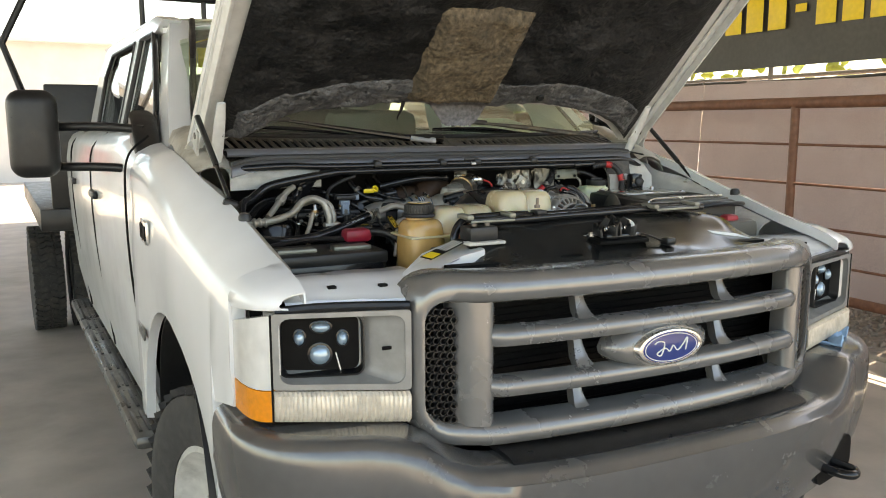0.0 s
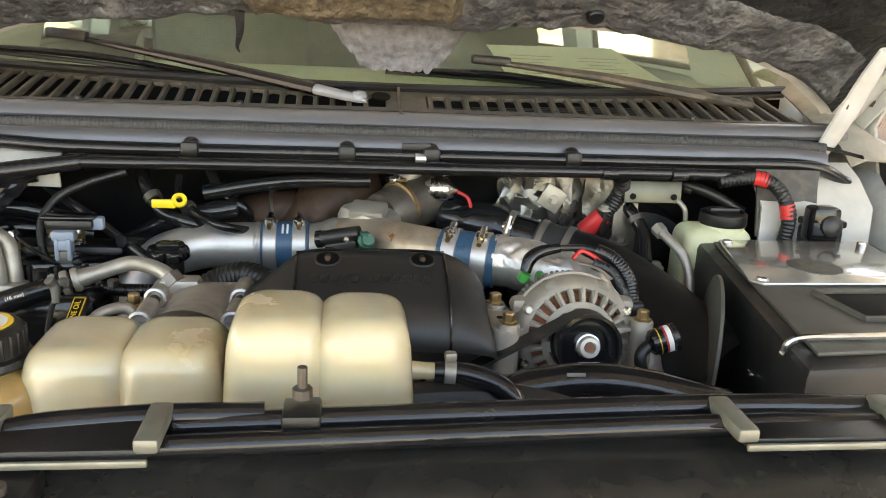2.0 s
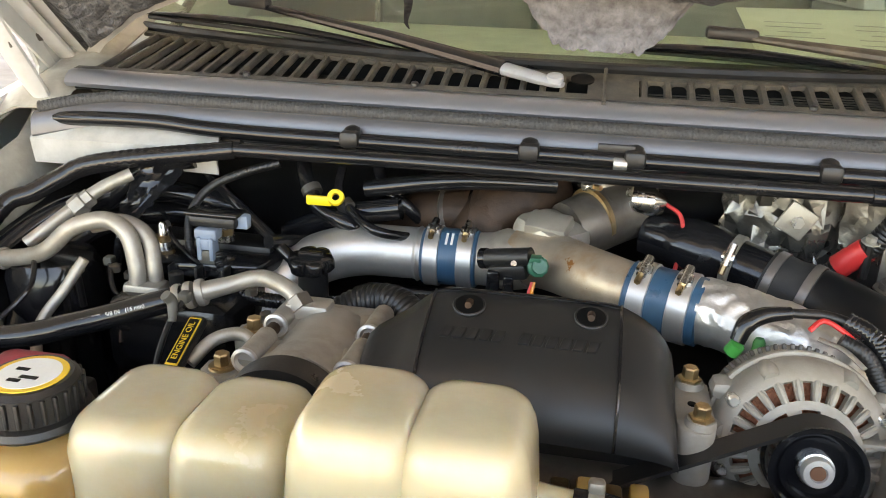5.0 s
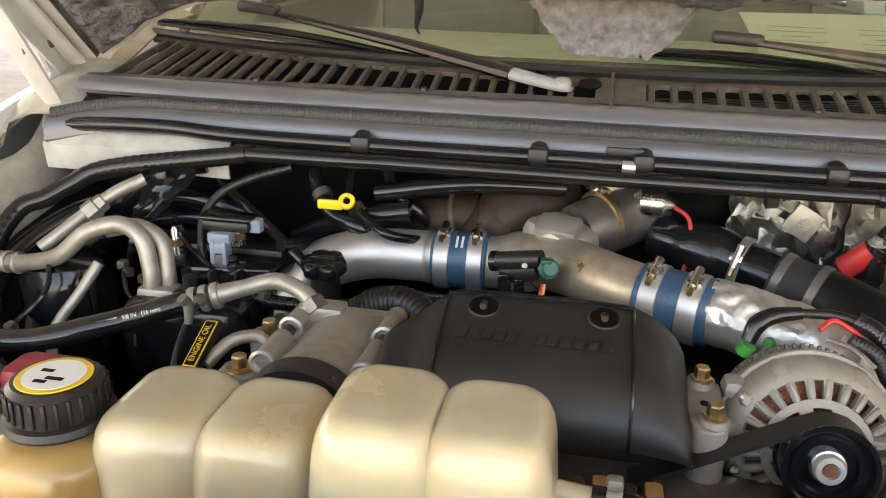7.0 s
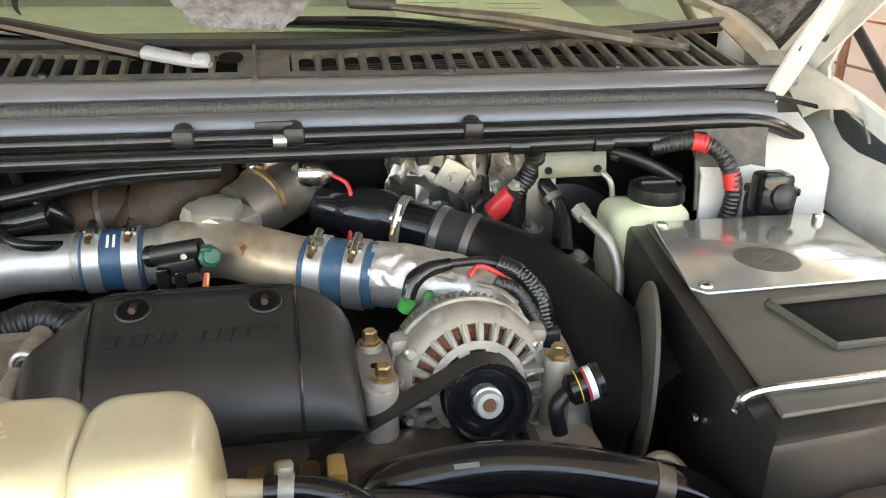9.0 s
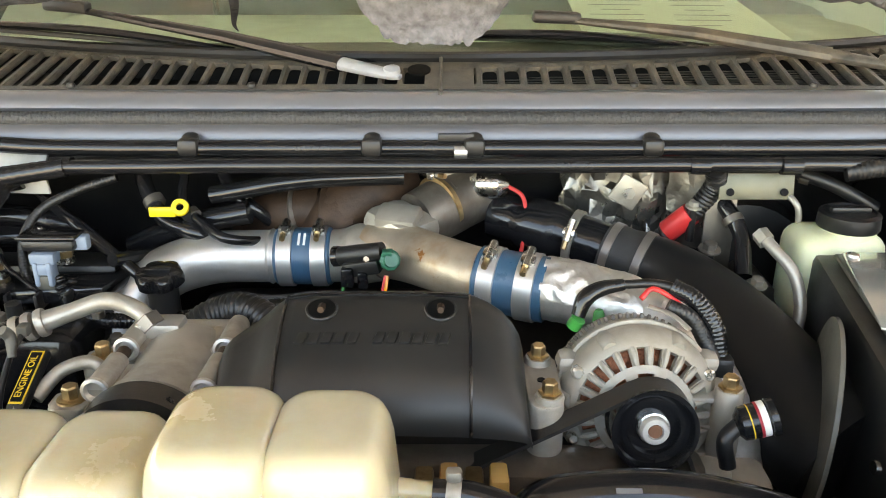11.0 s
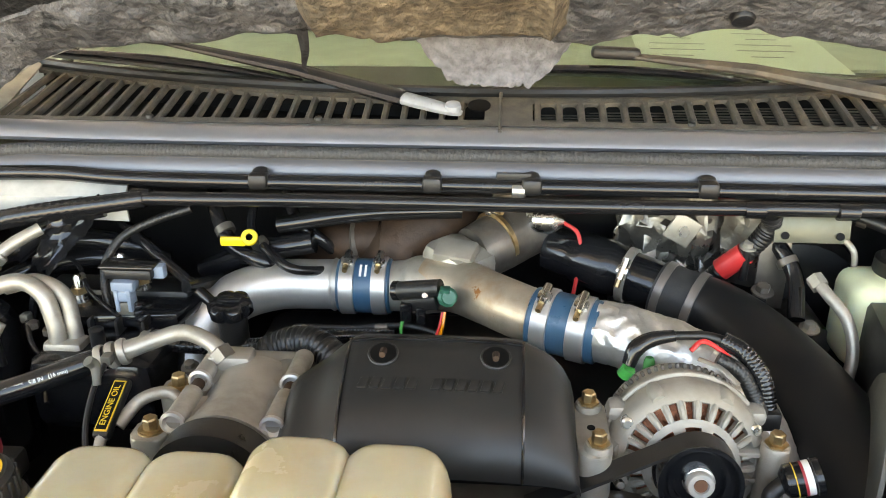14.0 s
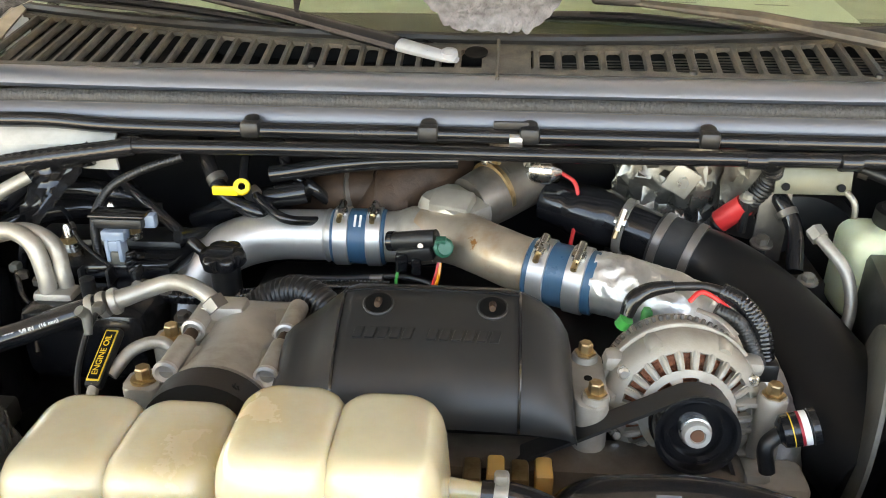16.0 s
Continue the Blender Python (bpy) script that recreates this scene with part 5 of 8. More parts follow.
part("conduit", P([(-0.76, 0.99, 1.478), (-0.6, 0.985, 1.484), (-0.45, 0.98, 1.479), (0.0, 0.98, 1.479), (0.45, 0.98, 1.479), (0.66, 0.985, 1.478), (0.74, 0.99, 1.45)], 0.0105, 12), BLACK_GLOSS, loom)
for x in (-0.314, -0.085, 0.043, 0.265):
    c = part("clip", B((x, 0.977, 1.482), (0.026, 0.026, 0.022), 0.006), BLACK, loom)
    part("clip_stud", L((x, 0.985, 1.49), (0, -0.2, 1), [(0.011, 0), (0.01, 0.004), (0.005, 0.007)], 12), BLACK, c)
part("clip_tail", B((0.02, 0.98, 1.492), (0.045, 0.006, 0.012), 0.002), BLACK, loom)
part("bare_sleeve", P([(0.018, 0.972, 1.476), (0.034, 0.972, 1.476)], 0.0085, 12), ALU, loom)
loom2 = thing("wiring_loom", (0, 0.95, 1.465), "dusty black loom tube with taped joints", "wiring")
part("conduit", P([(-0.47, 0.948, 1.4635), (-0.2, 0.95, 1.465), (0.1, 0.95, 1.465), (0.45, 0.955, 1.466), (0.58, 0.965, 1.462)], 0.0095, 12), BLACK_GLOSS, loom2)
part("taped_run", P([(-0.46, 0.948, 1.4635), (-0.652, 0.94, 1.433), (-0.705, 0.925, 1.411), (-0.733, 0.905, 1.395), (-0.76, 0.885, 1.383), (-0.77, 0.84, 1.34), (-0.75, 0.8, 1.27)], [0.0115, 0.0125, 0.013, 0.013, 0.012, 0.012, 0.012], 12, rib=0.06, pitch=0.012), BLACK_GLOSS, loom2)
for x in (-0.465, 0.318, 0.43):
    part("tape_band", P([(x - 0.012, 0.9515, 1.4648), (x + 0.012, 0.9515, 1.4648)], 0.0112, 12), BLACK_GLOSS, loom2)

firewall = part("firewall", thick_sheet([[Vector((x, y, z)) for x in np.linspace(-0.76, 0.76, 15)] for y, z in ((1.005, 1.466), (1.05, 1.45), (1.1, 1.38), (1.13, 1.2), (1.13, 0.85))], 0.006), BLACK, truck, "black firewall", 40)
part("white_corner", thick_sheet([[Vector((x, y, z + 0.01 * noise.noise(Vector((x * 9, y * 9, 0))))) for x in np.linspace(-0.775, -0.5, 9)] for y, z in ((1.03, 1.478), (0.99, 1.472), (0.97, 1.455), (0.975, 1.42))], 0.004), WHITE_DUSTY, truck, "dusty white cowl corner", 50)
part("white_corner", thick_sheet([[Vector((x, y, z)) for x in np.linspace(0.57, 0.76, 9)] for y, z in ((1.03, 1.478), (0.99, 1.46), (0.94, 1.42), (0.93, 1.3))], 0.004), WHITE_DUSTY, truck, "dusty white cowl corner", 50)
part("splash_plate", thick_sheet([[Vector((x, y + 0.004 * noise.noise(Vector((x * 30, z * 30, 1))), z)) for x in np.linspace(0.565, 0.565 + w, 6)] for y, z, w in ((0.972, 1.472, 0.11), (0.962, 1.45, 0.105), (0.95, 1.42, 0.1), (0.942, 1.37, 0.09))], 0.004), COWL, truck, "dark grey splash plate", 40)
block = thing("connector_block", (0.66, 0.905, 1.37), "black plastic connector block on the inner fender", "connector")
part("body", B((0.652, 0.905, 1.402), (0.046, 0.035, 0.056), 0.007), BLACK_GLOSS, block)
part("cap", L((0.658, 0.888, 1.402), (0, -1, 0.2), [(0.017, 0), (0.017, 0.006), (0.012, 0.01), (0.004, 0.011)], 14), BLACK, block)
part("lead", P([(0.652, 0.905, 1.38), (0.645, 0.9, 1.35), (0.61, 0.91, 1.31), (0.56, 0.95, 1.29)], 0.008, 8), BLACK_GLOSS, block)
# added sheet closing the bay below, near-black in place of the shade there
part("bay_floor", B((0, 0.68, 0.96), (1.44, 0.9, 0.02)), INK_AND_SHADE, truck)
shield = thing("heat_shield", (0.22, 1.08, 1.3), "crumpled silver foil heat shield on the firewall", "heat shield")


def crumpled(rows_n, cols_n, fn, amp, seed):
    return [[fn(i / cols_n, j / rows_n) + Vector((noise.noise(Vector((i * 0.9, j * 0.9, seed))), noise.noise(Vector((i * 0.9, j * 0.9, seed + 5))), noise.noise(Vector((i * 0.9, j * 0.9, seed + 9))))) * amp for i in range(cols_n + 1)] for j in range(rows_n + 1)]


part("foil_sheet", thick_sheet(crumpled(10, 24, lambda u, v: Vector((0.165 + 0.19 * u, 1.06 - 0.02 * math.sin(u * 3), 1.45 - 0.16 * v)), 0.014, 1.0), 0.001), FOIL_DARK, shield, smooth=25)
part("foil_flap", thick_sheet(crumpled(10, 6, lambda u, v: Vector((0.305 + 0.045 * u, 1.03 - 0.03 * u, 1.455 - 0.12 * v)), 0.007, 3.0), 0.001), FOIL_DARK, shield, smooth=25)
bk = part("clip_plate", B((0.252, 1.03, 1.405), (0.04, 0.006, 0.04), 0.003, Matrix.Translation((0.252, 1.03, 1.405)) @ Matrix.Rotation(radians(30), 4, "Y")), CAST, shield)
part("bolt", L((0.252, 1.026, 1.405), (0, -1, 0), [(0.008, 0), (0.008, 0.006)], 6), STEEL, bk)

# paper on the dashboard
paper = thing("paper_form", (0.36, 1.5, 1.57), "sheet of printed paper lying on the dashboard", "paper")
PM = Matrix.Translation((0.385, 1.42, 1.595)) @ Matrix.Rotation(radians(-6), 4, "Z") @ Matrix.Rotation(radians(12), 4, "X")
part("sheet", S([(-0.15, -0.1), (0.17, -0.13), (0.1, 0.16), (-0.18, 0.14)], 0.001, PM), PAPER, paper)
for k in range(13):
    part("print_line", B(None, (0.09 if k % 3 else 0.05, 0.0022, 0.0006), 0, PM @ Matrix.Translation((-0.09 if k < 6 else 0.05, -0.07 + (k % 6) * 0.026, 0.0014))), PRINT, paper, smooth=0)


# ---- engine bay: charge pipes ----
def band(bm_at, d, r, w, name, parent, mat, screw=True, up=(0, 0, 1)):
    """A hose clamp: flat band with a worm-screw housing on top."""
    z = Vector(d).normalized()
    o = Vector(bm_at)
    b = part(name, L(o - z * w / 2, z, [(r, 0), (r + 0.0022, 0.0008), (r + 0.0022, w - 0.0008), (r, w)], 36), mat, parent)
    if screw:
        u = (Vector(up) - z * Vector(up).dot(z)).normalized()
        s = z.cross(u)
        c = o + u * (r + 0.006)
        part("clamp_screw", P([c - s * 0.016, c + s * 0.013], 0.0052, 10), STEEL, b)
        part("clamp_nut", P([c + s * 0.013, c + s * 0.024], 0.0036, 6), ZINC, b)
        part("clamp_bridge", B(None, (0.011, 0.016, 0.009), 0.002, axis_m(o + u * (r + 0.0045), u, z)), STEEL, b)
    return b


pipe_a = thing("charge_air_pipe", (-0.3, 0.96, 1.33), "bare aluminium charge-air pipe with a tight elbow", "pipe")
part("elbow_tube", P([(-0.19, 0.966, 1.338), (-0.24, 0.966, 1.338), (-0.3, 0.962, 1.336), (-0.355, 0.945, 1.322), (-0.392, 0.915, 1.29), (-0.405, 0.885, 1.24), (-0.41, 0.87, 1.17)], 0.034, 28), ALU, pipe_a)
part("bead", L((-0.218, 0.966, 1.338), (1, 0, 0), [(0.034, -0.004), (0.0365, 0), (0.034, 0.004)], 32), ALU, pipe_a)
boot_a = thing("hose_coupling", (-0.175, 0.966, 1.338), "blue silicone hose coupling with two steel clamps", "hose", "blue couplings")
part("sleeve", L((-0.212, 0.966, 1.338), (1, 0, 0), [(0.0355, 0), (0.0375, 0.002), (0.0372, 0.03), (0.0372, 0.05), (0.0375, 0.07), (0.0355, 0.072)], 36), BLUE, boot_a)
band((-0.198, 0.966, 1.338), (1, 0, 0), 0.0376, 0.02, "clamp", boot_a, ALU, up=(0, -0.25, 1))
band((-0.155, 0.966, 1.338), (1, 0, 0), 0.0376, 0.02, "clamp", boot_a, ALU, up=(0, -0.25, 1))
for k in range(2):
    part("print_bar", B((-0.177 + k * 0.008, 0.946, 1.3705), (0.003, 0.018, 0.0006), 0, Matrix.Translation((-0.179 + k * 0.007, 0.945, 1.3697)) @ Matrix.Rotation(radians(34), 4, "X")), WHITE_LABEL, boot_a, smooth=0)

manifold = thing("intake_manifold_pipe", (-0.05, 0.93, 1.35), "stained cast aluminium intake Y-pipe", "manifold")
part("left_arm", P([(-0.145, 0.966, 1.338), (-0.12, 0.965, 1.34), (-0.1, 0.96, 1.344), (-0.07, 0.945, 1.352)], [0.034, 0.035, 0.04, 0.036], 24), CAST, manifold)
part("right_arm", P([(-0.085, 0.955, 1.352), (-0.045, 0.93, 1.358), (-0.005, 0.885, 1.364), (0.035, 0.845, 1.367), (0.055, 0.83, 1.368)], [0.036, 0.036, 0.034, 0.0335, 0.0335], 26), CAST_RUSTY, manifold)
part("hub", B(None, (0.085, 0.075, 0.066), 0.018, Matrix.Translation((-0.05, 0.965, 1.37)) @ Matrix.Rotation(radians(-42), 4, "Z") @ Matrix.Rotation(radians(8), 4, "Y"), seg=2), CAST, manifold)
part("boss", B(None, (0.055, 0.036, 0.02), 0.005, Matrix.Translation((-0.052, 0.948, 1.398)) @ Matrix.Rotation(radians(-18), 4, "Z") @ Matrix.Rotation(radians(22), 4, "X")), CAST, manifold)
part("throat", P([(-0.03, 0.985, 1.38), (0.0, 1.01, 1.388), (0.03, 1.04, 1.396), (0.06, 1.07, 1.4)], [0.038, 0.041, 0.043, 0.043], 28), CAST_DARK, manifold)
band((0.0, 1.01, 1.392), (1, 0.9, 0.25), 0.0395, 0.008, "v_band", manifold, ZINC, up=(-0.5, -0.3, 1))
for k in range(3):
    part("cast_letter_bar", B(None, (0.012, 0.003, 0.002), 0, axis_m((0.018 + 0.016 * k, 0.998 + 0.014 * k, 1.425), (0.3, -0.5, 1), (1, 0.9, 0))), CAST_DARK, manifold, smooth=0)
part("outlet_elbow", P([(0.0, 1.03, 1.43), (0.02, 1.04, 1.445), (0.0, 1.05, 1.46)], 0.018, 14), CAST, manifold)
turbo = thing("turbocharger", (-0.15, 1.05, 1.36), "brown heat-stained turbo housing behind the pipes", "turbocharger")
part("hot_housing", L((-0.1, 1.04, 1.36), (-1, 0.05, 0), [(0.02, 0), (0.055, 0.012), (0.062, 0.035), (0.055, 0.058), (0.03, 0.07)], 28), RUSTY, turbo)
part("outlet", P([(-0.16, 1.04, 1.375), (-0.22, 1.045, 1.365), (-0.27, 1.07, 1.34)], [0.034, 0.036, 0.036], 18), RUSTY, turbo)
part("hot_elbow", P([(-0.17, 1.02, 1.33), (-0.135, 1.03, 1.37), (-0.095, 1.05, 1.395), (-0.05, 1.08, 1.4)], [0.036, 0.045, 0.048, 0.045], 24), RUSTY, turbo, "brown iron elbow")
part("v_band", L((-0.195, 1.043, 1.368), (-1, 0.1, -0.2), [(0.036, -0.005), (0.042, 0), (0.036, 0.005)], 24), CAST_DARK, turbo)
act = thing("wastegate_actuator", (0.075, 1.02, 1.42), "small bright round actuator can", "actuator")
part("can", L((0.045, 1.02, 1.42), (1, -0.15, 0), [(0.008, -0.012), (0.015, 0), (0.019, 0.004), (0.019, 0.03), (0.016, 0.034), (0.006, 0.046)], 26), STEEL, act)
part("lead", P([(0.09, 1.013, 1.418), (0.108, 1.0, 1.408), (0.112, 0.985, 1.38), (0.106, 0.975, 1.34), (0.1, 0.97, 1.3)], 0.0028, 8), RED, act, "red lead")

boot_b = thing("hose_coupling", (0.085, 0.815, 1.367), "blue silicone hose coupling with two steel clamps", "hose", "blue couplings")
BD = Vector((0.082, -0.03, -0.003)).normalized()
BO = Vector((0.045, 0.833, 1.368))
part("sleeve", L(BO, BD, [(0.0345, 0), (0.037, 0.002), (0.0368, 0.03), (0.0368, 0.055), (0.037, 0.08), (0.0345, 0.082)], 36), BLUE, boot_b)
band(BO + BD * 0.017, BD, 0.037, 0.02, "clamp", boot_b, ALU, up=(-0.2, -0.35, 1))
band(BO + BD * 0.06, BD, 0.037, 0.022, "clamp", boot_b, ALU, up=(-0.2, -0.35, 1))
foil = thing("foil_wrapped_pipe", (0.22, 0.77, 1.33), "charge pipe wrapped in crumpled silver foil tape", "pipe")
bm = P([BO + BD * 0.075, (0.15, 0.797, 1.363), (0.2, 0.778, 1.355), (0.245, 0.752, 1.335), (0.28, 0.72, 1.295), (0.3, 0.69, 1.23), (0.305, 0.68, 1.15)], [0.035, 0.036, 0.037, 0.036, 0.034, 0.033, 0.032], 72, div=24)
for v in bm.verts:
    q = v.co * 40
    d = 0.0055 * (0.5 - abs(noise.noise(q))) + 0.003 * (0.5 - abs(noise.noise(q * 2.2 + Vector((7, 1, 3))))) + 0.0006 * noise.noise(q * 4)
    v.co += Vector((noise.noise(q * 1.7) * 0.4, -0.4, 1)) * d
part("foil_skin", bm, FOIL, foil, smooth=20)

# air intake
intake = thing("air_intake_tube", (0.3, 0.85, 1.32), "black air intake tube from turbo to filter box", "tube")
part("turbo_boot", P([(0.075, 1.035, 1.37), (0.105, 1.018, 1.368), (0.12, 1.01, 1.366), (0.15, 0.996, 1.362), (0.17, 0.986, 1.358), (0.2, 0.97, 1.352), (0.235, 0.953, 1.344)], [0.032, 0.034, 0.038, 0.0385, 0.034, 0.034, 0.033], 30), BLACK_GLOSS, intake, "glossy black rubber boot")
band((0.176, 0.983, 1.357), (1, -0.48, -0.14), 0.0355, 0.012, "clamp", intake, CAST, up=(-0.9, -0.5, 0.6))
CD = Vector((1, -0.58, -0.22)).normalized()
CO = Vector((0.213, 0.965, 1.349))
cuff = part("cuff", L(CO, CD, [(0.032, 0), (0.037, 0.001), (0.0378, 0.02), (0.0375, 0.03), (0.04, 0.046), (0.041, 0.058), (0.036, 0.06)], 40), RUBBER, intake, "dark rubber cuff")
for h, r in ((0.004, 0.0376), (0.046, 0.0408)):
    part("cuff_band", L(CO + CD * h, CD, [(r - 0.002, 0), (r + 0.0018, 0.001), (r + 0.0018, 0.011), (r - 0.002, 0.012)], 40), BAND_BROWN, cuff, "dull brown steel band")
part("intake_body", P([(0.25, 0.944, 1.341), (0.285, 0.92, 1.332), (0.32, 0.872, 1.316), (0.348, 0.812, 1.296), (0.37, 0.75, 1.274), (0.39, 0.7, 1.255), (0.41, 0.66, 1.245)], [0.0385, 0.043, 0.05, 0.057, 0.063, 0.068, 0.072], 40), TUBE_BLACK, intake, "smooth black tube")
part("boxside_ring", L((0.378, 0.685, 1.285), (1, -0.35, -0.05), [(0.095, 0), (0.1, 0.0015), (0.1005, 0.0055), (0.095, 0.007)], 44), BOX_GREY, intake, "grey rubber sealing ring")

# hoses and small lines running behind the pipes
for nm, lab, pts, r, mt in (
        ("vacuum_hose", "thin glossy black vacuum hose behind the charge pipe", ((-0.34, 1.02, 1.43), (-0.335, 0.99, 1.405), (-0.3, 0.955, 1.385), (-0.26, 0.93, 1.375), (-0.2, 0.99, 1.35)), 0.0065, BLACK_GLOSS),
        ("heater_pipe", "black heater pipe dropping from the firewall", ((-0.4, 1.04, 1.45), (-0.39, 1.01, 1.42), (-0.36, 0.98, 1.385), (-0.31, 0.96, 1.37), (-0.28, 1.0, 1.33)), 0.011, BLACK_GLOSS),
        ("heater_pipe", "black heater pipe dropping from the firewall", ((-0.3, 1.05, 1.44), (-0.28, 1.02, 1.41), (-0.245, 1.01, 1.385), (-0.22, 1.03, 1.35)), 0.009, BLACK_GLOSS),
        ("wire_lead", "thin black wire lead across the bay", ((-0.62, 0.96, 1.4), (-0.56, 0.93, 1.375), (-0.52, 0.88, 1.36), (-0.47, 0.85, 1.34)), 0.003, BLACK_GLOSS),
        ("wire_lead", "thin black wire lead across the bay", ((-0.25, 0.86, 1.33), (-0.18, 0.87, 1.325), (-0.1, 0.86, 1.335), (-0.02, 0.82, 1.33)), 0.0035, BLACK),
        ("hydraulic_hose", "black hose beside the fluid reservoir", ((0.36, 1.03, 1.42), (0.37, 0.99, 1.4), (0.385, 0.96, 1.37), (0.38, 0.92, 1.33)), 0.011, BLACK_GLOSS),
        ("brake_line", "bent dull steel brake line by the reservoir", ((0.44, 1.04, 1.41), (0.43, 1.0, 1.425), (0.45, 0.96, 1.41), (0.46, 0.97, 1.36)), 0.004, CAST),
        ("hydraulic_hose", "black hose beside the fluid reservoir", ((0.42, 1.06, 1.43), (0.45, 1.02, 1.44), (0.5, 0.99, 1.43), (0.56, 0.98, 1.4)), 0.009, BLACK)):
    h = thing(nm, pts[0], lab, "hose")
    part("run", P(pts, r, 10), mt, h)
    q0, q1 = Vector(pts[1]), Vector(pts[2])
    part("collar", P([q0.lerp(q1, 0.4), q0.lerp(q1, 0.6)], r * 1.25, 10), CAST_DARK, h)
wrap = thing("taped_bundle", (-0.6, 0.95, 1.43), "wiring bundle wrapped in shiny black plastic tape", "wiring")
part("wrapping", thick_sheet(crumpled(16, 10, lambda u, v: Vector((-0.585 - 0.035 * v + 0.075 * u * (1 - 0.6 * v), 0.955 - 0.05 * v + 0.02 * math.sin(u * 3), 1.455 - 0.09 * v)), 0.006, 11.0), 0.002), BLACK_GLOSS, wrap, smooth=30)
part("tail", P([(-0.6, 0.905, 1.365), (-0.606, 0.895, 1.34), (-0.62, 0.9, 1.3)], [0.009, 0.007, 0.006], 8), BLACK_GLOSS, wrap)


# ---- air filter box ----
abox = thing("air_filter_box", (0.55, 0.68, 1.2), "black air filter box with a clear hazy lid plate", "air box")
BT = 1.372
bm = S([(0.452, 0.9), (0.74, 0.9), (0.70, 0.47), (0.365, 0.44)], 0.32, Matrix.Translation((0, 0, BT - 0.32)), 0.01)
body = part("body", bm, BLACK_SATIN, abox, smooth=30)
part("lid", S([(0.47, 0.885), (0.725, 0.885), (0.69, 0.49), (0.392, 0.47)], 0.006, Matrix.Translation((0, 0, BT - 0.001)), 0.003), BOX_GREY, abox, "olive grey lid", 30)
lidm = Matrix.Translation((0, 0, BT + 0.0055))
part("clear_plate", S([(0.475, 0.878), (0.71, 0.878), (0.69, 0.68), (0.44, 0.675), (0.428, 0.69)], 0.004, lidm, 0.002), CLEAR_PLATE, abox, "hazy clear inspection plate", 30)
for x, y in ((0.482, 0.866), (0.446, 0.69), (0.7, 0.866), (0.68, 0.692)):
    part("screw", L((x, y, BT + 0.009), (0, 0, 1), [(0.008, 0), (0.007, 0.003), (0.003, 0.0045)], 12), STEEL, abox)
part("plate_emblem", L((0.55, 0.745, BT + 0.0096), (0, 0, 1), [(0.036, 0), (0.036, 0.0008), (0.033, 0.0008), (0.033, 0.0004)], 40), BOX_GREY, abox, "round etched mark")
part("plate_mark", P([(0.535, 0.757, BT + 0.01), (0.55, 0.765, BT + 0.01), (0.562, 0.755, BT + 0.01), (0.54, 0.74, BT + 0.01), (0.55, 0.727, BT + 0.01), (0.566, 0.735, BT + 0.01)], 0.0022, 6, flat=0.4), BOX_GREY, abox)
part("lid_window", S([(0.49, 0.645), (0.66, 0.65), (0.65, 0.56), (0.5, 0.555)], 0.003, Matrix.Translation((0, 0, BT + 0.004)), 0.001), INK_AND_SHADE, abox, "dark opening in the lid")
part("window_rim", P([(0.49, 0.645, BT + 0.008), (0.66, 0.65, BT + 0.008), (0.65, 0.56, BT + 0.008), (0.5, 0.555, BT + 0.008), (0.49, 0.645, BT + 0.008)], 0.004, 6, curve=False), BOX_GREY, abox)
part("lid_clip", P([(0.372, 0.5, BT - 0.01), (0.385, 0.498, BT + 0.008), (0.47, 0.5, BT + 0.01), (0.68, 0.51, BT + 0.01)], 0.004, 8), STEEL, abox, "wire lid clip")
for y in (0.58, 0.5):
    part("side_screw", L((0.388 - 0.05 * (0.6 - y), y, 1.3), (-1, 0, 0.1), [(0.007, 0), (0.006, 0.004)], 10), STEEL, abox)
heat = thing("intake_shroud", (0.6, 0.42, 1.32), "olive black intake ducting beside the filter box", "duct")
part("duct", B((0.58, 0.43, 1.28), (0.3, 0.07, 0.07), 0.02), BOX_GREY, heat)

gauge = thing("filter_gauge", (0.29, 0.6, 1.35), "small round filter gauge with a white and red label", "gauge")
GD = Vector((0.917, -0.04, 0.3)).normalized()
GO = Vector((0.266, 0.6, 1.342))
part("body", L(GO, GD, [(0.01, -0.006), (0.018, 0), (0.0185, 0.004), (0.0185, 0.028), (0.0202, 0.029), (0.0202, 0.036), (0.014, 0.038)], 26), BLACK_GLOSS, gauge)
part("label_white", L(GO + GD * 0.0195, GD, [(0.0186, 0), (0.0189, 0.0004), (0.0189, 0.0065), (0.0186, 0.007)], 26), WHITE_LABEL, gauge)
part("label_red", L(GO + GD * 0.0165, GD, [(0.0186, 0), (0.019, 0.0004), (0.019, 0.0026), (0.0186, 0.003)], 26), RED_DARK, gauge)
part("label_gold", L(GO + GD * 0.0085, GD, [(0.0186, 0), (0.0188, 0.0002), (0.0188, 0.0011), (0.0186, 0.0013)], 26), LABEL_YELLOW, gauge)
part("nipple", P([GO, GO + Vector((-0.017, -0.008, -0.015)), GO + Vector((-0.012, -0.013, -0.045))], 0.009, 10), BLACK, gauge)

shrink = Matrix.Translation(GO + Vector((0.004, 0, -0.01))) @ Matrix.Scale(0.84, 4) @ Matrix.Translation(-GO)
for o in gauge.children:
    o.data.transform(shrink)

# power-steering fluid bottle, hose and clutter on the driver's side
resv = thing("fluid_reservoir", (0.47, 0.92, 1.35), "pale plastic fluid reservoir with a black cap", "reservoir")
part("bottle", B((0.49, 0.935, 1.33), (0.11, 0.08, 0.12), 0.022, seg=4), BOTTLE_PALE, resv)
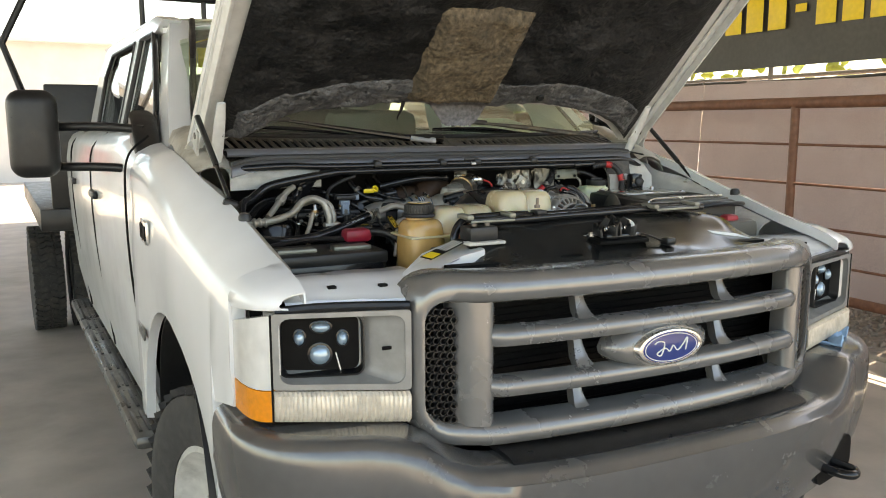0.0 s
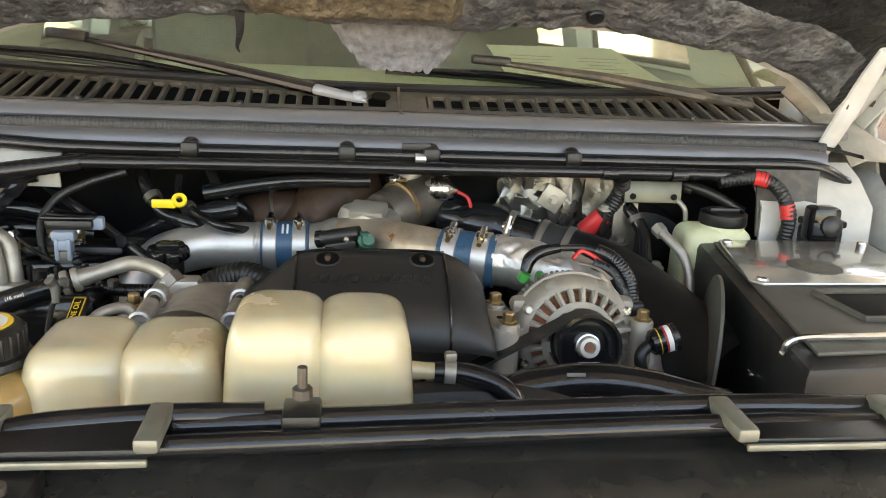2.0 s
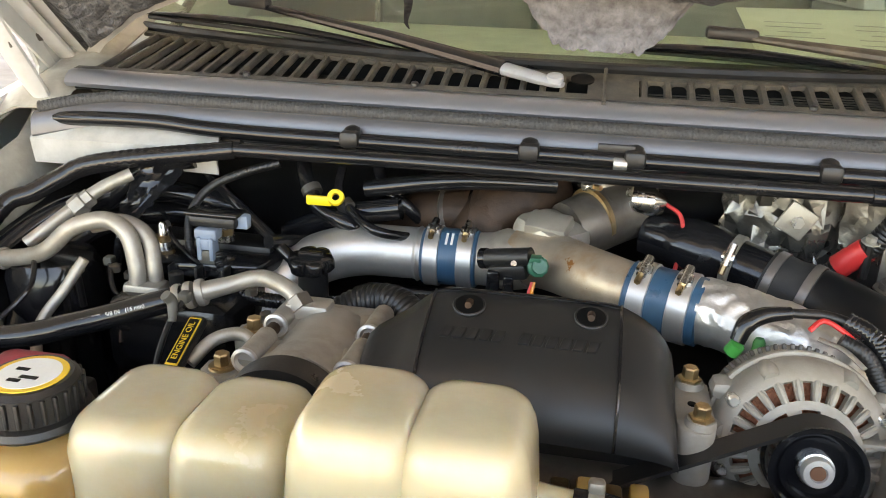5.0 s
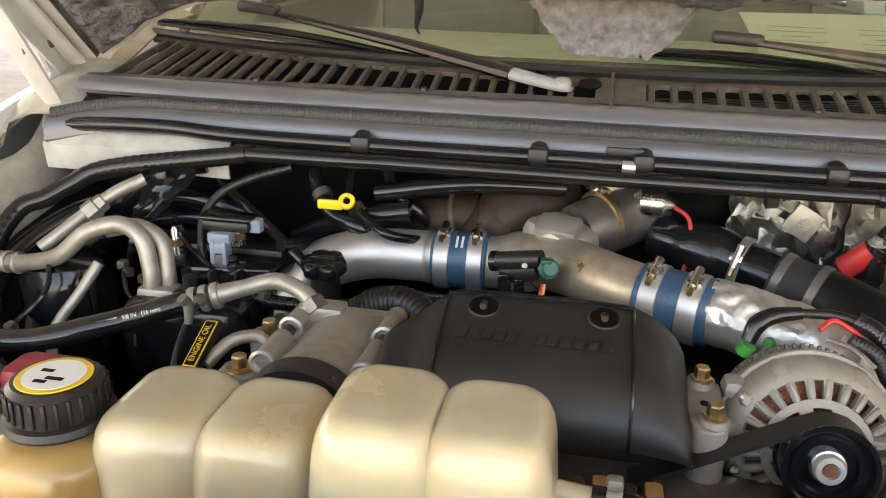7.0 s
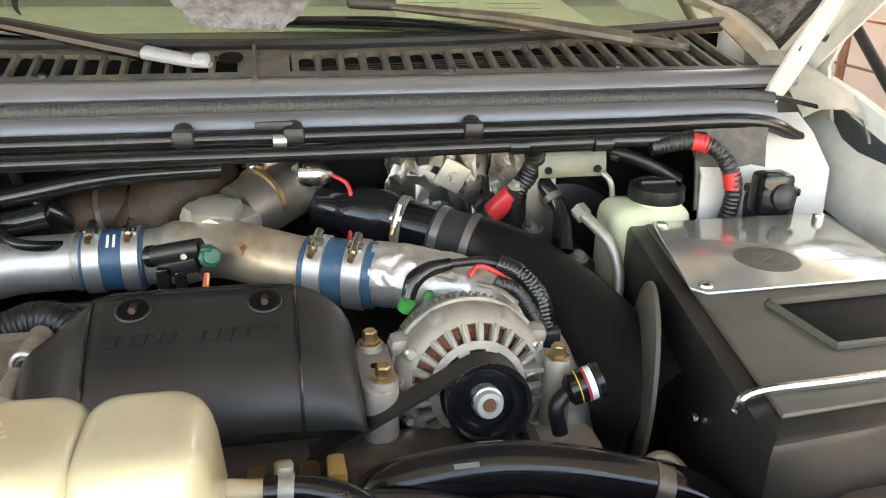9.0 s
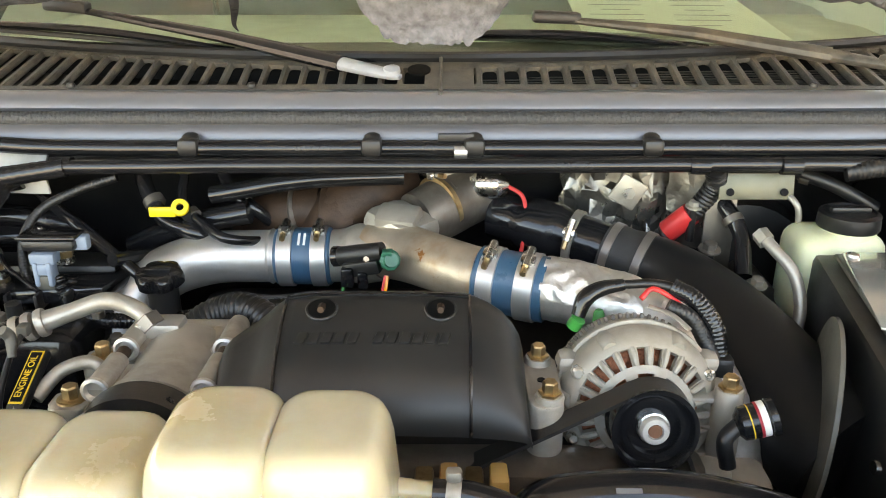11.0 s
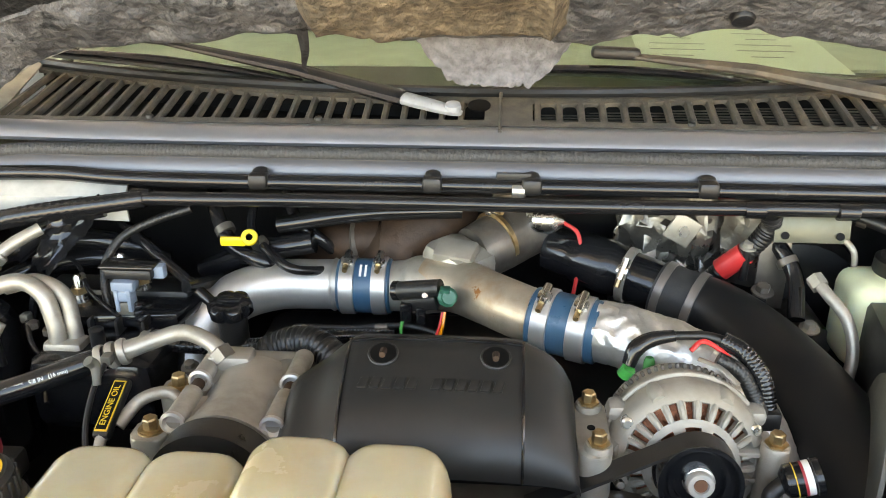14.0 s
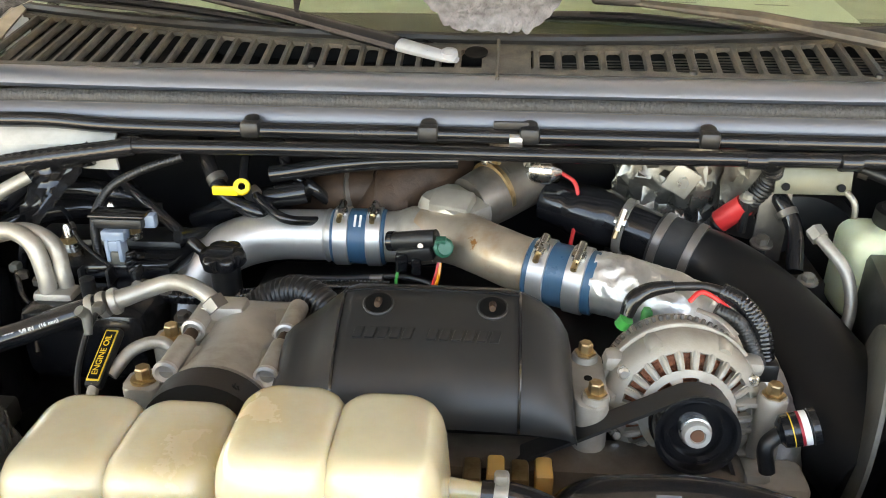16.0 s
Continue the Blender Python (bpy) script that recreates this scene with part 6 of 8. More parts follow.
part("neck", L((0.505, 0.935, 1.382), (0, 0, 1), [(0.034, 0), (0.034, 0.012)], 28), BOTTLE_PALE, resv)
bm = L((0.505, 0.935, 1.392), (0, 0, 1), [(0.036, 0), (0.037, 0.002), (0.036, 0.018), (0.03, 0.021), (0.028, 0.019), (0.01, 0.019)], 32)
cap = part("cap", bm, BLACK, resv)
part("cap_grip", B((0.505, 0.935, 1.414), (0.05, 0.01, 0.008), 0.003), BLACK, cap)
line = thing("metal_fluid_line", (0.42, 0.86, 1.34), "bent pale metal fluid line", "pipe")
part("pipe", P([(0.395, 0.93, 1.385), (0.405, 0.905, 1.375), (0.425, 0.88, 1.35), (0.43, 0.86, 1.31), (0.415, 0.84, 1.26)], 0.0075, 12), CAST, line)
part("fitting", L((0.398, 0.922, 1.382), (-0.3, 0.8, 0.4), [(0.011, -0.008), (0.011, 0.008)], 6), CAST, line)
plate = thing("steel_bracket", (0.4, 0.98, 1.43), "zinc-plated steel bracket with two holes", "bracket")
part("plate", B((0.4, 0.972, 1.432), (0.094, 0.004, 0.034), 0.001, Matrix.Translation((0.4, 0.972, 1.432)) @ Matrix.Rotation(radians(-12), 4, "X")), OLIVE_PLATE, plate)
for x in (0.366, 0.434):
    part("hole", L((x, 0.968, 1.425), (0, -1, 0.47), [(0.005, 0), (0.005, 0.0025)], 14), INK_AND_SHADE, plate)
part("leg", B((0.365, 0.99, 1.36), (0.04, 0.004, 0.1), 0.001), CAST_DARK, plate)
cable = thing("battery_cable", (0.34, 1.0, 1.38), "black ribbed cable marked with red tape", "cable")
part("conduit", P([(0.345, 0.97, 1.455), (0.352, 0.985, 1.43), (0.335, 1.0, 1.39), (0.31, 1.01, 1.36), (0.29, 1.02, 1.33)], 0.0125, 14, rib=0.12, pitch=0.006), BLACK, cable)
part("red_tape", P([(0.331, 1.001, 1.385), (0.318, 1.007, 1.37), (0.305, 1.012, 1.355)], 0.0155, 14), RED, cable, "red tape wrap")
cable2 = thing("battery_cable", (0.6, 0.95, 1.42), "black cable bent over with two bands of red tape", "cable")
part("conduit", P([(0.5, 0.955, 1.455), (0.55, 0.945, 1.464), (0.58, 0.932, 1.456), (0.598, 0.92, 1.43), (0.604, 0.915, 1.4), (0.6, 0.92, 1.34)], 0.0105, 14, rib=0.12, pitch=0.006), BLACK, cable2)
part("red_tape", P([(0.552, 0.9445, 1.464), (0.562, 0.941, 1.463), (0.572, 0.937, 1.4605)], 0.0118, 14), RED, cable2)
part("red_tape", P([(0.5985, 0.9195, 1.428), (0.601, 0.9175, 1.418), (0.603, 0.916, 1.407)], 0.0118, 14), RED, cable2)
box_r = thing("fuse_box", (0.66, 0.92, 1.35), "small black relay box by the inner fender", "box")
part("case", B((0.665, 0.93, 1.36), (0.06, 0.05, 0.07), 0.008), BLACK, box_r)
part("lid", B((0.665, 0.93, 1.4), (0.064, 0.054, 0.012), 0.004), BLACK_GLOSS, box_r)
boost = thing("brake_master_cylinder", (0.36, 1.04, 1.3), "dark brake cylinder against the firewall", "cylinder")
part("booster", L((0.42, 1.1, 1.28), (0, -1, 0), [(0.1, 0), (0.11, 0.02), (0.1, 0.05), (0.04, 0.06)], 28), BLACK, boost)
part("cylinder", P([(0.42, 1.05, 1.28), (0.42, 0.95, 1.28)], 0.024, 16), CAST_DARK, boost)
batt_r = thing("battery", (0.62, 0.44, 1.2), "black battery with a red terminal cover", "battery", "batteries")
part("case", B((0.615, 0.545, 1.1), (0.24, 0.16, 0.2), 0.008), BLACK, batt_r)
part("terminal_cover", B((0.635, 0.43, 1.318), (0.05, 0.04, 0.025), 0.01), RED_DARK, batt_r, "red terminal cover")
part("strap", P([(0.5, 0.42, 1.36), (0.58, 0.4, 1.37), (0.7, 0.44, 1.36), (0.75, 0.6, 1.34)], 0.007, 8), BLACK, batt_r)


# ---- alternator ----
alt = thing("alternator", (0.19, 0.66, 1.31), "cast aluminium alternator with copper windings showing", "alternator")
AC = Vector((0.192, 0.655, 1.318))
AD = Vector((0, -1, 0.2)).normalized()
AU = Vector((1, 0, 0))
AV = AD.cross(AU)
AV = AV if AV.z > 0 else -AV


def ap(r, a, h):
    """A point of the alternator: radius, angle from the right counter-clockwise, height along its axis towards the front."""
    return AC + AU * (r * math.cos(a)) + AV * (r * math.sin(a)) + AD * h


part("rear_housing", L(AC - AD * 0.075, AD, [(0.03, 0), (0.062, 0.004), (0.071, 0.014), (0.072, 0.04), (0.07, 0.048)], 48), ALT_CAST, alt)
part("stator", L(AC - AD * 0.028, AD, [(0.068, 0), (0.0695, 0.002), (0.0695, 0.02), (0.068, 0.022)], 48), CAST_DARK, alt, "dark laminated stator ring")
part("winding", L(AC - AD * 0.01, AD, [(0.03, -0.01), (0.06, -0.006), (0.064, 0.004), (0.062, 0.016), (0.045, 0.024), (0.02, 0.024)], 48), COPPER, alt, "copper winding")


def shell_ring(prof, seg, open_span, per, th):
    """A turned cast shell with windows left open: open_span says between which profile points, per gives (period, open count)."""
    bm = bmesh.new()
    g = [[bm.verts.new(ap(r, 2 * math.pi * k / seg, h)) for k in range(seg)] for r, h in prof]
    for i in range(len(g) - 1):
        for k in range(seg):
            if any(lo <= i < hi and k % p < q for (lo, hi), (p, q) in zip(open_span, per)):
                continue
            bm.faces.new((g[i][k], g[i][(k + 1) % seg], g[i + 1][(k + 1) % seg], g[i + 1][k]))
    bmesh.ops.recalc_face_normals(bm, faces=bm.faces[:])
    bmesh.ops.solidify(bm, geom=bm.faces[:], thickness=th)
    return bm


part("front_shell", shell_ring([(0.0735, -0.03), (0.0752, -0.008), (0.0748, 0.0), (0.0735, 0.006), (0.0705, 0.012), (0.066, 0.0165), (0.0615, 0.0192), (0.0595, 0.0202), (0.054, 0.0228), (0.0485, 0.0252), (0.0465, 0.0262), (0.0425, 0.028), (0.0395, 0.0292), (0.035, 0.0315), (0.031, 0.033), (0.026, 0.036), (0.016, 0.039)], 144, [(6, 9), (7, 10), (12, 14)], [(6, 3), (6, 3), (16, 9)], 0.0065), ALT_CAST, alt, "cast shell with cooling windows", 35)
for k in range(24):
    a = 2 * math.pi * (k + 0.75) / 24
    part("shell_rib", P([ap(0.062, a, 0.0185), ap(0.057, a, 0.0225), ap(0.051, a, 0.0252), ap(0.0465, a, 0.0268)], [0.0022, 0.0032, 0.0032, 0.0022], 8, div=3), ALT_CAST, alt)
for an in (62, 118, 175, 5, 235, 305):
    a = radians(an)
    part("shell_lug", P([ap(0.066, a, -0.02), ap(0.0685, a, 0.004), ap(0.0655, a, 0.0145)], [0.0095, 0.0095, 0.007], 10), ALT_CAST, alt)
part("shell_rim", P([ap(0.0757, a, -0.014) for a in np.linspace(0, 2 * math.pi, 61)], 0.0035, 8, curve=False), ALT_CAST, alt)
for k in range(26):
    a = radians(20 + k * 140 / 25)
    part("rear_fin", B(None, (0.004, 0.0045, 0.018), 0.0012, axis_m(ap(0.0675, a, -0.044), ap(1, a, 0) - ap(0, a, 0), AD)), CAST_DARK, alt)
for x, y, zb in ((0.099, 0.69, 1.25), (0.103, 0.623, 1.24), (0.269, 0.633, 1.255)):
    boss = part("mount_boss", L((x, y, zb), (0, 0, 1), [(0.0145, 0), (0.014, 0.06), (0.0135, 1.345 - zb), (0.012, 1.348 - zb)], 20), ALT_CAST, alt)
    hexbolt("mount_bolt", (x, y, 1.348), (0, 0, 1), 0.0072, 0.013, ZINC, boss)
web = part("mount_plate", S(rrect(0.032, 0.1, 0.014), 0.09, Matrix.Translation((0.1, 0.657, 1.252)), 0.003), ALT_CAST, alt)
part("plate_hole", L((0.099, 0.655, 1.342), (0, 0, 1), [(0.004, 0), (0.004, 0.001)], 12), INK_AND_SHADE, web)
part("lower_housing", B((0.178, 0.614, 1.254), (0.19, 0.032, 0.052), 0.009), ALT_CAST, alt)
part("mount_web", B((0.25, 0.656, 1.288), (0.046, 0.022, 0.105), 0.004), ALT_CAST, alt)
for z in (1.335, 1.305, 1.275, 1.245):
    part("web_rib", B((0.25, 0.642, z), (0.044, 0.022, 0.006), 0.002), ALT_CAST, alt)
part("lower_arm", P([(0.268, 0.628, 1.27), (0.268, 0.612, 1.235), (0.25, 0.6, 1.22)], 0.011, 8), ALT_CAST, alt)
part("shoulder_pad", B(ap(0.076, radians(150), -0.012), (0.024, 0.026, 0.02), 0.009), ALT_CAST, alt)
part("shoulder_pad", B(ap(0.076, radians(30), -0.012), (0.024, 0.026, 0.02), 0.009), ALT_CAST, alt)
for an in (150, 28, 205):
    part("through_bolt", L(ap(0.0695, radians(an), 0.008), AD, [(0.0062, 0), (0.0062, 0.008), (0.004, 0.01)], 8), STEEL, alt)
# pulley, built round its own axis
pul = part("pulley", L(AC + AD * 0.056, AD, [(0.012, -0.024), (0.03, -0.022), (0.0385, -0.02), (0.0385, -0.017), (0.0365, -0.015), (0.0365, 0.008), (0.0385, 0.01), (0.0385, 0.013), (0.0345, 0.013), (0.033, 0.004), (0.029, 0.0035), (0.0285, 0.006), (0.024, 0.006), (0.023, 0.0), (0.012, 0.0)], 48), BLACK_GLOSS, alt, "black multi-rib pulley")
part("pulley_washer", L(AC + AD * 0.056, AD, [(0.0145, 0), (0.0145, 0.006), (0.011, 0.007)], 28), STEEL, pul)
part("shaft_nut", L(AC + AD * 0.063, AD, [(0.0128, -0.002), (0.0128, 0.004), (0.0115, 0.0065), (0.0072, 0.0068), (0.0068, 0.004), (0.002, 0.004)], 28), PALE_STEEL, pul)
part("shaft_end", L(AC + AD * 0.0665, AD, [(0.0064, 0), (0.006, 0.0022), (0.002, 0.0024)], 16), SHAFT_RUST, pul)
part("post_stud", L(ap(0.06, radians(115), -0.078), Vector((0, 0.1, 1)), [(0.007, 0), (0.006, 0.012), (0.004, 0.016)], 10), GREEN, alt, "green connector boot")
lead = thing("alternator_cable", (0.2, 0.72, 1.4), "black alternator cable sleeves with a red-tipped lead", "cable")
part("boot", P([(0.139, 0.71, 1.382), (0.146, 0.716, 1.398), (0.162, 0.722, 1.406), (0.185, 0.724, 1.41)], [0.007, 0.009, 0.008, 0.006], 12), BLACK_GLOSS, lead, "black rubber boot")
part("green_boot", P([(0.134, 0.706, 1.372), (0.139, 0.704, 1.382)], 0.0075, 10), GREEN, lead, "green plastic boot")
part("sleeve", P([(0.185, 0.724, 1.41), (0.22, 0.726, 1.409), (0.25, 0.715, 1.4), (0.272, 0.7, 1.375), (0.28, 0.69, 1.34)], [0.0045, 0.005, 0.006, 0.007, 0.007], 12), BLACK, lead)
part("ribbed_sleeve", P([(0.232, 0.722, 1.408), (0.252, 0.712, 1.4), (0.27, 0.698, 1.378), (0.276, 0.69, 1.35)], 0.0092, 16, rib=0.08, pitch=0.0042), BLACK_GLOSS, lead)
part("ribbed_sleeve", P([(0.225, 0.705, 1.396), (0.247, 0.698, 1.386), (0.262, 0.688, 1.362), (0.27, 0.68, 1.345)], 0.0072, 16, rib=0.08, pitch=0.0036), BLACK, lead)
part("red_lead", P([(0.2, 0.712, 1.4), (0.212, 0.718, 1.408), (0.228, 0.714, 1.402), (0.24, 0.705, 1.394)], 0.0026, 8), RED, lead)
part("tie", B((0.277, 0.683, 1.342), (0.022, 0.018, 0.022), 0.005), BLACK, lead)
part("ground_strap", P([(0.205, 0.7, 1.398), (0.225, 0.69, 1.394), (0.24, 0.675, 1.385)], 0.004, 8, flat=0.4), CAST, lead)

belt = thing("drive_belt", (0.1, 0.585, 1.3), "black ribbed drive belt round the alternator pulley", "belt")
PC = AC + AD * 0.052
pts = []
for k in range(13):
    a = radians(118 - k * 150 / 12)
    pts.append(PC + AU * (0.0385 * math.cos(a)) + AV * (0.0385 * math.sin(a)))
first = pts[0]
run = [Vector((-0.02, first.y - 0.012, 1.262)), first.lerp(Vector((-0.02, first.y - 0.012, 1.262)), 0.5)] + pts + [Vector((0.236, PC.y, 1.28)), Vector((0.262, PC.y, 1.2))]
bm = bmesh.new()
rows = []
for p in run:
    rows.append([p + Vector((0, -0.012, 0)), p + Vector((0, 0.012, 0))])
loft(bm, rows, closed=False)
bmesh.ops.recalc_face_normals(bm, faces=bm.faces[:])
bmesh.ops.solidify(bm, geom=bm.faces[:], thickness=0.0035)
part("belt_band", bm, BLACK_SATIN, belt, smooth=40)

# ---- engine cover ----
cover2 = thing("engine_cover", (-0.06, 0.66, 1.38), "matte black plastic engine cover with raised bars of lettering", "cover")
PROF = [(0.725, 1.33), (0.722, 1.385), (0.714, 1.403), (0.698, 1.409), (0.675, 1.405), (0.645, 1.394), (0.615, 1.378), (0.594, 1.358), (0.584, 1.338), (0.584, 1.325), (0.6, 1.322)]


def cover_ring(x):
    c = abs(x + 0.056)
    if x < -0.056:
        drop = float(np.interp(c, [0.0, 0.076, 0.086, 0.098, 0.112, 0.126, 0.14, 0.148, 0.153, 0.155], [0, 0, 0.003, 0.011, 0.022, 0.03, 0.037, 0.045, 0.06, 0.08]))
    else:
        drop = float(np.interp(c, [0.0, 0.078, 0.09, 0.105, 0.118, 0.128, 0.135, 0.139, 0.141], [0, 0, 0.002, 0.007, 0.014, 0.023, 0.034, 0.05, 0.075]))
    back = 0.024 * float(np.interp(c, [0.085, 0.11, 0.125, 0.143], [0, 0.25, 0.5, 1]))
    return [Vector((x, y - back * max(0, (y - 0.6) / 0.12), z - drop * min(1, max(0.12, (z - 1.32) / 0.075)) + 0.004 * (1 - (c / 0.15) ** 2))) for y, z in PROF]


xs = sorted([-0.056 + q for q in [-0.155, -0.154, -0.153, -0.151, -0.148, -0.144, -0.14, -0.133, -0.126, -0.119, -0.112, -0.105, -0.098, -0.092, -0.0875, -0.0865, -0.0855, -0.0845, -0.08, -0.076, -0.06, -0.03, 0.0001, 0.03, 0.06, 0.078, 0.0845, 0.0855, 0.0865, 0.0875, 0.092, 0.098, 0.105, 0.112, 0.118, 0.123, 0.128, 0.132, 0.135, 0.137, 0.139, 0.14, 0.141]])
bm = bmesh.new()
loft(bm, [cover_ring(x) for x in xs])
shell = part("shell", bm, BLACK_SATIN, cover2, smooth=60)
for sx in (-1, 1):
    x = -0.056 + sx * 0.087
    part("edge_line", P([cover_ring(x)[k] + Vector((0, 0, 0.0008)) for k in range(3, 10)], 0.0016, 6), BLACK_GLOSS, cover2)
part("rim_line", P([cover_ring(-0.056 + q)[3] + Vector((0, -0.006, 0.001)) for q in (-0.086, -0.06, -0.03, 0.0001, 0.03, 0.06, 0.086)], 0.0018, 6), BLACK_GLOSS, cover2)
for x in (-0.107, 0.004):
    c = Vector((x, 0.671, 1.4085))
    up = Vector((0, -0.3, 1)).normalized()
    part("recess_rim", L(c, up, [(0.014, -0.004), (0.0155, 0.0004), (0.0146, 0.0014), (0.0134, 0.0012), (0.0128, -0.002)], 32), BLACK_SATIN, cover2)
    # flat near-black disc painting the shade inside the bolt hole
    part("bolt_recess", L(c, up, [(0.0131, 0), (0.0131, 0.0013), (0.002, 0.0011)], 28), INK_AND_SHADE, cover2, "near-black disc for the shade in the recess")
    part("bolt", P([c + Vector((0, 0.004, 0.001)), c + Vector((0, -0.008, 0.0032))], [0.004, 0.0032], 8), RUSTY, cover2, "brown bolt end")
for k in range(12):
    if k == 5:
        continue
    x = -0.122 + k * 0.0118
    c0 = cover_ring(x)
    y = 0.640
    z = float(np.interp(y, [c0[7].y, c0[6].y, c0[5].y, c0[4].y], [c0[7].z, c0[6].z, c0[5].z, c0[4].z]))
    m = Matrix.Translation((x, y, z)) @ Matrix.Rotation(radians(21), 4, "X") @ Matrix(((1, 0.25, 0, 0), (0, 1, 0, 0), (0, 0, 1, 0), (0, 0, 0, 1)))
    part("letter_bar", B(None, (0.009, 0.013, 0.0034), 0.001, m), BLACK_SATIN, cover2, "raised lettering shown as a bar")

# ---- coolant bottle ----
bottle = thing("coolant_reservoir", (-0.2, 0.46, 1.3), "yellowed translucent coolant bottle with four humps", "reservoir")


def hump(x0, x1, y0, y1, z0, z1, r, name, mt=BOTTLE):
    w, d = x1 - x0, y1 - y0
    rings = []
    for t, inset in ((0.0, 0.0), (0.35, -0.002), (0.6, -0.002), (0.74, 0.0), (0.84, 0.0015), (0.91, 0.004), (0.955, 0.0075), (0.98, 0.0115), (0.993, 0.016), (1.0, 0.022)):
        z = z0 + (z1 - z0) * t
        o = rrect(w - 2 * inset, d - 2 * inset, min(max(0.008, r * 1.35 - inset * 0.3), w / 2 - inset - 0.002), 7)
        rings.append([Vector(((x0 + x1) / 2 + x, (y0 + y1) / 2 + y, z + 0.0015 * noise.noise(Vector((x * 30, y * 30, z1))))) for x, y in o])
    bm = bmesh.new()
    loft(bm, rings)
    return part(name, bm, mt, bottle, smooth=60)


hump(-0.37, -0.276, 0.425, 0.54, 1.24, 1.396, 0.02, "hump")
hump(-0.29, -0.196, 0.425, 0.537, 1.24, 1.397, 0.02, "hump")
hump(-0.192, -0.1, 0.405, 0.518, 1.24, 1.432, 0.02, "hump")
hump(-0.117, -0.026, 0.405, 0.515, 1.24, 1.431, 0.02, "hump")
hump(-0.455, -0.35, 0.4, 0.515, 1.22, 1.37, 0.028, "filler_end", BOTTLE_AMBER)
part("seam_flange", S([(-0.455, 0.395), (-0.03, 0.392), (-0.022, 0.41), (-0.022, 0.51), (-0.035, 0.53), (-0.2, 0.545), (-0.38, 0.55), (-0.46, 0.52)], 0.006, Matrix.Translation((0, 0, 1.326)), 0.002), BOTTLE, bottle)
part("lower_tank", B((-0.24, 0.465, 1.21), (0.42, 0.125, 0.12), 0.02), BOTTLE, bottle)
part("neck", L((-0.405, 0.462, 1.355), (0, 0, 1), [(0.033, 0), (0.033, 0.03)], 28), BOTTLE_AMBER, bottle)
cp = part("pressure_cap", L((-0.405, 0.462, 1.375), (0, 0, 1), [(0.04, 0), (0.042, 0.003), (0.04, 0.008), (0.036, 0.01), (0.035, 0.032), (0.031, 0.036), (0.02, 0.0362)], 40), BLACK, bottle, "dark ribbed pressure cap")
for k in range(26):
    a = 2 * math.pi * k / 26
    part("grip_rib", B((-0.405 + 0.036 * math.cos(a), 0.462 + 0.036 * math.sin(a), 1.396), (0.003, 0.003, 0.02), 0.0008), BLACK, cp)
part("cap_label", L((-0.405, 0.462, 1.4112), (0, 0, 1), [(0.028, 0), (0.0275, 0.0006), (0.01, 0.0006)], 32), LABEL_YELLOW, cp, "yellow warning label")
part("label_centre", L((-0.405, 0.462, 1.4118), (0, 0, 1), [(0.023, 0), (0.023, 0.0004), (0.01, 0.0004)], 32), WHITE_LABEL, cp)
for dx, dy, w in ((-0.008, 0.004, 0.01), (0.004, -0.006, 0.014), (-0.004, -0.012, 0.01)):
    part("label_bar", B((-0.405 + dx, 0.462 + dy, 1.4124), (w, 0.004, 0.0005)), INK_AND_SHADE, cp, smooth=0)
part("outlet_nipple", P([(-0.036, 0.478, 1.357), (-0.01, 0.478, 1.356), (0.01, 0.477, 1.355)], [0.011, 0.0085, 0.0085], 14), BOTTLE, bottle)
hose_b = thing("coolant_hose", (0.05, 0.47, 1.34), "black coolant hose with a spring clamp", "hose")
part("hose", P([(0.0, 0.477, 1.355), (0.03, 0.475, 1.354), (0.062, 0.465, 1.346), (0.082, 0.455, 1.325), (0.09, 0.45, 1.28), (0.09, 0.45, 1.2)], 0.0108, 16), BLACK_GLOSS, hose_b)
part("spring_clamp", P([(0.01, 0.477, 1.355), (0.021, 0.476, 1.3545)], 0.012, 18), CAST, hose_b)
part("clamp_ears", B((0.0155, 0.478, 1.371), (0.012, 0.01, 0.01), 0.003), CAST, hose_b)

# ---- compressor ----
comp = thing("air_conditioning_compressor", (-0.265, 0.68, 1.3), "cast aluminium compressor bolted with rusty bolts", "compressor")
part("barrel", L((-0.262, 0.755, 1.302), (0, -1, 0.03), [(0.03, 0), (0.05, 0.006), (0.053, 0.03), (0.051, 0.08), (0.053, 0.11), (0.05, 0.128)], 36), CAST, comp)
for sx in (-1, 1):
    for ya, yb in ((0.762, 0.705), (0.682, 0.628)):
        x = -0.262 + sx * 0.05
        tb = part("bolt_tube", P([(x, ya, 1.345), (x, yb, 1.347)], 0.011, 18), CAST, comp)
        part("tube_mouth", L((x, yb + 0.002, 1.347), (0, -1, 0.03), [(0.011, 0), (0.0128, 0.001), (0.0128, 0.005), (0.0098, 0.006), (0.0072, 0.002)], 18), ALU, tb)
        part("tube_web", B((x - sx * 0.012, (ya + yb) / 2, 1.337), (0.03, ya - yb, 0.014), 0.003), CAST, tb)
    part("through_bolt", P([(-0.262 + sx * 0.05, 0.7, 1.346), (-0.262 + sx * 0.05, 0.68, 1.347)], 0.007, 10), RUSTY, comp)
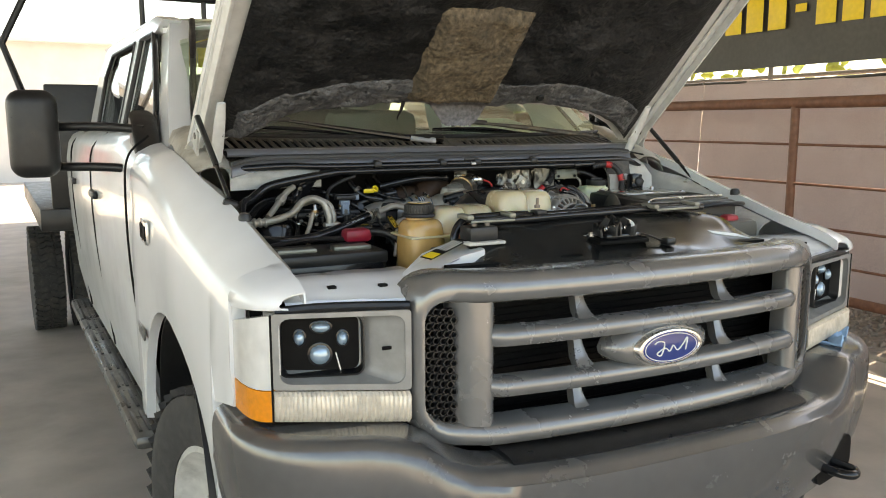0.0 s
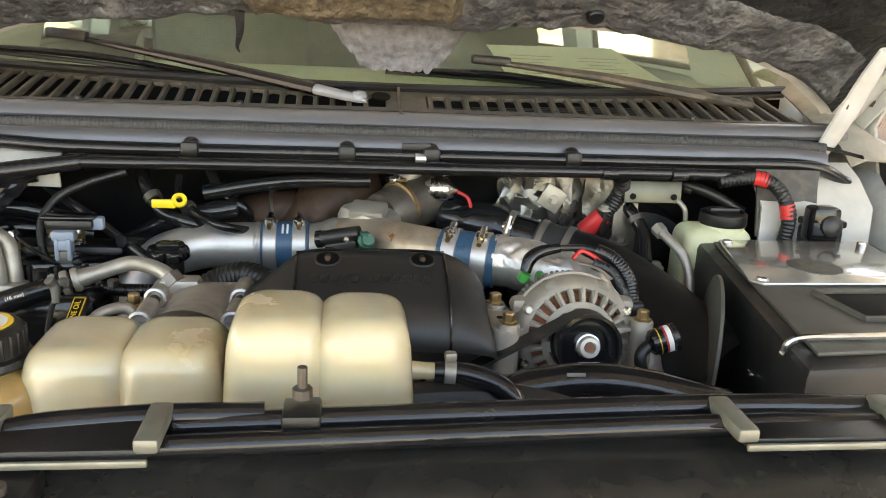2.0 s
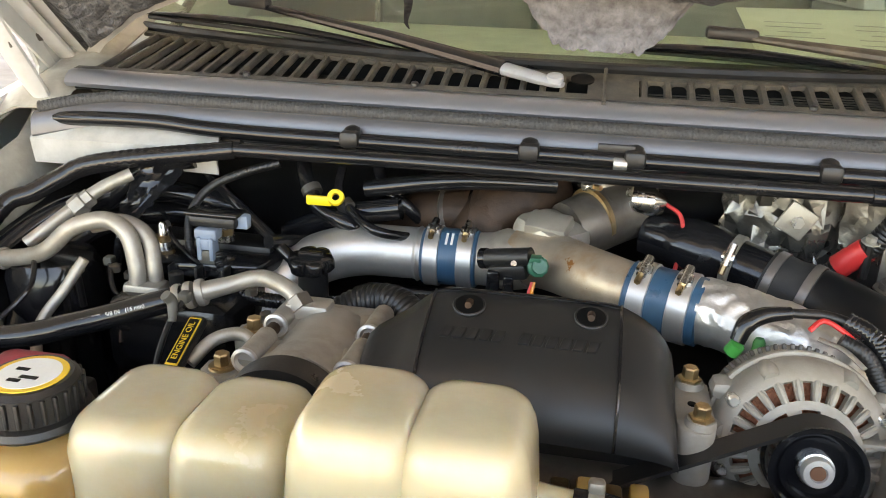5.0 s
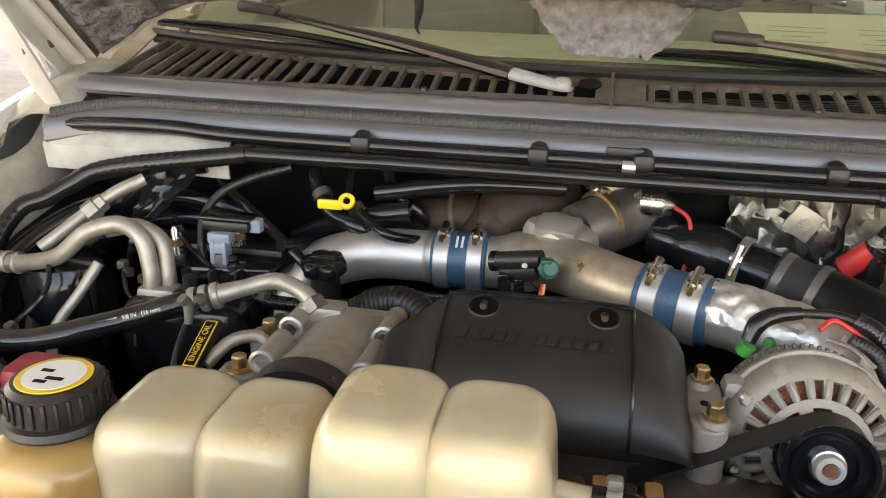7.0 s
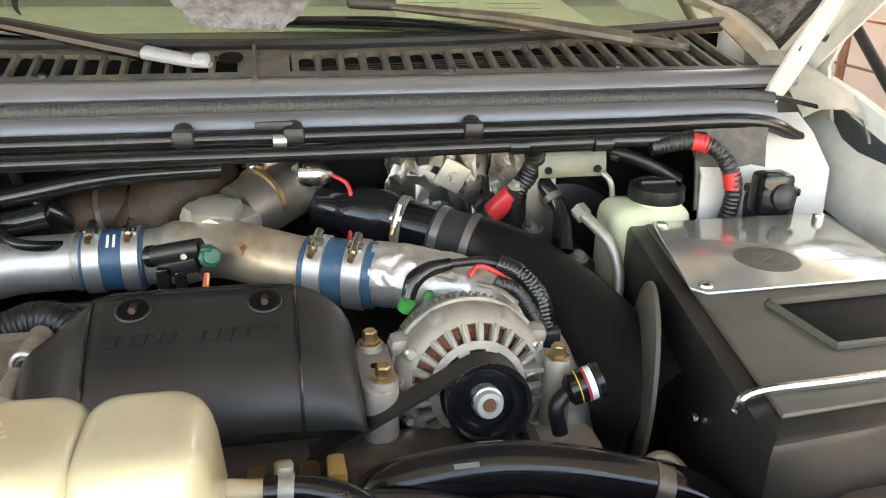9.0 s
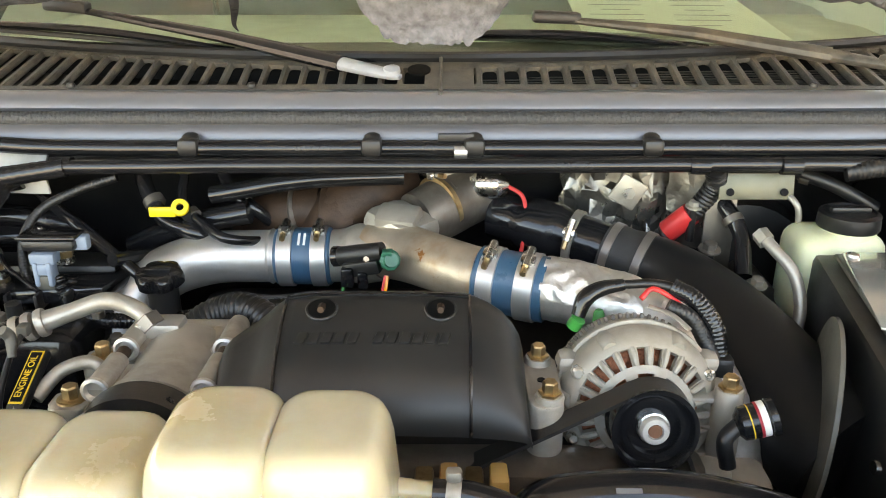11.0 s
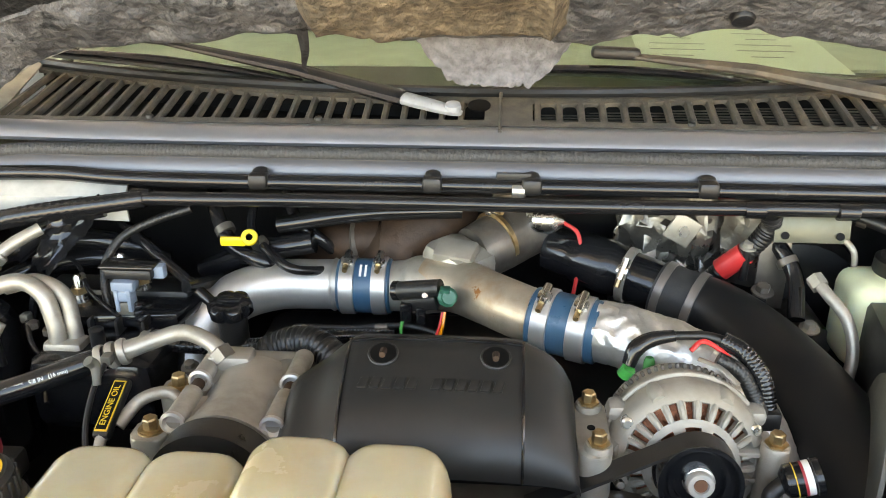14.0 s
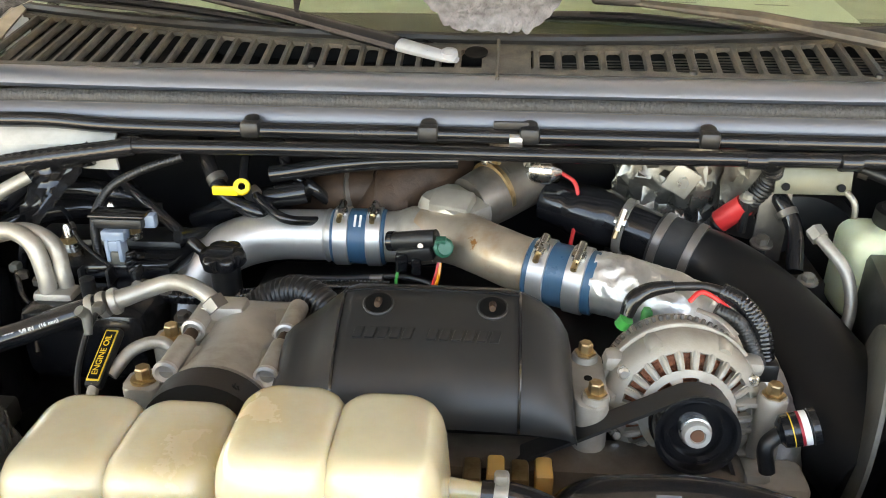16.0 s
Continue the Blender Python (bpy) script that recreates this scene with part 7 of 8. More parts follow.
for x, y, z in ((-0.337, 0.631, 1.338), (-0.337, 0.707, 1.34), (-0.19, 0.64, 1.344), (-0.19, 0.7, 1.35)):
    ear = part("mount_ear", S(rrect(0.036, 0.036, 0.009), 0.07, Matrix.Translation((x, y, z - 0.073)), 0.003), CAST, comp)
    hexbolt("mount_bolt", (x, y, z - 0.003), (0, 0, 1), 0.0078, 0.015, ZINC, ear)
    part("washer", L((x, y, z - 0.003), (0, 0, 1), [(0.0135, 0), (0.013, 0.002), (0.01, 0.0022)], 20), ZINC, ear)
part("rear_cover", B((-0.262, 0.77, 1.31), (0.1, 0.03, 0.07), 0.014), CAST, comp)
part("flange", L((-0.262, 0.632, 1.304), (0, -1, 0.03), [(0.05, 0), (0.058, 0.002), (0.058, 0.012), (0.05, 0.014)], 36), CAST, comp)
part("clutch_pulley", L((-0.262, 0.61, 1.305), (0, -1, 0.03), [(0.05, -0.004), (0.062, 0), (0.062, 0.03), (0.05, 0.032), (0.03, 0.03)], 40), BLACK, comp, "black clutch pulley")
part("port_block", B((-0.29, 0.745, 1.345), (0.05, 0.03, 0.03), 0.006), CAST, comp)
ac_hose = thing("refrigerant_hose", (-0.45, 0.72, 1.35), "black refrigerant hose with crimped metal ends", "hose")
part("metal_end", P([(-0.295, 0.74, 1.352), (-0.315, 0.752, 1.366), (-0.35, 0.762, 1.372), (-0.385, 0.752, 1.364), (-0.41, 0.742, 1.358)], [0.0105, 0.0095, 0.0095, 0.0095, 0.011], 16), CAST, ac_hose)
part("fitting_nut", L((-0.298, 0.742, 1.355), (-0.6, 0.4, 0.55), [(0.014, -0.006), (0.014, 0.008), (0.011, 0.01)], 6), CAST_DARK, ac_hose)
for x, y, z in ((-0.412, 0.741, 1.357), (-0.424, 0.738, 1.354), (-0.436, 0.735, 1.351)):
    part("crimp", L((x, y, z), (-1, -0.28, -0.25), [(0.0145, -0.004), (0.0155, 0), (0.0145, 0.004)], 18), CAST, ac_hose)
part("hose", P([(-0.43, 0.736, 1.352), (-0.47, 0.722, 1.342), (-0.53, 0.7, 1.326), (-0.61, 0.68, 1.308), (-0.7, 0.69, 1.3), (-0.75, 0.74, 1.3)], 0.0135, 16), BLACK_GLOSS, ac_hose)
HD2 = Vector((0.174, 0.055, 0.043)).normalized()
HN2 = Vector((0.5, -0.72, 0.48))
HN2 = (HN2 - HD2 * HN2.dot(HD2)).normalized()
HS = HN2.cross(HD2)
pr = bpy.data.curves.new("hose_text", "FONT")
pr.body, pr.size, pr.align_x, pr.align_y, pr.extrude = "A/C HOSE   5/8 IN   (16 mm)", 0.0062, "CENTER", "CENTER", 0.0001
prt = new("hose_text", pr)
prt.matrix_world = Matrix.Translation(Vector((-0.5, 0.7115, 1.3345)) + HN2 * 0.0141) @ Matrix((HD2, HS, HN2)).transposed().to_4x4()
pr.materials.append(WHITE_LABEL)
prt.parent = ac_hose

# oil filler
filler = thing("oil_filler_cap", (-0.325, 0.85, 1.36), "black finger-grip oil filler cap on its neck", "cap")
fm = axis_m((-0.325, 0.85, 1.35), (0, -0.12, 1))
bm = bmesh.new()
loft(bm, [[fm @ Vector((r * (1 + w * (abs(math.cos(3 * a)) ** 0.6 - 0.5)) * math.cos(a), r * (1 + w * (abs(math.cos(3 * a)) ** 0.6 - 0.5)) * math.sin(a), h)) for a in np.linspace(0, 2 * math.pi, 72, endpoint=False)] for r, w, h in ((0.02, 0, 0), (0.024, 0.15, 0.002), (0.0255, 0.24, 0.005), (0.0255, 0.24, 0.014), (0.0235, 0.22, 0.0185), (0.018, 0.12, 0.02), (0.013, 0.0, 0.0195), (0.002, 0, 0.019))])
fc = part("cap", bm, BLACK_GLOSS, filler, smooth=50)
part("grip_bar", B(None, (0.03, 0.009, 0.006), 0.0025, fm @ Matrix.Translation((0, 0, 0.021))), BLACK_GLOSS, fc)
part("neck", L((-0.322, 0.845, 1.27), (0, 0, 1), [(0.018, 0), (0.018, 0.083)], 16), BLACK, filler)

# tags and dipsticks
TX = Vector((0.02, 0.9, 0.42)).normalized()
TY = Vector((-1, 0.02, 0.0))
TY = (TY - TX * TY.dot(TX)).normalized()
TM = Matrix.Translation((-0.393, 0.665, 1.334)) @ Matrix((TX, TY, TX.cross(TY))).transposed().to_4x4()
tagd = thing("engine_oil_dipstick", (-0.402, 0.67, 1.32), "black dipstick handle with a yellow label", "dipstick")
part("handle", B(None, (0.07, 0.0185, 0.012), 0.004, TM), BLACK, tagd)
part("label", B(None, (0.06, 0.0135, 0.0012), 0.0004, TM @ Matrix.Translation((0, 0, 0.0064))), LABEL_YELLOW, tagd, "yellow label")
part("label_field", B(None, (0.056, 0.0108, 0.0008), 0, TM @ Matrix.Translation((0, 0, 0.0071))), INK_AND_SHADE, tagd)
txt = bpy.data.curves.new("label_text", "FONT")
txt.body, txt.size, txt.align_x, txt.align_y, txt.extrude = "ENGINE OIL", 0.0088, "CENTER", "CENTER", 0.0002
tob = new("label_text", txt)
tob.matrix_world = TM @ Matrix.Translation((0, 0, 0.0078))
txt.materials.append(LABEL_YELLOW)
tob.parent = tagd
part("stem", P([TM @ Vector((-0.03, 0, 0)), TM @ Vector((-0.05, 0.002, -0.01)), (-0.41, 0.61, 1.25)], 0.006, 10), CAST, tagd)
part("hook_plug", P([(-0.42, 0.69, 1.345), (-0.424, 0.7, 1.362), (-0.428, 0.695, 1.372)], [0.004, 0.006, 0.006], 10), BOX_GREY, tagd)
part("tube", P([(-0.385, 0.655, 1.32), (-0.37, 0.68, 1.335), (-0.345, 0.69, 1.34), (-0.33, 0.69, 1.33)], 0.007, 10), CAST, tagd)
dip = thing("transmission_dipstick", (-0.336, 0.96, 1.41), "yellow plastic dipstick ring and tab", "dipstick")
part("ring", L((-0.33, 0.96, 1.407), (0.2, -0.8, 0.5), [(0.005, -0.004), (0.01, -0.004), (0.0115, 0), (0.01, 0.004), (0.005, 0.004), (0.005, -0.004)], 24), YELLOW, dip)
part("tab", B((-0.352, 0.957, 1.402), (0.034, 0.006, 0.013), 0.002), YELLOW, dip)
part("tube", P([(-0.326, 0.965, 1.398), (-0.31, 0.98, 1.36), (-0.29, 1.0, 1.3)], 0.007, 10), BLACK, dip)


# ---- passenger side of the bay ----
batt = thing("battery", (-0.64, 0.54, 1.15), "black battery with a grey handle strip", "battery", "batteries")
part("case", B((-0.635, 0.56, 1.17), (0.29, 0.18, 0.2), 0.008), BLACK_GLOSS, batt)
part("lid", B((-0.635, 0.56, 1.278), (0.295, 0.185, 0.03), 0.006), BLACK_SATIN, batt)
for x in (-0.71, -0.565):
    part("vent_cover", B((x, 0.535, 1.297), (0.1, 0.04, 0.012), 0.004), PLATE_GREY, batt, "grey vent cover")
part("terminal_cover", B((-0.525, 0.6, 1.318), (0.075, 0.05, 0.035), 0.012), CRIMSON, batt, "dull crimson terminal cover")
part("clamp_strap", P([(-0.79, 0.6, 1.3), (-0.64, 0.61, 1.312), (-0.5, 0.6, 1.305)], 0.012, 8, flat=0.5), BLACK, batt)
part("cable", P([(-0.5, 0.6, 1.325), (-0.46, 0.56, 1.325), (-0.42, 0.5, 1.3), (-0.4, 0.42, 1.29), (-0.39, 0.36, 1.3)], 0.011, 12, rib=0.1, pitch=0.006), BLACK, batt)
tray = part("battery_tray", B((-0.635, 0.56, 1.0), (0.31, 0.2, 0.12), 0.01), BLACK, batt)

ac = thing("refrigerant_pipes", (-0.6, 0.82, 1.35), "bent pale aluminium refrigerant pipes", "pipe")
part("pipe", P([(-0.76, 0.82, 1.335), (-0.7, 0.81, 1.342), (-0.645, 0.8, 1.36), (-0.61, 0.81, 1.39), (-0.575, 0.825, 1.398), (-0.545, 0.82, 1.385), (-0.532, 0.812, 1.35), (-0.53, 0.808, 1.32)], 0.0105, 16), CAST, ac)
part("pipe", P([(-0.6, 0.835, 1.385), (-0.56, 0.84, 1.392), (-0.525, 0.832, 1.378), (-0.515, 0.822, 1.345), (-0.513, 0.82, 1.32)], 0.0095, 16), CAST, ac)
part("block", B((-0.522, 0.812, 1.318), (0.05, 0.03, 0.022), 0.006), CAST, ac)
for x in (-0.745, -0.73, -0.715):
    part("crimp", L((x, 0.815, 1.338), (1, -0.1, 0.1), [(0.013, -0.004), (0.0145, 0), (0.013, 0.004)], 16), CAST, ac)
part("valve_cap", L((-0.478, 0.806, 1.325), (0, 0, 1), [(0.009, 0), (0.009, 0.022), (0.006, 0.024)], 12), BLACK, ac)
part("drain_pipe", P([(-0.585, 0.79, 1.36), (-0.6, 0.77, 1.33), (-0.62, 0.74, 1.29), (-0.6, 0.7, 1.25)], 0.0065, 10), CAST, ac)
acc = thing("accumulator_can", (-0.69, 0.85, 1.2), "black round accumulator can", "can")
part("can", L((-0.68, 0.86, 1.12), (0, 0, 1), [(0.06, 0), (0.06, 0.19), (0.05, 0.21), (0.02, 0.215)], 28), BLACK_GLOSS, acc)
part("line", P([(-0.6, 0.93, 1.425), (-0.63, 0.905, 1.41), (-0.66, 0.875, 1.385), (-0.7, 0.84, 1.35)], 0.0085, 14), CAST, acc)
part("union", L((-0.652, 0.885, 1.39), (0.55, 0.45, 0.5), [(0.011, -0.01), (0.0145, -0.008), (0.0145, 0.008), (0.012, 0.01), (0.012, 0.02), (0.009, 0.022)], 6), CAST, acc)
heater = thing("heater_hose", (-0.7, 0.8, 1.28), "thick black heater hoses curving at the inner fender", "hose", "heater hoses")
part("hose", P([(-0.5, 1.02, 1.36), (-0.6, 0.99, 1.385), (-0.7, 0.93, 1.37), (-0.755, 0.84, 1.32), (-0.74, 0.75, 1.27), (-0.66, 0.69, 1.25)], 0.016, 14), BLACK_GLOSS, heater)
heater2 = thing("heater_hose", (-0.7, 0.8, 1.25), "thick black heater hoses curving at the inner fender", "hose", "heater hoses")
part("hose", P([(-0.48, 1.04, 1.33), (-0.6, 1.0, 1.35), (-0.68, 0.95, 1.335), (-0.72, 0.87, 1.29), (-0.7, 0.79, 1.24)], 0.016, 14), BLACK_GLOSS, heater2)

vc = thing("valve_cover", (-0.47, 0.85, 1.28), "greasy black valve cover with studs", "valve cover")
part("cover", B((-0.48, 0.9, 1.27), (0.16, 0.26, 0.1), 0.02), BLACK_GLOSS, vc)
part("shelf", S([(-0.56, 0.84), (-0.4, 0.86), (-0.38, 0.93), (-0.44, 0.97), (-0.57, 0.95)], 0.02, Matrix.Translation((0, 0, 1.322)), 0.006), BLACK_GLOSS, vc, "glossy black shelf")
for k in range(4):
    part("cover_rib", B((-0.54 + 0.035 * k, 0.862, 1.326), (0.005, 0.05, 0.03), 0.002), BLACK, vc)
for x, y in ((-0.59, 0.855), (-0.56, 0.84), (-0.42, 0.84), (-0.395, 0.83)):
    part("cover_bolt", L((x, y, 1.318), (0, 0, 1), [(0.008, 0), (0.008, 0.008), (0.005, 0.01)], 6), CAST_DARK, vc)
part("bracket_arm", B((-0.5, 0.93, 1.34), (0.2, 0.05, 0.02), 0.006), BLACK, vc)
for x, y, z in ((-0.545, 0.9, 1.36), (-0.46, 0.905, 1.375), (-0.505, 0.945, 1.372)):
    s = part("stud", L((x, y, z - 0.02), (0, 0, 1), [(0.011, 0), (0.011, 0.008), (0.007, 0.01), (0.006, 0.03), (0.003, 0.034)], 12), STEEL, vc)
    part("stud_nut", L((x, y, z - 0.012), (0, 0, 1), [(0.011, 0), (0.011, 0.008)], 6), ZINC, s)
sensor = thing("pressure_sensor", (-0.46, 0.872, 1.37), "grey-blue sensor plugged into a black bracket", "sensor")
part("sensor_body", B((-0.458, 0.878, 1.392), (0.062, 0.03, 0.014), 0.004), BLACK, sensor)
part("plate", B((-0.458, 0.876, 1.402), (0.07, 0.03, 0.004), 0.0015), BLACK_GLOSS, sensor, "thin black plate")
part("plug", B((-0.464, 0.866, 1.378), (0.03, 0.02, 0.014), 0.003), BLUE_GREY, sensor)
for q in (-0.008, 0.008):
    part("plug_rail", B((-0.464 + q, 0.862, 1.36), (0.006, 0.018, 0.03), 0.002), BLUE_GREY, sensor)
part("plug_core", B((-0.464, 0.866, 1.362), (0.018, 0.014, 0.03), 0.003), BOX_GREY, sensor)
part("plug_latch", B((-0.464, 0.857, 1.366), (0.014, 0.006, 0.014), 0.002), BLUE_GREY, sensor, "grey-blue plug")
part("plug_tip", B((-0.464, 0.864, 1.348), (0.022, 0.018, 0.02), 0.003), BOX_GREY, sensor)
part("side_ear", B((-0.425, 0.88, 1.392), (0.02, 0.014, 0.018), 0.003), BLUE_GREY, sensor)
part("lead", P([(-0.464, 0.862, 1.34), (-0.475, 0.86, 1.33), (-0.495, 0.875, 1.345), (-0.505, 0.9, 1.385), (-0.49, 0.925, 1.415), (-0.45, 0.94, 1.435), (-0.4, 0.95, 1.45)], 0.0052, 12, rib=0.12, pitch=0.004), BLACK, sensor)
part("lower_loom", P([(-0.455, 0.87, 1.35), (-0.44, 0.855, 1.325), (-0.41, 0.84, 1.312), (-0.36, 0.835, 1.31), (-0.3, 0.84, 1.312), (-0.2, 0.845, 1.325), (-0.12, 0.84, 1.33)], 0.0085, 14, rib=0.14, pitch=0.0048), BLACK_GLOSS, sensor)
crank = thing("breather_hose", (-0.2, 0.77, 1.34), "ribbed black breather hose behind the compressor", "hose")
part("hose", P([(-0.285, 0.8, 1.312), (-0.25, 0.805, 1.335), (-0.21, 0.795, 1.345), (-0.175, 0.77, 1.33), (-0.165, 0.75, 1.29)], 0.0175, 18, rib=0.1, pitch=0.0065), BLACK, crank)
part("rail", P([(-0.26, 0.79, 1.318), (-0.1, 0.79, 1.33)], 0.006, 8), CAST_DARK, crank)

egr = thing("throttle_sensor", (-0.075, 0.85, 1.37), "black sensor with a green plug and coloured wires", "sensor")
part("body", P([(-0.122, 0.884, 1.372), (-0.1, 0.876, 1.378), (-0.066, 0.866, 1.386)], 0.0115, 14), BLACK, egr)
part("body_cap", L((-0.124, 0.885, 1.3715), (-1, 0.3, -0.2), [(0.0125, -0.006), (0.0125, 0.002), (0.009, 0.004)], 14), BLACK_GLOSS, egr)
part("body_plate", B(None, (0.046, 0.02, 0.018), 0.003, Matrix.Translation((-0.09, 0.868, 1.366)) @ Matrix.Rotation(radians(-14), 4, "Y") @ Matrix.Rotation(radians(-14), 4, "Z")), BLACK, egr)
part("side_plug", B((-0.108, 0.862, 1.355), (0.015, 0.014, 0.024), 0.003), BLACK_GLOSS, egr)
part("side_plug", B((-0.09, 0.86, 1.352), (0.012, 0.012, 0.022), 0.003), BLACK_GLOSS, egr)
part("screw", L((-0.085, 0.86, 1.378), (0.1, -0.8, 0.6), [(0.004, 0), (0.0035, 0.003)], 8), STEEL, egr)
gp = part("green_plug", L((-0.06, 0.868, 1.374), (0.25, -0.8, 0.35), [(0.012, 0), (0.0125, 0.004), (0.0125, 0.012), (0.009, 0.014), (0.0085, 0.02)], 10), GREEN_DARK, egr, "dark green plug", 20)
part("plug_tab", B((-0.06, 0.858, 1.388), (0.012, 0.014, 0.005), 0.001), GREEN_DARK, gp)
part("wire_red", P([(-0.062, 0.85, 1.362), (-0.066, 0.84, 1.345), (-0.07, 0.82, 1.335), (-0.06, 0.79, 1.335)], 0.0022, 8), RED, egr)
part("wire_orange", P([(-0.06, 0.85, 1.362), (-0.062, 0.84, 1.347), (-0.066, 0.82, 1.337)], 0.0022, 8), AMBER, egr)
part("wire_green", P([(-0.112, 0.862, 1.348), (-0.114, 0.85, 1.335), (-0.11, 0.83, 1.33)], 0.0022, 8), GREEN, egr)

# engine block under it all
block = thing("engine_block", (0, 0.8, 1.1), "dark engine block with cast brackets", "engine")
part("block", B((-0.05, 0.83, 1.12), (0.56, 0.42, 0.3), 0.03), BLACK, block)
part("front_case", B((0.0, 0.61, 1.12), (0.5, 0.06, 0.34), 0.02), CAST_DARK, block)
for k in range(4):
    part("fuel_fitting", B((-0.01 + 0.022 * k, 0.575, 1.27 + 0.004 * (k % 2)), (0.017, 0.03, 0.05), 0.004), BOTTLE_AMBER if k % 2 else ZINC, block)
part("bracket", B((0.2, 0.615, 1.222), (0.22, 0.05, 0.1), 0.012), ALT_CAST, block)
for x0, y0, z0, x1, y1, z1, r in ((-0.42, 1.02, 1.33, -0.25, 0.99, 1.39, 0.016), (-0.35, 1.05, 1.3, -0.4, 0.9, 1.36, 0.009), (-0.3, 1.0, 1.41, -0.05, 1.02, 1.43, 0.012), (-0.55, 1.02, 1.42, -0.36, 0.9, 1.33, 0.008), (-0.6, 0.99, 1.4, -0.53, 0.97, 1.44, 0.012), (-0.66, 0.96, 1.37, -0.55, 0.985, 1.43, 0.011)):
    part("hard_line", P([(x0, y0, z0), ((x0 + x1) / 2, (y0 + y1) / 2 - 0.015, (z0 + z1) / 2 + 0.012), (x1, y1, z1)], r, 10), BLACK_GLOSS, block)
part("valve_rocker", B((0.25, 0.98, 1.27), (0.16, 0.3, 0.1), 0.02), BLACK, block)
shroud = thing("fan_shroud", (0, 0.5, 1.25), "black radiator fan shroud", "shroud")
part("rim", P([(0.36 * math.cos(a), 0.47 + 0.02 * math.sin(2 * a), 1.0 + 0.33 * math.sin(a)) for a in np.linspace(0.1, math.pi - 0.1, 22)], 0.018, 8), BLACK, shroud)
part("panel", thick_sheet([[Vector((x, y, z - 0.1 * (x / 0.45) ** 2)) for x in np.linspace(-0.45, 0.45, 19)] for y, z in ((0.37, 1.3), (0.42, 1.285), (0.49, 1.29), (0.5, 1.2))], 0.005), BLACK_GLOSS, shroud, smooth=50)
part("radiator_hose", P([(0.06, 0.56, 1.22), (0.085, 0.525, 1.3), (0.14, 0.515, 1.322), (0.2, 0.51, 1.324), (0.27, 0.5, 1.312), (0.34, 0.485, 1.292), (0.4, 0.45, 1.25)], 0.021, 20), BLACK_GLOSS, shroud, "glossy black upper radiator hose")
for p, q in (((0.1, 0.522, 1.308), (0.113, 0.519, 1.314)), ((0.3, 0.494, 1.304), (0.314, 0.491, 1.3))):
    part("hose_clamp", P([p, q], 0.0226, 20), CAST_DARK, shroud)
for k in range(3):
    part("hose_print", B((0.15 + 0.03 * k, 0.494, 1.2945 - 0.002 * k), (0.02, 0.004, 0.0005), 0, Matrix.Translation((0.15 + 0.03 * k, 0.4985, 1.3405 - 0.0012 * k)) @ Matrix.Rotation(radians(40), 4, "X")), GREY_INK, shroud, smooth=0)
part("vent_loop", P([(0.3, 0.51, 1.25), (0.315, 0.53, 1.29), (0.335, 0.53, 1.3), (0.35, 0.515, 1.28), (0.355, 0.5, 1.22)], 0.006, 10), CAST, shroud)

# crossbars and lines over the radiator
bars = thing("cooler_lines", (0, 0.33, 1.37), "black cooler lines and support bar over the radiator", "pipe")
part("support_bar", P([(-0.24, 0.345, 1.372), (0.0, 0.35, 1.376), (0.25, 0.352, 1.38), (0.42, 0.35, 1.376)], 0.011, 12), BLACK_GLOSS, bars)
part("support_bar", P([(-0.3, 0.315, 1.37), (0.0, 0.322, 1.374), (0.25, 0.325, 1.378), (0.42, 0.325, 1.374)], 0.009, 12), BLACK_GLOSS, bars)
part("drop_line", P([(-0.15, 0.352, 1.378), (-0.25, 0.345, 1.38), (-0.34, 0.33, 1.376), (-0.375, 0.318, 1.345), (-0.38, 0.31, 1.29)], 0.0105, 14), BLACK_GLOSS, bars)
for x, w in ((-0.286, 0.118), (0.298, 0.144)):
    pad = part("line_guard", B((x, 0.318, 1.378), (w, 0.05, 0.01), 0.004), BLACK, bars)
    for q in (-0.5, 0.5):
        part("guard_clip", B((x + w * q, 0.32, 1.386), (0.018, 0.06, 0.012), 0.003), PLATE_GREY, pad, "grey plastic clip")
part("guard_edge", B((-0.286, 0.286, 1.376), (0.122, 0.004, 0.006), 0.0015), PLATE_GREY, bars)
part("guard_edge", B((0.298, 0.288, 1.378), (0.148, 0.004, 0.006), 0.0015), PLATE_GREY, bars)
br = part("centre_bracket", B((-0.12, 0.342, 1.384), (0.03, 0.036, 0.012), 0.003), BLACK, bars)
part("bracket_bolt", L((-0.12, 0.35, 1.394), (0, 0, 1), [(0.008, 0), (0.008, 0.008), (0.004, 0.009), (0.004, 0.026)], 8), CAST_DARK, br)
mod = thing("trailer_module", (-0.33, 0.28, 1.36), "black module on a white tray by the support", "module")
part("case", B((-0.335, 0.27, 1.352), (0.075, 0.06, 0.035), 0.006), BLACK, mod)
part("tray", B((-0.335, 0.262, 1.332), (0.1, 0.075, 0.008), 0.003), WHITE_DUSTY, mod)
for dx in (-0.018, 0.018):
    part("stud", L((-0.335 + dx, 0.262, 1.37), (0, 0, 1), [(0.007, 0), (0.007, 0.006)], 10), CAST_DARK, mod)
stick = thing("service_label", (-0.46, 0.27, 1.3), "yellow, black and white service label on the brace", "label")
SM = Matrix.Translation((-0.437, 0.25, 1.3235)) @ Matrix.Rotation(radians(22), 4, "Z") @ Matrix.Rotation(radians(-13), 4, "Y") @ Matrix.Rotation(radians(4), 4, "X")
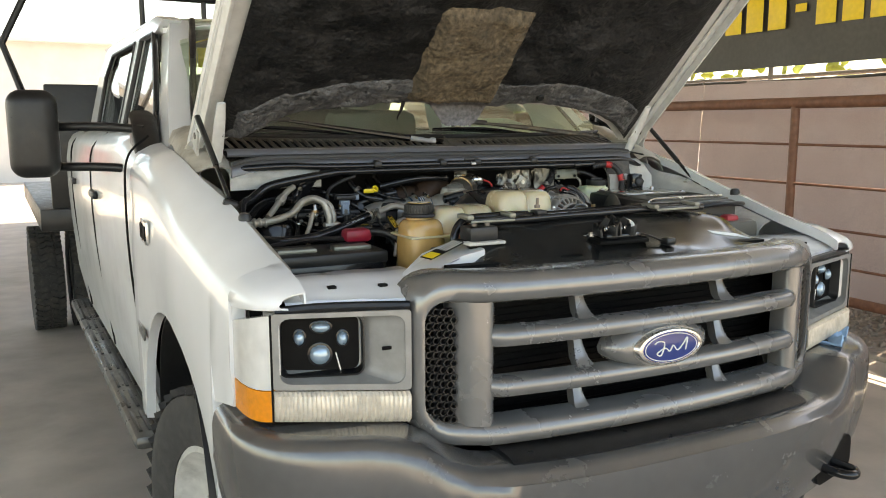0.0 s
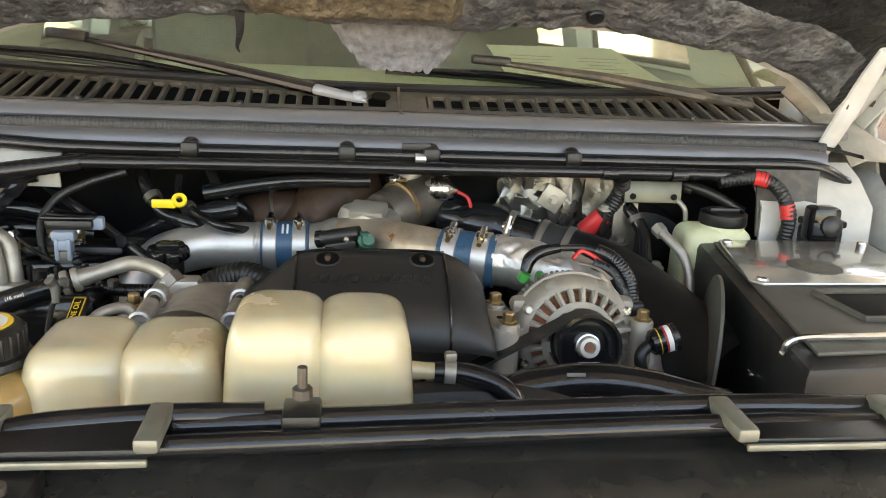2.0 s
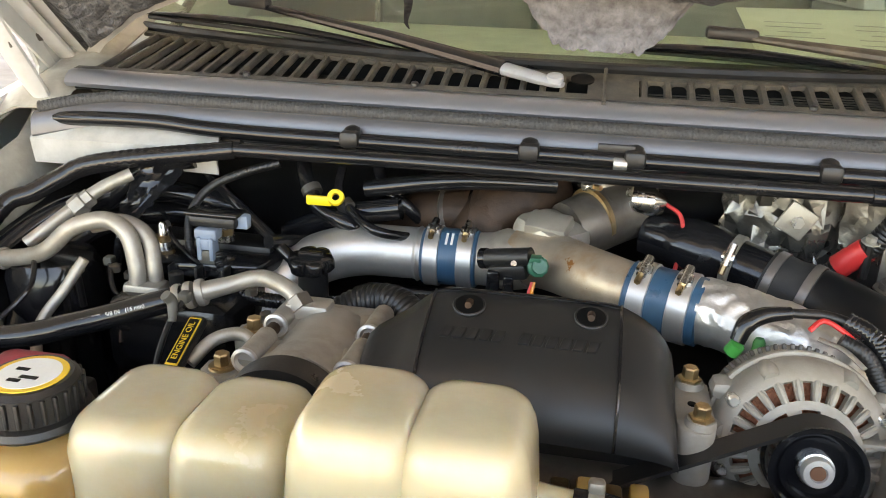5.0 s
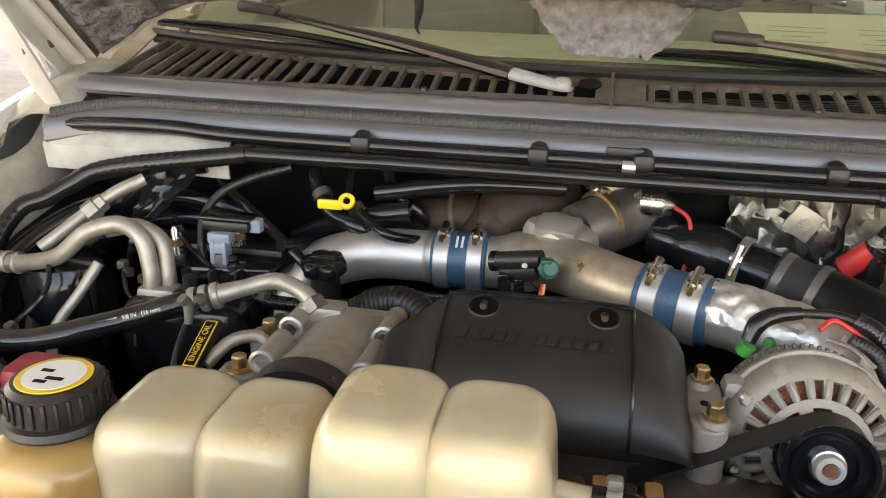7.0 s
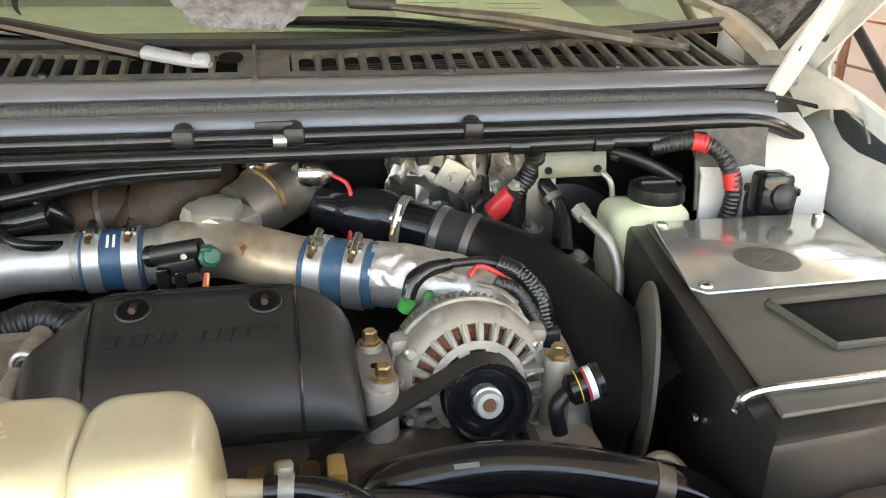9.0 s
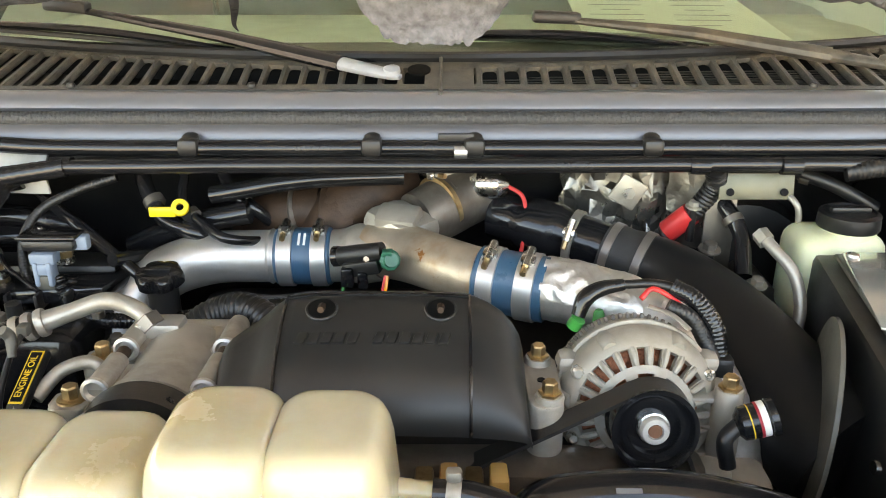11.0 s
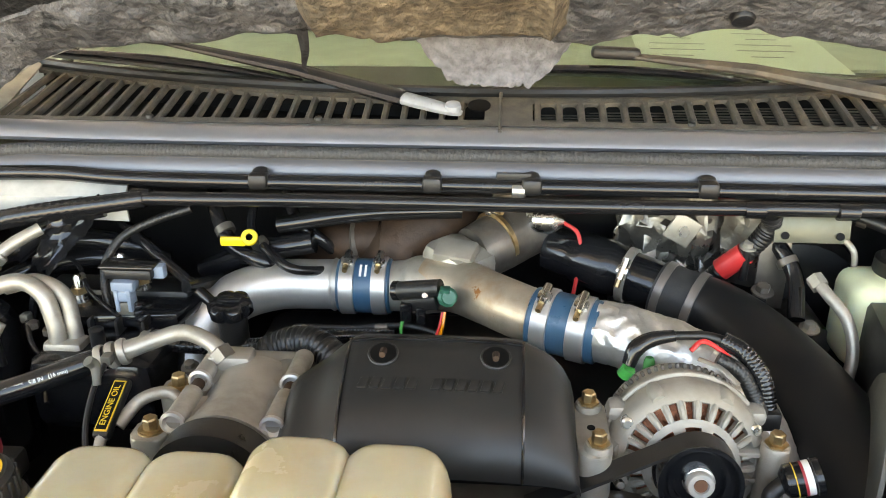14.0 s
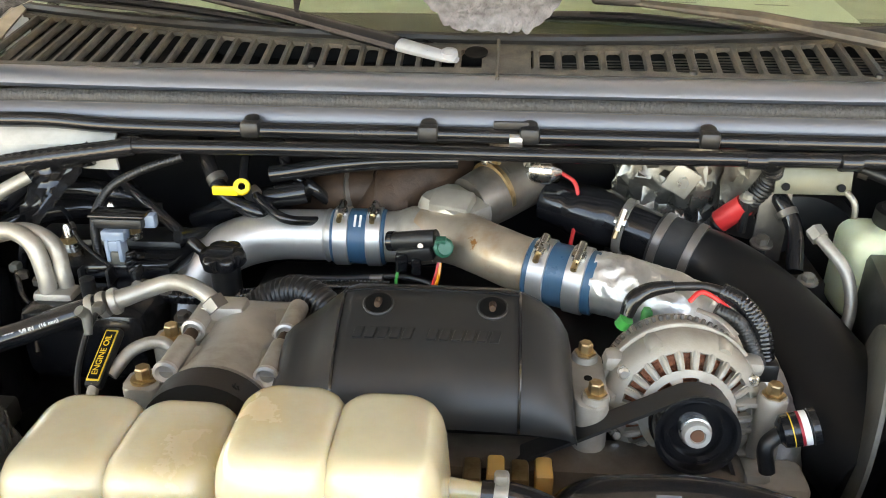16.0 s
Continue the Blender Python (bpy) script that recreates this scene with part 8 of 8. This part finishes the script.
part("sheet", B(None, (0.13, 0.035, 0.0012), 0, SM), INK_AND_SHADE, stick, smooth=0)
part("yellow_field", B(None, (0.03, 0.03, 0.0008), 0, SM @ Matrix.Translation((-0.045, 0, 0.001))), YELLOW, stick, smooth=0)
for k in range(4):
    part("text_bar", B(None, (0.06, 0.003, 0.0006), 0, SM @ Matrix.Translation((0.02, -0.012 + 0.008 * k, 0.001))), WHITE_LABEL, stick, smooth=0)

# fasteners and plugs round the valve cover
for x, y, z, r, mt in ((-0.57, 0.87, 1.345, 0.007, STEEL), (-0.43, 0.83, 1.325, 0.006, CAST), (-0.62, 0.82, 1.33, 0.006, STEEL), (-0.36, 0.79, 1.31, 0.007, CAST_DARK), (0.34, 0.94, 1.36, 0.009, CAST_DARK), (0.39, 0.9, 1.33, 0.008, CAST), (0.33, 0.99, 1.4, 0.007, CAST)):
    fs = thing("fastener", (x, y, z), "small greasy bolt in the engine bay", "bolt", "bay fasteners")
    part("head", L((x, y, z), (0, -0.2, 1), [(r, 0), (r, r * 0.9), (r * 0.8, r)], 6), mt, fs, smooth=20)
    part("washer", L((x, y, z - 0.002), (0, -0.2, 1), [(r * 1.6, 0), (r * 1.55, 0.0022), (r, 0.0024)], 16), mt, fs)
    part("shank", P([(x, y, z), (x, y + 0.004, z - 0.05)], r * 0.8, 8), BLACK, fs)
for pts, col in ((((-0.6, 0.86, 1.33), (-0.58, 0.83, 1.31), (-0.55, 0.8, 1.3), (-0.53, 0.76, 1.27)), BLACK_GLOSS), (((-0.42, 0.72, 1.36), (-0.425, 0.69, 1.34), (-0.42, 0.65, 1.31), (-0.405, 0.62, 1.27)), BLACK), (((-0.66, 0.72, 1.3), (-0.64, 0.76, 1.33), (-0.66, 0.8, 1.35), (-0.69, 0.84, 1.34)), BLACK_GLOSS)):
    w = thing("wire_lead", pts[0], "thin black wire lead across the bay", "wiring")
    part("wire", P(pts, 0.0032, 8), col, w)
    part("plug", B(pts[0], (0.012, 0.014, 0.012), 0.003), BOX_GREY, w)
